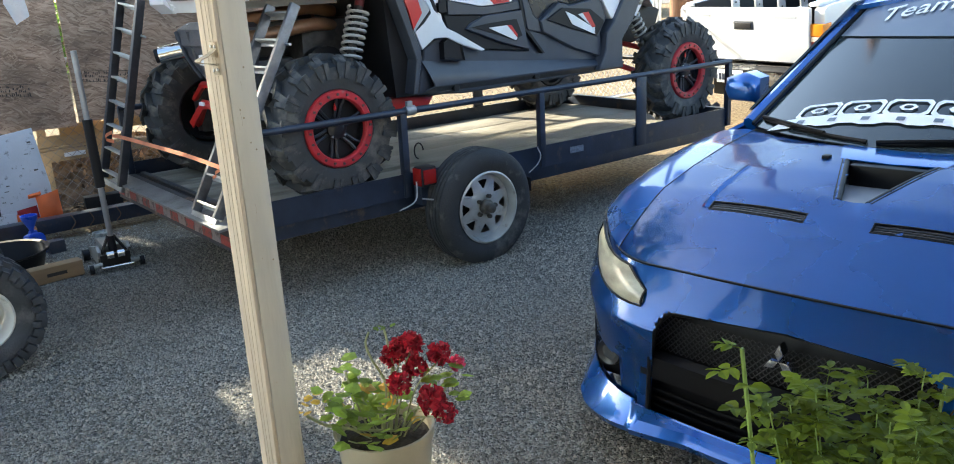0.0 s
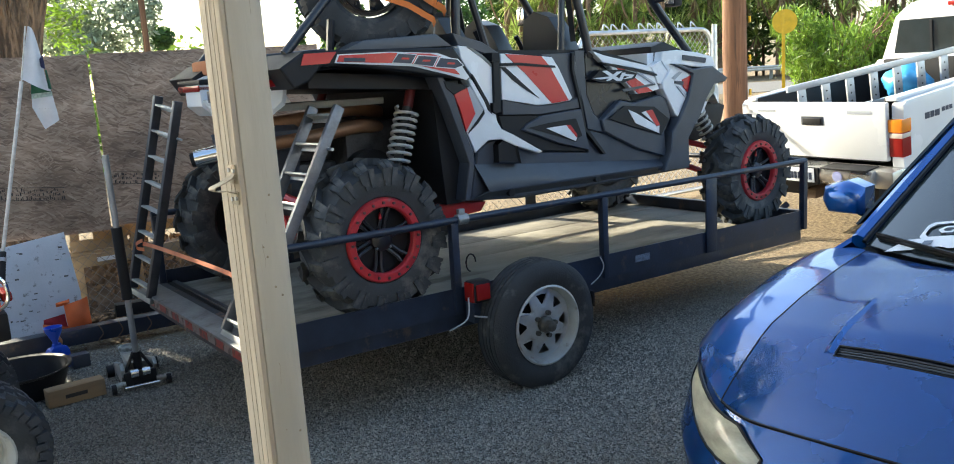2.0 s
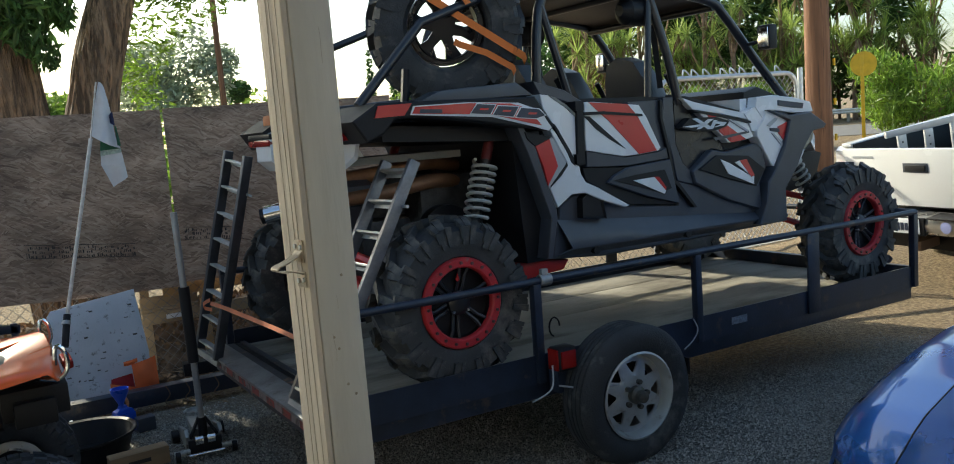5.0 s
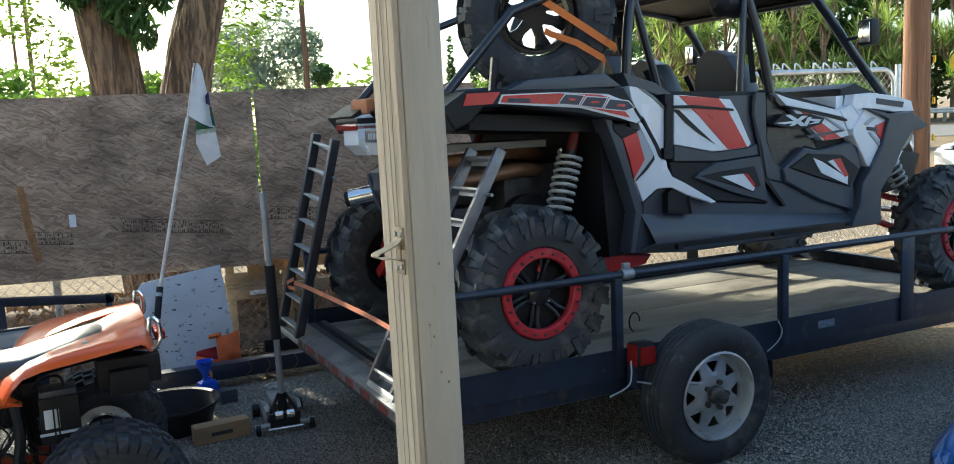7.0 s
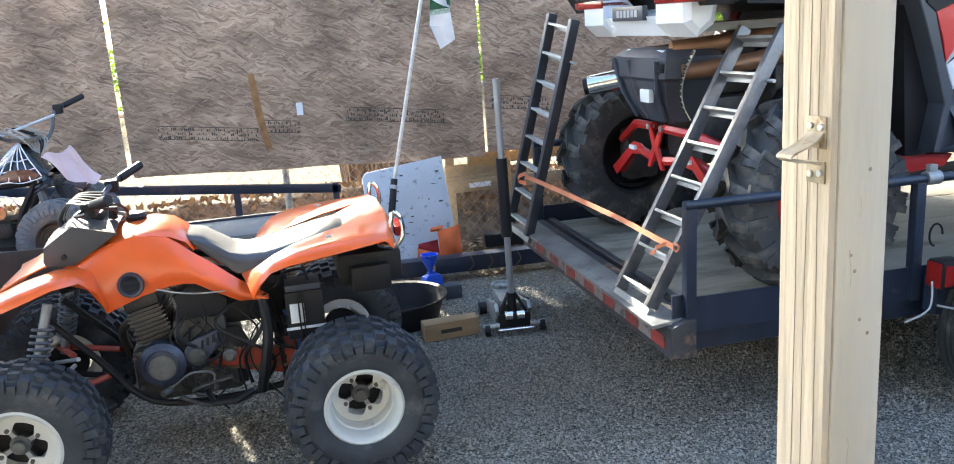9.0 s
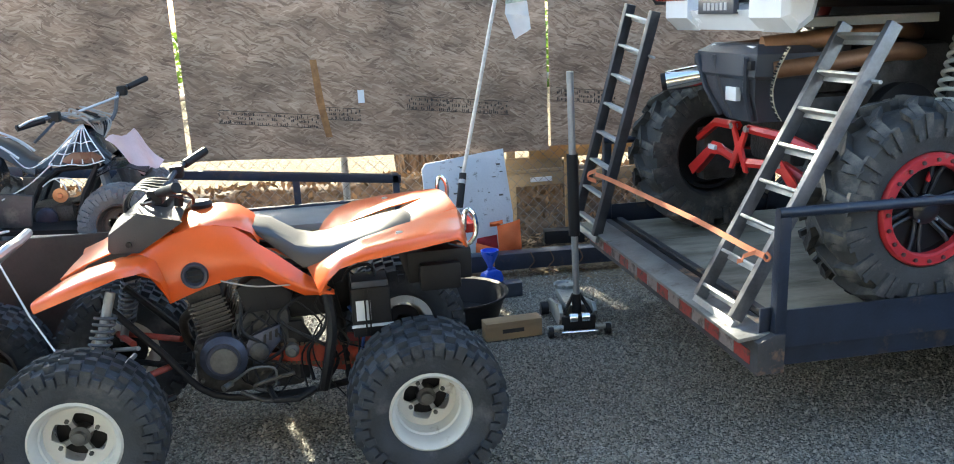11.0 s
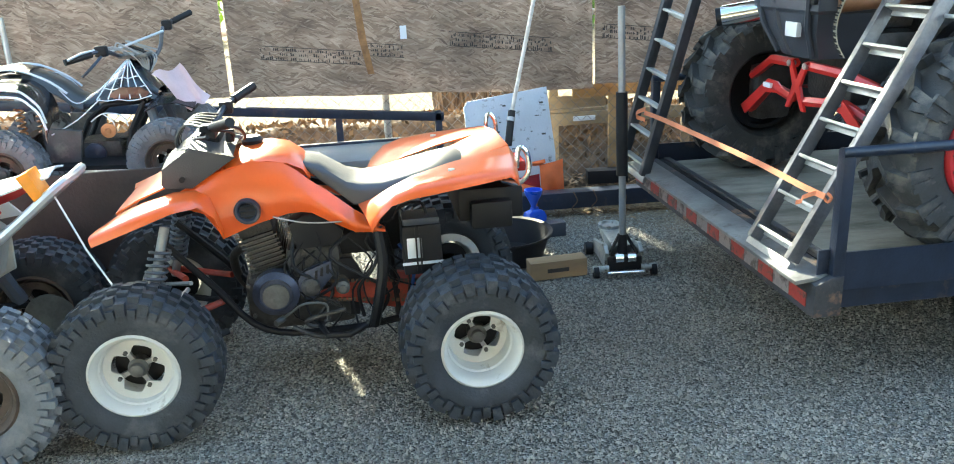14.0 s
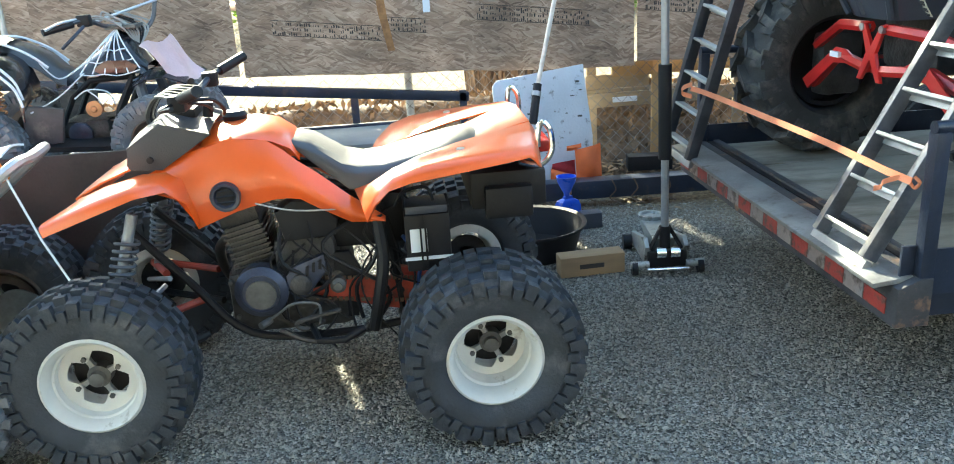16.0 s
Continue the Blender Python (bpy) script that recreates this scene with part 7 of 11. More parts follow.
def pickup():
    t = thing("pickup_truck", TRUCK, "white pickup truck with an aluminium ladder in its bed", "pickup truck")
    H = 0.80
    for s in (-1, 1):
        # bed side with wheel arch
        pts = [(0.02, 0.52), (0.0, 0.70), (0.02, 1.14), (0.06, 1.17), (1.92, 1.19), (1.92, 0.48)]
        arch = [(1.14 - 0.40 * math.cos(a), 0.36 + 0.42 * math.sin(a)) for a in [math.pi - 0.2 - k * (math.pi - 0.4) / 10 for k in range(11)]]
        bm = prism(bmesh.new(), pts[:1] + pts[1:] + arch, "y", s * 0.70, s * H, 0.006)
        side = part("bed_side", bm, "truck_white", t, "white bed side")
        part("bed_rail_cap", B(0.03, 1.9, s * 0.69 - 0.05, s * 0.69 + 0.05, 1.165, 1.20, 0.012), "truck_white", side)
        part("bed_liner_side", B(0.05, 1.88, s * 0.63 - 0.012, s * 0.63 + 0.012, 0.72, 1.19, 0.004), "black", t, "black bed liner")
        tl = part("tail_light", B(-0.012, 0.10, s * 0.745 - 0.058, s * 0.745 + 0.06, 0.735, 1.03, 0.012), "red_plastic", t, "red and amber tail light")
        part("amber_lens", B(-0.016, 0.102, s * 0.745 - 0.060, s * 0.745 + 0.062, 0.93, 1.032, 0.008), "amber", tl, "amber lens")
        part("clear_lens", B(-0.016, 0.10, s * 0.745 - 0.059, s * 0.745 + 0.061, 0.885, 0.925, 0.006), "lens_pale", tl)
        for x in (1.14, 4.1):
            w = part("wheel", tyre_road(bmesh.new(), 0.36, 0.25, 0.2, (x, s * 0.66, 0.36)), "tyre", t, "road tyre")
            part("rim", L([(0.2, s * 0.66), (0.17, s * 0.76), (0.03, s * 0.75)], "y", 24, (x, 0, 0.36)), "rim_silver", w)
        part("door_side", P([(1.96, 0.48), (1.94, 1.17), (2.0, 1.22), (3.4, 1.16), (3.75, 1.05), (4.9, 1.0), (4.95, 0.5)], "y", s * 0.6, s * 0.80, 0.01), "truck_white", t, "white cab flank")
        part("bumper_end", B(-0.16, 0.05, s * 0.72 - 0.09, s * 0.72 + 0.09, 0.51, 0.655, 0.02), "chrome_dull", t)
    gate_ = part("tailgate", B(-0.03, 0.02, -0.68, 0.68, 0.70, 1.165, 0.012), "truck_white", t, "white tailgate")
    part("gate_handle", B(-0.042, -0.028, -0.09, 0.09, 0.985, 1.035, 0.006), "black", gate_, "black tailgate handle")
    part("handle_recess", B(-0.034, -0.029, -0.11, 0.11, 0.975, 1.05, 0.002), "grey_plastic", gate_)
    part("gate_emblem", B(-0.033, -0.03, -0.56, -0.34, 1.075, 1.10), "decal_pale", gate_, "faint grey emblem bar")
    part("gate_emblem", B(-0.033, -0.03, 0.38, 0.58, 1.085, 1.105), "decal_pale", gate_)
    for k, (a, b) in enumerate(((0.10, 0.16), (0.17, 0.22), (0.23, 0.29), (0.32, 0.36), (0.37, 0.41), (0.42, 0.46))):
        part("side_decal", B(a + 0.18, b + 0.18, -H - 0.003, -H - 0.001, 0.98 + (0.02 if k > 2 else 0), 1.03 + (0.0 if k < 3 else 0.005)), "script_navy", t, "dark decal bar")
    bump = part("rear_bumper", P([(-0.20, 0.53), (-0.22, 0.60), (-0.20, 0.655), (0.0, 0.66), (0.0, 0.52)], "y", -0.66, 0.66, 0.012), "chrome_dull", t, "dull chrome step bumper")
    part("plate_recess", B(-0.225, -0.2, -0.18, 0.20, 0.52, 0.66, 0.004), "black", bump)
    lp = part("number_plate", B(-0.232, -0.226, -0.145, 0.16, 0.535, 0.655, 0.003), "sticker", bump, "white number plate with plain bars")
    for k in range(7):
        part("plate_bar", B(-0.235, -0.2325, -0.12 + 0.037 * k, -0.095 + 0.037 * k, 0.56, 0.62), "script_navy", lp)
    part("bumper_step", B(-0.225, -0.05, -0.62, -0.2, 0.655, 0.668, 0.004), "black", bump)
    part("round_sticker", L([(0.001, -0.226), (0.045, -0.224)], "x", 18, (0, -0.36, 0.60)), "sticker_blue", bump, "round blue sticker")
    part("bed_floor", B(0.02, 1.9, -0.62, 0.62, 0.68, 0.72), "black", t, "black bed floor")
    part("bed_front", B(1.86, 1.92, -0.64, 0.64, 0.70, 1.24, 0.01), "black", t)
    part("hitch", B(-0.12, 0.3, -0.06, 0.06, 0.36, 0.44, 0.01), "rust", t)
    part("underbody", B(0.1, 4.9, -0.5, 0.5, 0.32, 0.55), "black", t)
    # cab
    def ring(x, zt, half):
        return [(x, -0.78, 1.1), (x, -0.78, 1.2), (x + 0.0, -half, zt - 0.04), (x, -half + 0.07, zt), (x, half - 0.07, zt), (x, half, zt - 0.04), (x, 0.78, 1.2), (x, 0.78, 1.1)]
    cab = part("cab", loft(bmesh.new(), [ring(1.98, 1.24, 0.74), ring(2.12, 1.66, 0.66), ring(2.25, 1.74, 0.64), ring(3.1, 1.76, 0.64), ring(3.35, 1.68, 0.65), ring(3.85, 1.18, 0.76)]), "truck_white", t, "white extended cab", 35)
    part("rear_glass", P([(-0.60, 1.28), (0.60, 1.28), (0.53, 1.60), (-0.53, 1.60)], "x", 1.985, 2.10), "windscreen", cab, "dark rear window")
    for y in (-0.2, 0.2):
        part("glass_bar", B(1.97, 2.0, y - 0.012, y + 0.012, 1.28, 1.58), "black", cab)
    part("brake_lamp", B(2.12, 2.17, -0.12, 0.12, 1.69, 1.73, 0.006), "red_plastic", cab)
    part("hood", loft(bmesh.new(), [[(3.6, -0.76, 0.9), (3.6, -0.7, 1.12), (3.6, 0.7, 1.12), (3.6, 0.76, 0.9)], [(4.9, -0.74, 0.7), (4.9, -0.66, 0.98), (4.9, 0.66, 0.98), (4.9, 0.74, 0.7)]]), "truck_white", t, "white hood")
    for s in (-1, 1):
        part("side_glass", P([(2.3, 1.26), (3.5, 1.24), (3.2, 1.62), (2.35, 1.64)], "y", s * 0.675, s * 0.745), "windscreen", cab, "dark side glass")
    # ladder lying on its edge in the bed
    l = thing("extension_ladder", TRUCK @ pose(0.082, 0.322, 0.93, 0, -2.6, -19.5), "aluminium extension ladder lying on edge in the truck bed", "ladder")
    for z in (0.0, 0.30):
        part("rail", B(0, 2.1, -0.015, 0.015, z, z + 0.055, 0.004), "alu_bright", l)
    for k in range(9):
        x = 0.1 + 0.235 * k
        part("rung", B(x, x + 0.075, -0.012, 0.012, 0.055, 0.30, 0.004), "alu_bright", l)
        for z in (0.1, 0.17, 0.24):
            part("rung_hole", C((x + 0.037, -0.0135, z), (x + 0.037, -0.0118, z), 0.008, 8), "black", l)
    bag = bmesh.new()
    bmesh.ops.create_icosphere(bag, subdivisions=3, radius=0.2)
    for v in bag.verts:
        v.co *= 1 + 0.35 * noise.noise(v.co * 7)
        v.co.z = max(v.co.z * 0.9, -0.1)
    solo("blue_tarp_bag", bag, "blue_bag", TRUCK @ pose(1.42, 0.087, 1.08), "crumpled light blue plastic bag in the truck bed", "bag", smooth=80)
    solo("tool_tote", B(-0.2, 0.2, -0.15, 0.15, 0, 0.33, 0.02), "black", TRUCK @ pose(1.576, -0.209, 0.722), "dark tool tote in the truck bed", "tote")


M["amber"] = surf("amber_lens", (0.75, 0.23, 0.02), 0.2, var=0.1, bump=0.02)
M["lens_pale"] = surf("pale_lens", (0.6, 0.5, 0.42), 0.2, var=0.1, bump=0.02)
M["chrome_dull"] = surf("dull_chrome", (0.55, 0.54, 0.52), 0.28, metal=0.85, var=0.15, bump=0.03)
M["sticker_blue"] = surf("blue_sticker", (0.25, 0.28, 0.5), 0.4)
M["alu_bright"] = surf("bright_aluminium", (0.62, 0.63, 0.64), 0.4, metal=0.6, var=0.1, bump=0.05)
M["blue_bag"] = surf("light_blue_plastic_bag", (0.05, 0.30, 0.62), 0.35, var=0.2, bump=0.3, bscale=20)
pickup()

# ---- quads ----
def small_wheel(parent, name, c, R, W, rim_r, style, rim_mat, face, tyre_mat="tyre_quad", deep=0.05, lugs=26, label="knobbly quad tyre"):
    """A balloon tyre with a dished rim; face is the side (-1 or 1) that shows."""
    w = part(name, tyre_knobby(bmesh.new(), R, W, 0.014, c, rim_r), tyre_mat, parent, label)
    block_tread(w, R, W, lugs, 0.018, c, tyre_mat)
    y = c[1] + face * W * 0.42
    cx, cz = c[0], c[2]
    bm = lathe(bmesh.new(), [(rim_r + 0.002, y - face * W * 0.8), (rim_r + 0.004, y - face * 0.01), (rim_r + 0.012, y), (rim_r + 0.004, y + face * 0.006), (rim_r - 0.006, y - face * 0.004),
                             (rim_r - 0.014, y - face * 0.02), (rim_r - 0.017, y - face * deep * 0.5), (rim_r - 0.023, y - face * deep * 0.55), (rim_r - 0.026, y - face * deep), (rim_r - 0.03, y - face * (deep + 0.02)), (rim_r - 0.03, y - face * W * 0.8)], "y", 40, (cx, 0, cz), closed=True)
    f = lambda r, b: (cx + r * math.cos(b), cz + r * math.sin(b))
    # the pressed disc: four ears for the bolts, four windows between them
    turn = 0.45
    ro = rim_r - 0.024
    y0, y1 = y - face * (deep - 0.002), y - face * (deep + 0.006)
    rings = []
    for radius, yy in ((ro, y0), (None, y0), (None, y1), (ro, y1)):
        ring = []
        for k in range(64):
            b = 2 * math.pi * k / 64
            ear = max(0.0, math.cos(4 * (b - turn))) ** 0.7
            px, pz = f(radius or ro * (0.76 - 0.27 * ear), b)
            ring.append(bm.verts.new((px, yy, pz)))
        rings.append(ring)
    for p_, q_ in zip(rings, rings[1:]):
        for k in range(64):
            bm.faces.new((p_[k], p_[(k + 1) % 64], q_[(k + 1) % 64], q_[k]))
    bmesh.ops.recalc_face_normals(bm, faces=bm.faces)
    part("rim", bm, rim_mat, w, "chipped white steel rim" if rim_mat == "white_rim" else "", 35)
    hub = part("hub", L([(0.034, y - face * (deep + 0.05)), (0.034, y - face * (deep + 0.004)), (0.024, y - face * (deep - 0.004)), (0.022, y - face * (deep - 0.022)), (0.012, y - face * (deep - 0.026)), (0.001, y - face * (deep - 0.026))], "y", 20, (cx, 0, cz)), "hub_grey", w)
    for k in range(4):
        a = math.pi / 2 * k + turn
        pts = [f(0.024, a - 0.75), f(ro * 0.36, a - 0.18), f(ro * 0.64, a - 0.13), f(ro * 0.64, a + 0.13), f(ro * 0.36, a + 0.18), f(0.024, a + 0.75)]
        part("hub_arm", P(pts, "y", y - face * (deep + 0.022), y - face * (deep + 0.007)), "alu", hub, "cast alloy hub arm")
        p = f(ro * 0.60, a)
        part("lug_nut", C((p[0], y - face * (deep + 0.004), p[1]), (p[0], y - face * (deep - 0.010), p[1]), 0.008, 6), "hub_grey", hub)
    part("brake_disc", L([(rim_r * 0.6, y - face * (deep + 0.05)), (rim_r * 0.6, y - face * (deep + 0.045))], "y", 24, (cx, 0, cz)), "black", w)
    return w


def orange_quad():
    """Nose towards -x; built with x running rearwards from the front axle, y = 0 on its middle."""
    q = thing("orange_quad_bike", pose(-2.13, 0.63, 0, 0, 0, 0), "orange sport quad bike with white-rimmed knobbly tyres", "quad bike")
    F, R = 0.0, 1.175
    for s in (-1, 1):
        small_wheel(q, "front_wheel", (F + 0.018, s * 0.40, 0.278), 0.282, 0.19, 0.138, "block", "white_rim", s, deep=0.06, lugs=22)
        small_wheel(q, "rear_wheel", (R, s * 0.435, 0.268), 0.276, 0.27, 0.132, "block", "white_rim", s, deep=0.125, lugs=20)

    def skin(name, rows, label, mat="orange", thick=0.006):
        return part(name, sheet(bmesh.new(), [curve(r, 4) for r in rows], thick), mat, q, label, 60)

    # tank cover between the two side panels
    def sec(x, zt, half, zb):
        return [(x, -half, zb), (x, -half * 0.8, zt - 0.02), (x, -half * 0.4, zt - 0.003), (x, 0, zt), (x, half * 0.4, zt - 0.003), (x, half * 0.8, zt - 0.02), (x, half, zb)]
    skin("tank_cover", [sec(0.36, 0.915, 0.185, 0.885), sec(0.42, 0.930, 0.18, 0.897), sec(0.50, 0.934, 0.17, 0.898), sec(0.565, 0.922, 0.15, 0.880), sec(0.615, 0.888, 0.13, 0.850), sec(0.64, 0.85, 0.12, 0.81)], "glossy orange tank cover")
    side = ((0.12, 0.765, 0.785), (0.20, 0.762, 0.818), (0.269, 0.735, 0.85), (0.327, 0.640, 0.872), (0.385, 0.662, 0.893), (0.446, 0.684, 0.904), (0.553, 0.711, 0.890), (0.60, 0.712, 0.856), (0.636, 0.706, 0.822), (0.694, 0.669, 0.778), (0.783, 0.619, 0.70), (0.889, 0.612, 0.622))
    for s in (-1, 1):
        # one side panel from the nose to the seat, arched over the engine
        skin("side_shroud", [[(x, s * 0.205, lo), (x, s * 0.218, lo * 0.65 + hi * 0.35), (x, s * 0.205, lo * 0.3 + hi * 0.7), (x, s * 0.178, hi)] for x, lo, hi in side], "orange side panel")
        part("air_duct", L([(0.026, 0.0), (0.034, s * 0.012), (0.043, s * 0.014), (0.047, s * 0.004), (0.046, s * -0.01)], "y", 26, (0.418, s * 0.222, 0.737), closed=True), "duct_rim", q, "round black duct ring")
        part("duct_disc", L([(0.001, s * 0.002), (0.034, s * 0.002), (0.034, s * -0.01)], "y", 22, (0.418, s * 0.222, 0.737)), "black", q)
        for k in range(3):
            part("duct_vane", T([(0.388, s * 0.227, 0.72 + 0.017 * k), (0.448, s * 0.227, 0.722 + 0.019 * k)], 0.0035, 5), "grille_wire", q)
        # front fender: a long blade with a turned-down lip
        skin("front_fender", [[(-0.06, s * 0.25, 0.735), (-0.07, s * 0.31, 0.736), (-0.078, s * 0.36, 0.728), (-0.07, s * 0.37, 0.70)],
                              [(0.0, s * 0.235, 0.77), (0.0, s * 0.30, 0.768), (0.0, s * 0.36, 0.757), (0.01, s * 0.37, 0.727)],
                              [(0.08, s * 0.22, 0.80), (0.08, s * 0.29, 0.798), (0.08, s * 0.36, 0.786), (0.09, s * 0.37, 0.754)],
                              [(0.18, s * 0.205, 0.822), (0.18, s * 0.27, 0.824), (0.18, s * 0.34, 0.812), (0.19, s * 0.35, 0.785)],
                              [(0.25, s * 0.20, 0.822), (0.25, s * 0.25, 0.826), (0.255, s * 0.31, 0.813), (0.27, s * 0.32, 0.79)],
                              [(0.295, s * 0.195, 0.80), (0.295, s * 0.22, 0.795), (0.30, s * 0.26, 0.765), (0.31, s * 0.265, 0.735)],
                              [(0.325, s * 0.19, 0.74), (0.325, s * 0.20, 0.72), (0.327, s * 0.215, 0.68), (0.328, s * 0.215, 0.642)]], "orange front fender")
        # rear fender: flat top, crease and turned-down lip
        skin("rear_fender", [[(0.80, s * 0.165, 0.712), (0.82, s * 0.27, 0.698), (0.832, s * 0.345, 0.688), (0.838, s * 0.36, 0.662)],
                             [(0.85, s * 0.165, 0.728), (0.862, s * 0.28, 0.752), (0.872, s * 0.38, 0.753), (0.868, s * 0.40, 0.722)],
                             [(0.92, s * 0.165, 0.765), (0.925, s * 0.28, 0.796), (0.925, s * 0.39, 0.80), (0.91, s * 0.412, 0.764)],
                             [(1.0, s * 0.165, 0.80), (1.0, s * 0.28, 0.822), (0.995, s * 0.40, 0.822), (0.975, s * 0.42, 0.784)],
                             [(1.13, s * 0.165, 0.836), (1.12, s * 0.28, 0.842), (1.11, s * 0.40, 0.837), (1.08, s * 0.42, 0.797)],
                             [(1.26, s * 0.16, 0.862), (1.24, s * 0.28, 0.860), (1.22, s * 0.39, 0.845), (1.20, s * 0.412, 0.811)],
                             [(1.36, s * 0.15, 0.880), (1.345, s * 0.27, 0.872), (1.33, s * 0.385, 0.850), (1.32, s * 0.402, 0.826)],
                             [(1.375, s * 0.15, 0.855), (1.365, s * 0.27, 0.845), (1.345, s * 0.385, 0.83), (1.335, s * 0.40, 0.815)],
                             [(1.385, s * 0.15, 0.765), (1.378, s * 0.26, 0.77), (1.36, s * 0.36, 0.785), (1.345, s * 0.39, 0.80)]], "orange rear fender")
    skin("tail_cover", [[(1.18, y, 0.83) for y in (-0.16, -0.06, 0.06, 0.16)], [(1.28, y, 0.866) for y in (-0.16, -0.06, 0.06, 0.16)], [(1.36, y, 0.882) for y in (-0.15, -0.06, 0.06, 0.15)], [(1.385, y, 0.77) for y in (-0.15, -0.06, 0.06, 0.15)]], "orange tail panel")
    skin("nose_panel", [[(-0.005, y, 0.735 - 0.2 * y * y) for y in (-0.21, -0.1, 0.1, 0.21)], [(-0.02, y, 0.770 - 0.1 * y * y) for y in (-0.21, -0.1, 0.1, 0.21)], [(0.06, y, 0.812 - 0.1 * y * y) for y in (-0.21, -0.1, 0.1, 0.21)], [(0.15, y, 0.845 - 0.1 * y * y) for y in (-0.20, -0.1, 0.1, 0.20)]], "orange nose panel")
    for s in (-1, 1):
        part("fender_bolt", C((1.13, s * 0.30, 0.838), (1.13, s * 0.30, 0.848), 0.012, 12), "galv", q)
        # rear grab loop
        part("grab_loop", T(curve([(1.30, s * 0.33, 0.80), (1.36, s * 0.33, 0.785), (1.395, s * 0.33, 0.82), (1.395, s * 0.33, 0.88), (1.375, s * 0.33, 0.91), (1.36, s * 0.33, 0.895), (1.355, s * 0.33, 0.84)], 5), 0.009, 8), "chrome", q, "chrome grab loop")
        # suspension and frame
        for x0, x1, z0 in ((0.10, 0.0, 0.36), (0.28, 0.02, 0.36), (0.10, 0.0, 0.24), (0.28, 0.02, 0.24)):
            part("a_arm", T([(x0, s * 0.14, z0 + 0.02), (x1, s * 0.34, z0 - 0.0)], 0.013, 8), "rust_red" if z0 > 0.3 else "black", q)
        p0, p1 = Vector((0.03, s * 0.29, 0.35)), Vector((0.13, s * 0.20, 0.70))
        part("shock_body", T([p0, p1], 0.017, 10), "alu", q, "alloy front shock")
        ax = (p1 - p0).normalized()
        sx = ax.cross(Vector((0, 1, 0))).normalized()
        sy = ax.cross(sx)
        part("coil_spring", T([p0.lerp(p1, 0.25 + 0.55 * k / 90) + sx * 0.034 * math.cos(k * 0.62) + sy * 0.034 * math.sin(k * 0.62) for k in range(91)], 0.006, 6), "spring_dark", q, "dark coil spring")
        part("frame_tube", T(curve([(0.10, s * 0.13, 0.62), (0.25, s * 0.15, 0.45), (0.42, s * 0.16, 0.26), (0.7, s * 0.16, 0.23), (0.95, s * 0.15, 0.25)], 5), 0.0135, 8), "black", q, "black frame tube")
        part("frame_tube", T([(0.16, s * 0.11, 0.72), (0.45, s * 0.12, 0.78), (0.85, s * 0.12, 0.70), (1.30, s * 0.12, 0.76)], 0.016, 8), "black", q)
        part("frame_tube", T([(0.92, s * 0.13, 0.24), (0.90, s * 0.13, 0.5), (0.86, s * 0.12, 0.70)], 0.016, 8), "black", q)
        part("swing_arm", T([(0.88, s * 0.10, 0.33), (1.175, s * 0.12, 0.27)], 0.026, 6), "rust_red", q, "dull red swing arm")
        part("foot_peg", T([(0.62, s * 0.18, 0.27), (0.65, s * 0.29, 0.265), (0.73, s * 0.30, 0.265), (0.79, s * 0.26, 0.28)], 0.012, 8), "black", q, "black foot peg")
        part("steering_rod", T([(0.14, s * 0.03, 0.40), (-0.02, s * 0.32, 0.30)], 0.009, 6), "alu", q)
    # front dash panel, dark
    skin("front_cowl", [[(0.140, y, 0.845 + 0.02 * (1 - (y / 0.19) ** 2)) for y in (-0.19, -0.1, 0, 0.1, 0.19)], [(0.15, y, 0.90 + 0.02 * (1 - (y / 0.19) ** 2)) for y in (-0.19, -0.1, 0, 0.1, 0.19)], [(0.25, y, 0.968 + 0.02 * (1 - (y / 0.19) ** 2)) for y in (-0.19, -0.1, 0, 0.1, 0.19)], [(0.39, y, 0.925 + 0.02 * (1 - (y / 0.19) ** 2)) for y in (-0.18, -0.1, 0, 0.1, 0.18)]], "charcoal front cowl", "cowl_grey")
    for s in (-1, 1):
        part("cowl_side", P([(0.144, 0.835), (0.150, 0.901), (0.254, 0.968), (0.40, 0.926), (0.242, 0.828)], "y", s * 0.192, s * 0.200, 0.003), "cowl_grey", q, "charcoal cowl side")
        part("cowl_bolt", C((0.213, s * 0.198, 0.862), (0.213, s * 0.207, 0.862), 0.010, 10), "black", q)
    part("fuel_cap", L([(0.001, 0.928), (0.036, 0.928), (0.04, 0.944), (0.03, 0.958), (0.001, 0.960)], "z", 22, (0.44, 0, 0)), "black", q, "black fuel cap")
    # seat
    rows = []
    for x, z, w, zb in ((0.595, 0.882, 0.09, 0.850), (0.674, 0.858, 0.12, 0.785), (0.765, 0.794, 0.14, 0.710), (0.828, 0.778, 0.148, 0.710), (0.896, 0.782, 0.15, 0.716), (1.009, 0.806, 0.15, 0.748), (1.10, 0.826, 0.145, 0.776), (1.18, 0.842, 0.13, 0.808), (1.235, 0.828, 0.11, 0.806)):
        rows.append([(x + 0.02, -w - 0.012, zb), (x + 0.005, -w - 0.004, z * 0.6 + zb * 0.4), (x, -w * 0.9, z - 0.006), (x, -w * 0.45, z), (x, 0, z + 0.003), (x, w * 0.45, z), (x, w * 0.9, z - 0.006), (x + 0.005, w + 0.004, z * 0.6 + zb * 0.4), (x + 0.02, w + 0.012, zb)])
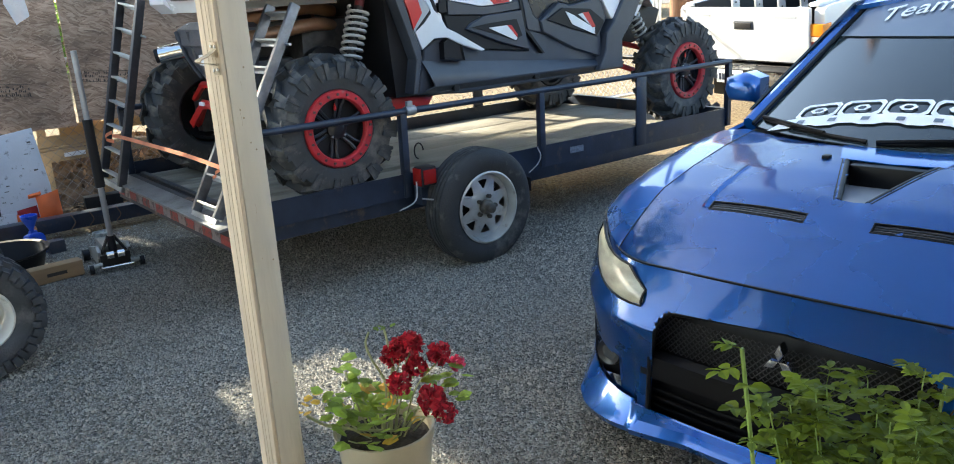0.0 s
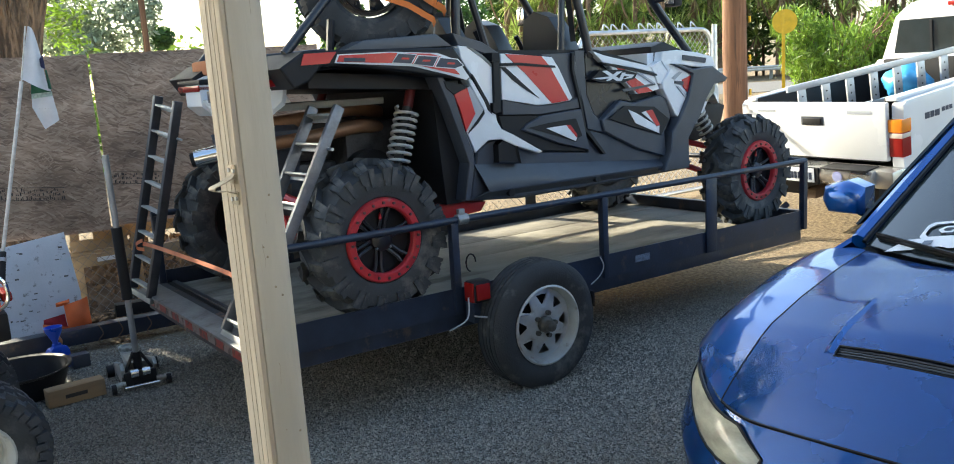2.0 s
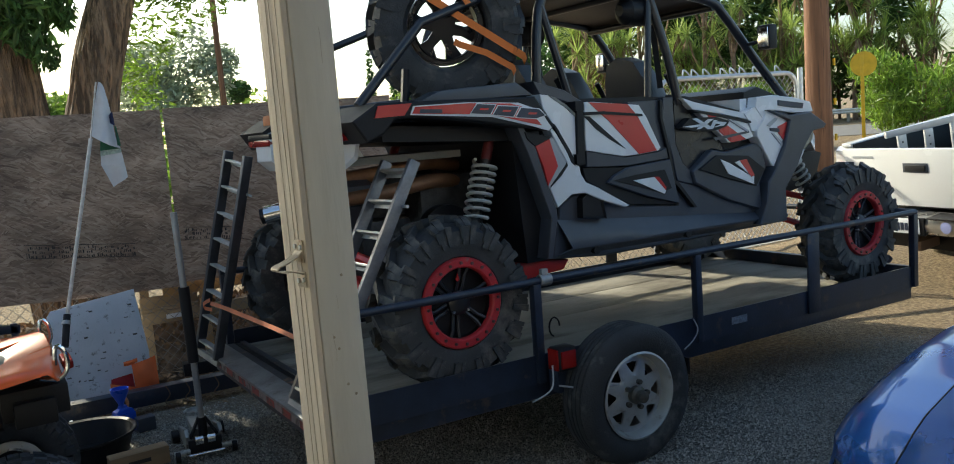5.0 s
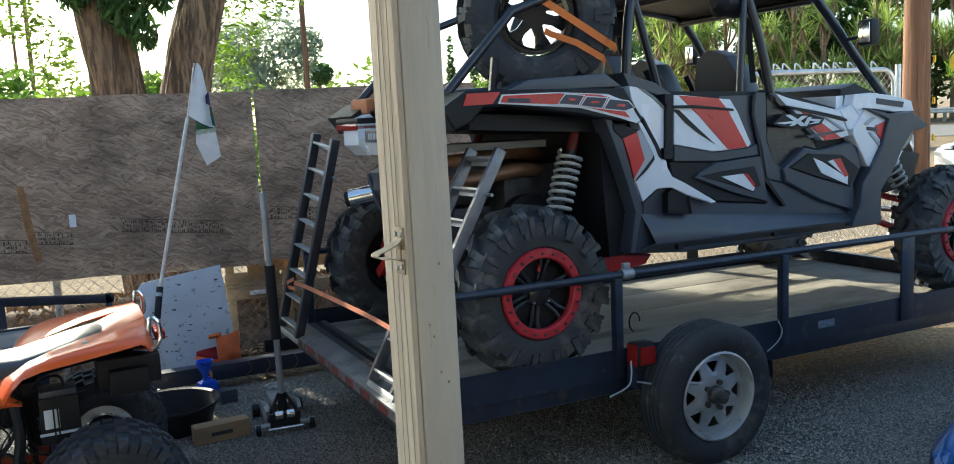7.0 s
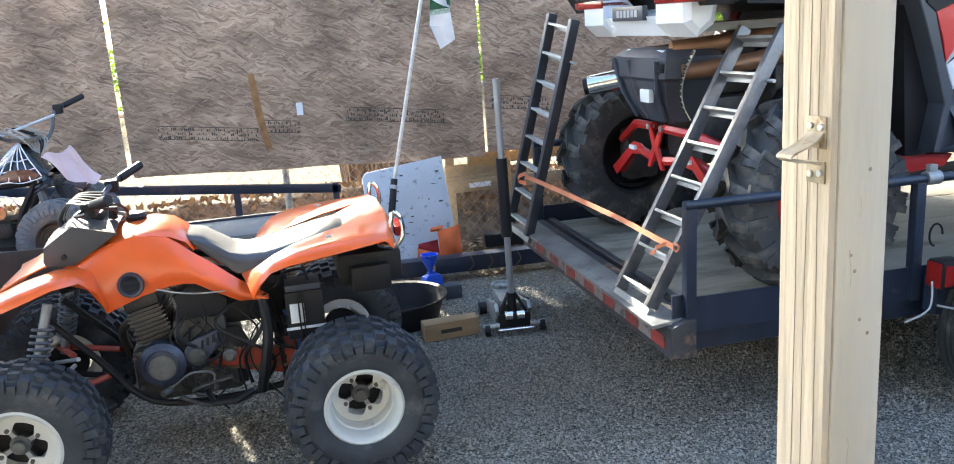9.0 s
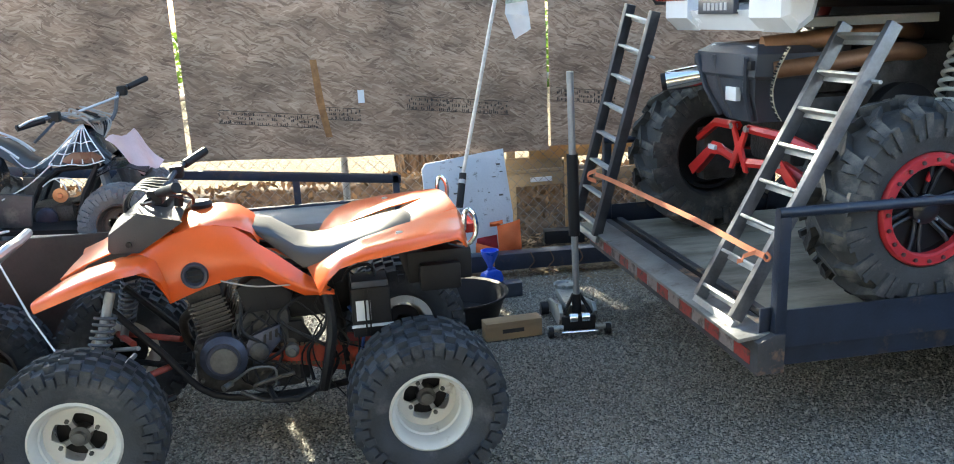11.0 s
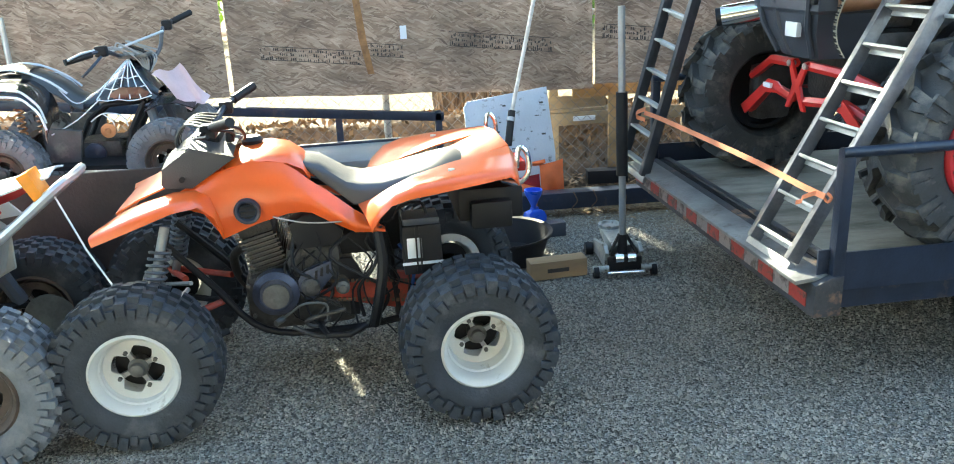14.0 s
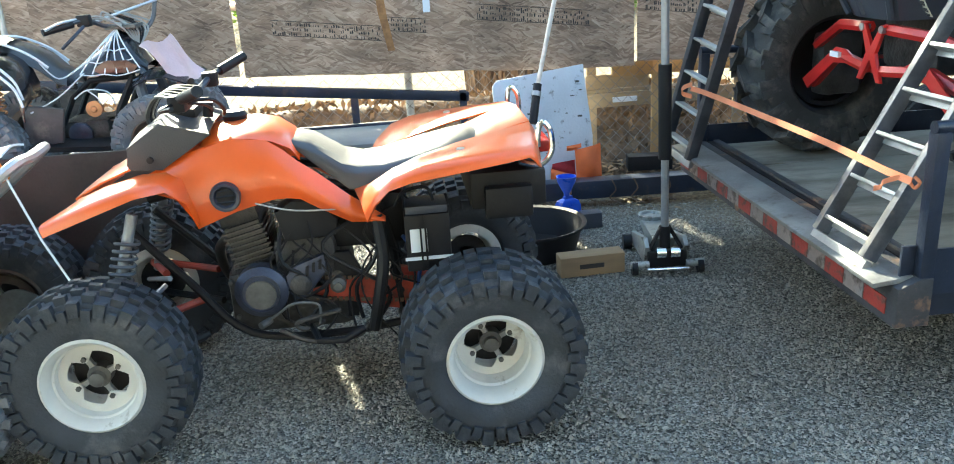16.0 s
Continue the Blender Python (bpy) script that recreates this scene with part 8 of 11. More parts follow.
    part("seat", sheet(bmesh.new(), rows, 0.01), "seat_black", q, "black vinyl seat", 45)
    # engine
    part("crankcase", B(0.36, 0.76, -0.14, 0.14, 0.24, 0.46, 0.04), "engine", q, "oily crankcase")
    part("clutch_cover", L([(0.085, -0.14), (0.085, -0.185), (0.062, -0.20), (0.058, -0.194), (0.01, -0.194)], "y", 28, (0.475, 0, 0.405)), "engine_blue", q, "round clutch cover")
    part("clutch_cap", L([(0.048, -0.19), (0.048, -0.202), (0.01, -0.202)], "y", 24, (0.475, 0, 0.40)), "alu_dark", q)
    # sprocket cover with its slotted arm, pivot bolt and chain
    sc = part("sprocket_cover", P([(0.556, 0.445), (0.575, 0.475), (0.64, 0.497), (0.685, 0.512), (0.685, 0.452), (0.640, 0.40), (0.61, 0.362), (0.575, 0.368), (0.555, 0.40)], "y", -0.178, -0.145, 0.008), "engine_blue", q, "dark slotted sprocket cover")
    part("cover_boss", L([(0.034, -0.17), (0.034, -0.19), (0.026, -0.196), (0.001, -0.196)], "y", 22, (0.601, 0, 0.418)), "engine", sc)
    for x, z in ((0.624, 0.466), (0.645, 0.476), (0.667, 0.484)):
        part("cover_slot", P([(x - 0.006, z - 0.02), (x + 0.004, z - 0.022), (x + 0.008, z + 0.014), (x - 0.002, z + 0.010)], "y", -0.1815, -0.1785), "black", sc)
    part("pivot_bolt", L([(0.026, -0.15), (0.026, -0.178), (0.014, -0.185), (0.014, -0.192), (0.001, -0.192)], "y", 14, (0.717, 0, 0.401)), "alu_dark", q, "greasy pivot bolt")
    part("swingarm", P([(0.63, 0.385), (0.78, 0.41), (0.97, 0.385), (1.12, 0.33), (1.12, 0.27), (0.965, 0.275), (0.84, 0.30), (0.63, 0.365)], "y", -0.142, -0.115, 0.005), "rust_red", q, "dull red swingarm")
    part("arm_hole", L([(0.013, -0.1425), (0.013, -0.1445), (0.001, -0.1445)], "y", 14, (0.914, 0, 0.352)), "black", q)
    bm = bmesh.new()
    for k in range(26):
        for z, t_ in ((0.425, -0.05), (0.352, -0.06)):
            x = 0.64 + 0.018 * k
            bm = box(bm, x, x + 0.012, -0.152, -0.146, z + t_ * (x - 0.64) * 2 - 0.006, z + t_ * (x - 0.64) * 2 + 0.006)
    tagged(part("drive_chain", bm, "rust", q, "rusty drive chain"), kind="stuff")
    part("gear_lever", T(curve([(0.479, -0.195, 0.305), (0.52, -0.205, 0.332), (0.56, -0.21, 0.36), (0.60, -0.21, 0.366), (0.652, -0.21, 0.352), (0.65, -0.21, 0.29)], 5), 0.005, 6), "alu_dark", q, "bent gear lever")
    part("lever_pad", C((0.465, -0.225, 0.305), (0.492, -0.19, 0.308), 0.012, 10), "alu_dark", q)
    part("air_duct_box", P([(0.543, 0.655), (0.60, 0.69), (0.67, 0.685), (0.74, 0.62), (0.725, 0.565), (0.565, 0.556)], "y", -0.165, -0.05, 0.015), "black", q, "black moulded air box")
    part("frame_gusset", P([(0.69, 0.27), (0.77, 0.27), (0.80, 0.42), (0.76, 0.50), (0.70, 0.50), (0.68, 0.42)], "y", -0.135, -0.11, 0.006), "black", q, "black frame gusset")
    part("engine_rear_case", B(0.52, 0.72, -0.14, 0.12, 0.36, 0.56, 0.03), "engine", q, "oily rear engine case")
    for x, z in ((0.375, 0.43), (0.385, 0.31), (0.535, 0.475), (0.545, 0.33), (0.69, 0.335)):
        part("case_bolt", C((x, -0.15, z), (x, -0.136, z), 0.008, 6), "alu_dark", q)
    tilt = pose(0.46, 0, 0.46, 0, -14, 0)
    for k in range(8):
        z = 0.012 + 0.017 * k
        part("cooling_fin", box(bmesh.new(), -0.07, 0.07, -0.10, 0.10, z, z + 0.006, 0.0, m=tilt), "engine_fin", q)
    part("cylinder", box(bmesh.new(), -0.06, 0.06, -0.09, 0.09, 0, 0.15, 0.01, m=tilt), "engine", q)
    part("rocker_cover", box(bmesh.new(), -0.065, 0.065, -0.09, 0.09, 0.148, 0.205, 0.015, m=tilt), "engine", q)
    part("header_pipe", T(curve([(0.37, 0.05, 0.53), (0.30, 0.12, 0.46), (0.32, 0.17, 0.33), (0.45, 0.19, 0.25), (0.7, 0.17, 0.25)], 6), 0.018, 10), "exhaust_dark", q, "dark header pipe")
    part("carburettor", B(0.60, 0.70, -0.07, 0.05, 0.52, 0.62, 0.015), "engine", q)
    part("air_box", B(0.70, 0.95, -0.11, 0.11, 0.50, 0.68, 0.03), "black", q, "black air box")
    part("kick_lever", T(curve([(0.66, -0.17, 0.28), (0.60, -0.20, 0.27), (0.58, -0.21, 0.30), (0.72, -0.21, 0.33)], 5), 0.008, 6), "engine", q)
    part("brake_pedal", T(curve([(0.52, -0.19, 0.27), (0.62, -0.22, 0.235), (0.76, -0.21, 0.235), (0.80, -0.2, 0.27)], 5), 0.009, 6), "engine", q, "worn foot lever")
    # loose wiring and hoses
    g = random.Random(11)
    for k in range(16):
        x0, z0 = g.uniform(0.55, 0.95), g.uniform(0.5, 0.68)
        pts = [(x0, -0.15, z0)]
        for j in range(3):
            pts.append((x0 + g.uniform(-0.12, 0.12), -0.15 - g.uniform(0, 0.05), z0 - 0.11 * (j + 1) + g.uniform(-0.03, 0.03)))
        part("cable", T(curve(pts, 5), g.choice((0.003, 0.004, 0.007)), 5), g.choice(("black", "black", "black", "black", "black", "wire_blue", "alu_dark")), q)
    part("cable", T(curve([(0.50, -0.21, 0.705), (0.62, -0.22, 0.675), (0.78, -0.21, 0.665)], 5), 0.003, 5), "rubber_pale", q)
    part("hose", T(curve([(0.86, -0.19, 0.63), (0.87, -0.21, 0.5), (0.85, -0.22, 0.38), (0.82, -0.2, 0.25)], 6), 0.020, 8), "black", q)
    # battery strapped at the rear
    bat = part("battery", B(0.945, 1.085, -0.26, -0.13, 0.455, 0.64, 0.008), "black", q, "black battery strapped under the fender")
    part("battery_top", B(0.95, 1.08, -0.255, -0.135, 0.64, 0.665, 0.004), "grey_plastic", bat)
    part("battery_label", B(0.96, 1.012, -0.2635, -0.2605, 0.52, 0.595), "sticker", bat, "pale label with plain bars")
    part("battery_strap", B(0.940, 1.09, -0.267, -0.2625, 0.495, 0.505), "sticker", bat, "white cable tie")
    for x in (0.99, 1.005):
        part("battery_cord", B(x, x + 0.006, -0.2695, -0.266, 0.46, 0.64), "black", bat)
    part("battery_lead", T(curve([(1.04, -0.2, 0.665), (1.02, -0.2, 0.71), (0.95, -0.2, 0.70), (0.92, -0.18, 0.65)], 5), 0.006, 6), "black", bat)
    part("mud_guard", B(1.20, 1.35, -0.25, -0.2, 0.60, 0.70, 0.012), "black", q, "dark plastic mud guard")
    part("mud_guard", B(1.16, 1.40, -0.2, 0.25, 0.62, 0.74, 0.012), "black", q)
    part("rear_axle", C((R, -0.32, 0.262), (R, 0.32, 0.262), 0.02), "engine", q)
    part("tail_lamp", B(1.40, 1.44, -0.08, 0.08, 0.76, 0.80, 0.01), "red_plastic", q)
    # bars
    part("steering_stem", T([(0.20, 0, 0.72), (0.29, 0, 0.99)], 0.016, 8), "black", q)
    bars = part("handlebar", T(curve([(0.40, -0.37, 1.07), (0.34, -0.26, 1.045), (0.30, -0.13, 1.0), (0.29, 0, 0.99), (0.30, 0.13, 1.0), (0.34, 0.26, 1.045), (0.40, 0.37, 1.07)], 5), 0.011, 8), "steel", q, "dark handlebar")
    for s in (-1, 1):
        part("grip", T([(0.355, s * 0.29, 1.05), (0.425, s * 0.40, 1.082)], 0.017, 10), "black", bars, "black rubber grip")
        part("lever", T(curve([(0.32, s * 0.26, 1.03), (0.30, s * 0.33, 1.025), (0.35, s * 0.40, 1.04)], 4), 0.007, 6), "black", bars)
        part("switch_box", B(0.305, 0.355, s * 0.245 - 0.025, s * 0.245 + 0.025, 1.005, 1.055, 0.01), "black", bars)
    part("bar_clamp", B(0.265, 0.32, -0.05, 0.05, 0.965, 1.01, 0.01), "alu_dark", bars)
    part("lamp_block", B(0.24, 0.34, -0.09, 0.09, 0.955, 0.99, 0.015), "black", q)
    part("reservoir", B(0.29, 0.35, -0.20, -0.14, 1.0, 1.04, 0.012), "alu_dark", q, "grimy fluid reservoir")
    part("key_switch", C((0.37, -0.06, 0.955), (0.375, -0.06, 1.0), 0.016, 12), "black", q)
    part("throttle_loop", T(curve([(0.33, -0.24, 1.03), (0.41, -0.2, 1.03), (0.43, -0.12, 0.99), (0.42, -0.06, 0.96)], 6), 0.006, 6), "black", q, "black throttle cable")
    part("throttle_loop", T(curve([(0.32, -0.22, 1.03), (0.38, -0.16, 1.01), (0.39, -0.08, 0.98), (0.36, -0.02, 0.96)], 6), 0.005, 6), "black", q, "black clutch cable")
    for k in range(6):
        y = -0.15 + 0.06 * k
        part("control_cable", T(curve([(0.31, y, 1.02), (0.23, y * 0.6, 1.03), (0.18, y * 0.3, 0.96), (0.21, y * 0.2, 0.9)], 5), 0.005, 5), g.choice(("black", "black", "alu_dark")), q)
    # whip with flag
    whip = thing("whip_flag", pose(-0.681, 0.965, 0.79), "tall pale whip pole with a limp white and green flag", "flag")
    part("socket", T([(0, 0, -0.02), (0.031, 0.052, 0.117)], 0.016, 10), "black", whip)
    part("socket_band", C((0.020, 0.033, 0.075), (0.024, 0.040, 0.09), 0.019, 10), "alu", whip)
    part("pole", T([(0.030, 0.050, 0.11), (0.243, 0.171, 0.90)], 0.0085, 8), "whip_white", whip, "pale twisted pole")
    # the cloth hangs in two folds: the upper one along the tip, the lower one behind it with the print
    upper = []
    edge_r = curve([(0.316, 0.0, 1.158), (0.331, 0.0, 1.132), (0.347, 0.0, 1.02), (0.355, 0.0, 0.90), (0.371, 0.0, 0.846)], 4)
    n = len(edge_r) - 1
    for i, q_ in enumerate(edge_r):
        u = i / n
        ax, az = 0.310 - 0.066 * u, 1.160 - 0.244 * u
        upper.append([(ax + (q_[0] - ax) * v, 0.185 - 0.014 * u + 0.016 * math.sin(v * 6 + 2 * u) * (0.3 + u), az + (q_[2] - az) * v - 0.012 * math.sin(math.pi * v) * u) for v in (0, 0.2, 0.4, 0.6, 0.8, 1)])
    part("flag_cloth", sheet(bmesh.new(), upper, 0.001), "flag_white", whip, "limp white flag cloth", 60)
    def fold(name, mat, label, left, right, dy):
        rows = []
        for i in range(7):
            u = i / 6
            a = [left[0][k] + (left[1][k] - left[0][k]) * u for k in (0, 1)]
            b = [right[0][k] + (right[1][k] - right[0][k]) * u for k in (0, 1)]
            rows.append([(a[0] + (b[0] - a[0]) * v, 0.205 + dy + 0.012 * math.sin(v * 5 + u), a[1] + (b[1] - a[1]) * v) for v in (0, 0.25, 0.5, 0.75, 1)])
        part(name, sheet(bmesh.new(), rows, 0.001), mat, whip, label, 60)
    fold("flag_print", "flag_green", "dark green print", [(0.29, 0.905), (0.283, 0.84)], [(0.365, 0.885), (0.373, 0.845)], 0)
    fold("flag_band", "flag_pale", "pale green lettered band", [(0.283, 0.84), (0.281, 0.815)], [(0.373, 0.845), (0.374, 0.825)], 0)
    fold("flag_tail", "flag_white", "hanging white tail", [(0.281, 0.815), (0.278, 0.772)], [(0.374, 0.825), (0.382, 0.76)], 0)
    fold("flag_tail", "flag_white", "", [(0.278, 0.772), (0.321, 0.664)], [(0.382, 0.76), (0.388, 0.705)], 0)
    fold("flag_print", "flag_navy", "navy print at the edge", [(0.333, 1.0), (0.336, 0.965)], [(0.349, 1.02), (0.352, 0.95)], -0.045)
    fold("flag_print", "flag_green", "", [(0.351, 0.95), (0.356, 0.86)], [(0.357, 0.95), (0.369, 0.855)], -0.04)
    part("pole_tip", T([(0.243, 0.171, 0.90), (0.30, 0.19, 1.16)], 0.004, 6), "whip_white", whip)


M["flag_white"] = surf("white_nylon", (0.66, 0.66, 0.67), 0.8, var=0.06, scale=20, bump=0.05)
M["flag_green"] = surf("green_print", (0.02, 0.10, 0.055), 0.8, var=0.25, scale=40)
M["flag_pale"] = surf("pale_print", (0.36, 0.44, 0.38), 0.8, var=0.3, scale=90)
M["flag_navy"] = surf("navy_print", (0.015, 0.02, 0.07), 0.8, var=0.2)
M["tyre_quad"] = surf("dusty_quad_tyre", (0.040, 0.046, 0.056), 0.68, var=0.3, scale=9, bump=0.25, bscale=110, col2=(0.10, 0.103, 0.11), patch=0.25, pscale=7)
M["tyre_dust"] = surf("pale_dusty_tyre", (0.17, 0.18, 0.195), 0.85, var=0.3, scale=9, bump=0.3, bscale=90, col2=(0.22, 0.22, 0.22), patch=0.3, pscale=8)
M["duct_rim"] = surf("blue_black_plastic_ring", (0.03, 0.035, 0.055), 0.35, var=0.1)
M["hub_grey"] = surf("grimy_hub", (0.12, 0.115, 0.108), 0.55, metal=0.3, var=0.3, scale=20)
M["rust_red"] = surf("dull_red_frame", (0.33, 0.045, 0.025), 0.6, var=0.3, scale=12, col2=(0.10, 0.05, 0.035), patch=0.3, pscale=14)
M["spring_dark"] = surf("dark_spring", (0.09, 0.10, 0.12), 0.45, var=0.2)
M["cowl_grey"] = surf("charcoal_cowl", (0.050, 0.048, 0.052), 0.5, var=0.15, bump=0.15, bscale=200)
M["engine_blue"] = surf("oily_blue_black_cover", (0.055, 0.065, 0.10), 0.4, metal=0.4, var=0.35, scale=14, bump=0.2)
M["engine_fin"] = surf("oily_cooling_fin", (0.10, 0.095, 0.09), 0.5, metal=0.5, var=0.3, scale=20)
M["alu_dark"] = surf("grimy_alloy", (0.13, 0.13, 0.125), 0.5, metal=0.5, var=0.25, scale=20)
M["exhaust_dark"] = surf("dark_header", (0.07, 0.055, 0.045), 0.55, metal=0.5, var=0.3)
M["wire_blue"] = surf("blue_wire", (0.03, 0.08, 0.3), 0.5)
M["rubber_pale"] = surf("pale_cable_sheath", (0.38, 0.37, 0.34), 0.6)
M["whip_white"] = surf("weathered_white_pole", (0.55, 0.53, 0.49), 0.5, var=0.2, scale=40, bump=0.1)
orange_quad()


def dark_quad():
    """Stands on the low black trailer, nose towards +x."""
    q = thing("black_quad_bike", pose(-2.93, 1.68, DECK) @ Matrix.Scale(0.8, 4), "black quad bike with white web graphics, standing on a low trailer", "quad bike")
    for x, y in ((0.11, 0.36), (0.98, 0.34)):
        for s in (-1, 1):
            small_wheel(q, "wheel", (x, s * y, 0.225), 0.228, 0.17, 0.115, "block", "rim_rust", s, "tyre_dust", 0.03, 20, "dusty small quad tyre")

    def skin(name, rows, label, mat):
        return part(name, sheet(bmesh.new(), [curve(r, 4) for r in rows], 0.006), mat, q, label, 60)
    for s in (-1, 1):
        skin("rear_fender", [[(x, s * 0.12, zi), (x, s * 0.26, zi - 0.004), (x, s * 0.37, zo), (x + 0.004, s * 0.385, zo - 0.03)] for x, zi, zo in ((-0.04, 0.690, 0.655), (0.06, 0.705, 0.672), (0.19, 0.700, 0.665), (0.267, 0.685, 0.651), (0.318, 0.648, 0.606), (0.353, 0.600, 0.556), (0.372, 0.53, 0.474), (0.362, 0.46, 0.40))], "glossy black rear fender with glare drawn along its edge", "web_black")
        # sun glare on the fender's edge, drawn as white tubes
        for dz, off in ((0.006, 0.372), (-0.028, 0.39)):
            part("fender_trim", T(curve([(x, s * off, z + dz) for x, z in ((-0.04, 0.655), (0.06, 0.672), (0.19, 0.665), (0.267, 0.651), (0.318, 0.606), (0.353, 0.556), (0.372, 0.474))], 5), 0.007, 6), "sticker", q, "white line for the glare on the fender edge")
        part("side_panel", P([(0.311, 0.435), (0.412, 0.426), (0.518, 0.408), (0.484, 0.237), (0.40, 0.235), (0.311, 0.245)], "y", s * 0.25, s * 0.285, 0.006), "scuffed_grey", q, "scuffed grey side panel")
        part("foot_well", P([(0.31, 0.215), (0.76, 0.19), (0.76, 0.215), (0.31, 0.24)], "y", s * 0.12, s * 0.36), "black", q)
        skin("front_fender", [[(x, s * 0.10, z), (x, s * 0.19, z - 0.012), (x, s * 0.27, z - 0.04)] for x, z in ((0.86, 0.53), (0.94, 0.565), (1.04, 0.57), (1.14, 0.53))], "black front fender", "web_black")
        part("frame_tube", T([(0.69, s * 0.13, 0.17), (0.75, s * 0.13, 0.365), (0.845, s * 0.12, 0.53)], 0.022, 8), "black", q)
        part("frame_tube", T([(0.40, s * 0.12, 0.22), (0.52, s * 0.12, 0.44), (0.62, s * 0.12, 0.52), (0.85, s * 0.12, 0.53)], 0.015, 8), "black", q)
        part("shock", T([(0.94, s * 0.26, 0.24), (0.88, s * 0.18, 0.52)], 0.028, 8), "spring_dark", q)
        part("rear_shock", T([(0.17 + 0.022 * math.cos(0.7 * k), s * 0.16 + 0.022 * math.sin(0.7 * k), 0.33 + 0.0035 * k) for k in range(60)], 0.006, 5), "copper", q, "copper-coloured coil spring")
    body = skin("tank_cover", [[(x, -w, zb), (x, -w * 0.75, (zt + zb) / 2 + 0.02), (x, 0, zt), (x, w * 0.75, (zt + zb) / 2 + 0.02), (x, w, zb)] for x, zt, zb, w in ((0.50, 0.560, 0.50, 0.12), (0.594, 0.612, 0.545, 0.14), (0.709, 0.705, 0.560, 0.165), (0.769, 0.762, 0.555, 0.17), (0.83, 0.735, 0.550, 0.17), (0.877, 0.672, 0.550, 0.165), (0.925, 0.590, 0.53, 0.15))], "black tank cover with white web lines", "web_black")
    part("tank_flash", P([(0.66, 0.578), (0.73, 0.622), (0.84, 0.618), (0.89, 0.585), (0.86, 0.556), (0.70, 0.556)], "y", -0.178, -0.170, 0.002), "web_brown", body, "brown flash under the web")
    ends = ((0.60, 0.562), (0.66, 0.560), (0.72, 0.556), (0.78, 0.553), (0.84, 0.552), (0.90, 0.575))
    for x, z in ends:
        part("web_line", T(curve([(0.772, -0.03, 0.768), (0.772 + (x - 0.772) * 0.45, -0.135, 0.768 + (z - 0.768) * 0.42), (x, -0.184, z)], 5), 0.0038, 5), "sticker", body, "white web line")
    for f in (0.45, 0.72, 1.0):
        part("web_line", T(curve([(0.772 + (x - 0.772) * f, -0.05 - 0.138 * f ** 0.6, 0.768 + (z - 0.768) * f - (0.008 if i % 2 else 0.0)) for i, (x, z) in enumerate(ends)], 3), 0.0034, 5), "sticker", body)
    for pts in ([(0.36, -0.29, 0.40), (0.487, -0.22, 0.462), (0.62, -0.185, 0.568)], [(0.40, -0.15, 0.63), (0.48, -0.15, 0.545), (0.60, -0.16, 0.60), (0.72, -0.14, 0.70), (0.775, -0.05, 0.757)], [(0.547, -0.18, 0.44), (0.60, -0.18, 0.475), (0.652, -0.18, 0.482), (0.72, -0.18, 0.462), (0.745, -0.18, 0.40)], [(0.62, -0.18, 0.478), (0.66, -0.18, 0.44), (0.67, -0.18, 0.41)]):
        part("web_line", T(curve(pts, 5), 0.0042, 5), "sticker", body)
    rows = []
    for x, z, w in ((0.20, 0.752, 0.10), (0.297, 0.716, 0.13), (0.396, 0.655, 0.135), (0.46, 0.592, 0.13), (0.53, 0.562, 0.11)):
        rows.append([(x, -w, z - 0.07), (x, -w * 0.8, z - 0.01), (x, 0, z), (x, w * 0.8, z - 0.01), (x, w, z - 0.07)])
    part("seat", sheet(bmesh.new(), rows, 0.02), "seat_black", q, "black vinyl seat", 60)
    tc = part("tail_cover", sheet(bmesh.new(), [[(x, y, z - 0.9 * y * y) for y in (-0.15, -0.08, 0, 0.08, 0.15)] for x, z in ((-0.09, 0.70), (-0.02, 0.742), (0.06, 0.765), (0.16, 0.770), (0.25, 0.748))], 0.01), "web_black", q, "glossy black tail cover", 60)
    for s in (-1, 1):
        part("tail_trim", T(curve([(x, s * 0.152, z - 0.016) for x, z in ((-0.09, 0.70), (-0.02, 0.742), (0.06, 0.765), (0.16, 0.770), (0.25, 0.748), (0.36, 0.69), (0.44, 0.62))], 4), 0.007, 6), "sticker", tc, "white edge line")
    part("crankcase", B(0.43, 0.68, -0.13, 0.12, 0.17, 0.32, 0.04), "engine", q, "small engine")
    part("side_cover", L([(0.06, -0.13), (0.06, -0.15), (0.04, -0.16), (0.001, -0.16)], "y", 22, (0.53, 0, 0.25)), "engine_blue", q, "round engine cover")
    part("starter_wheel", L([(0.040, -0.12), (0.042, -0.15), (0.018, -0.152), (0.012, -0.16), (0.001, -0.16)], "y", 20, (0.623, 0, 0.377)), "copper", q, "copper pulley")
    for k in range(6):
        part("cooling_fin", B(0.66, 0.75, -0.09, 0.09, 0.21 + 0.022 * k, 0.218 + 0.022 * k), "engine_fin", q)
    part("head_lamp", B(1.06, 1.10, -0.10, 0.10, 0.44, 0.56, 0.015), "black", q)
    part("stem", T([(0.86, 0, 0.56), (0.81, 0.02, 0.77)], 0.016, 8), "black", q)
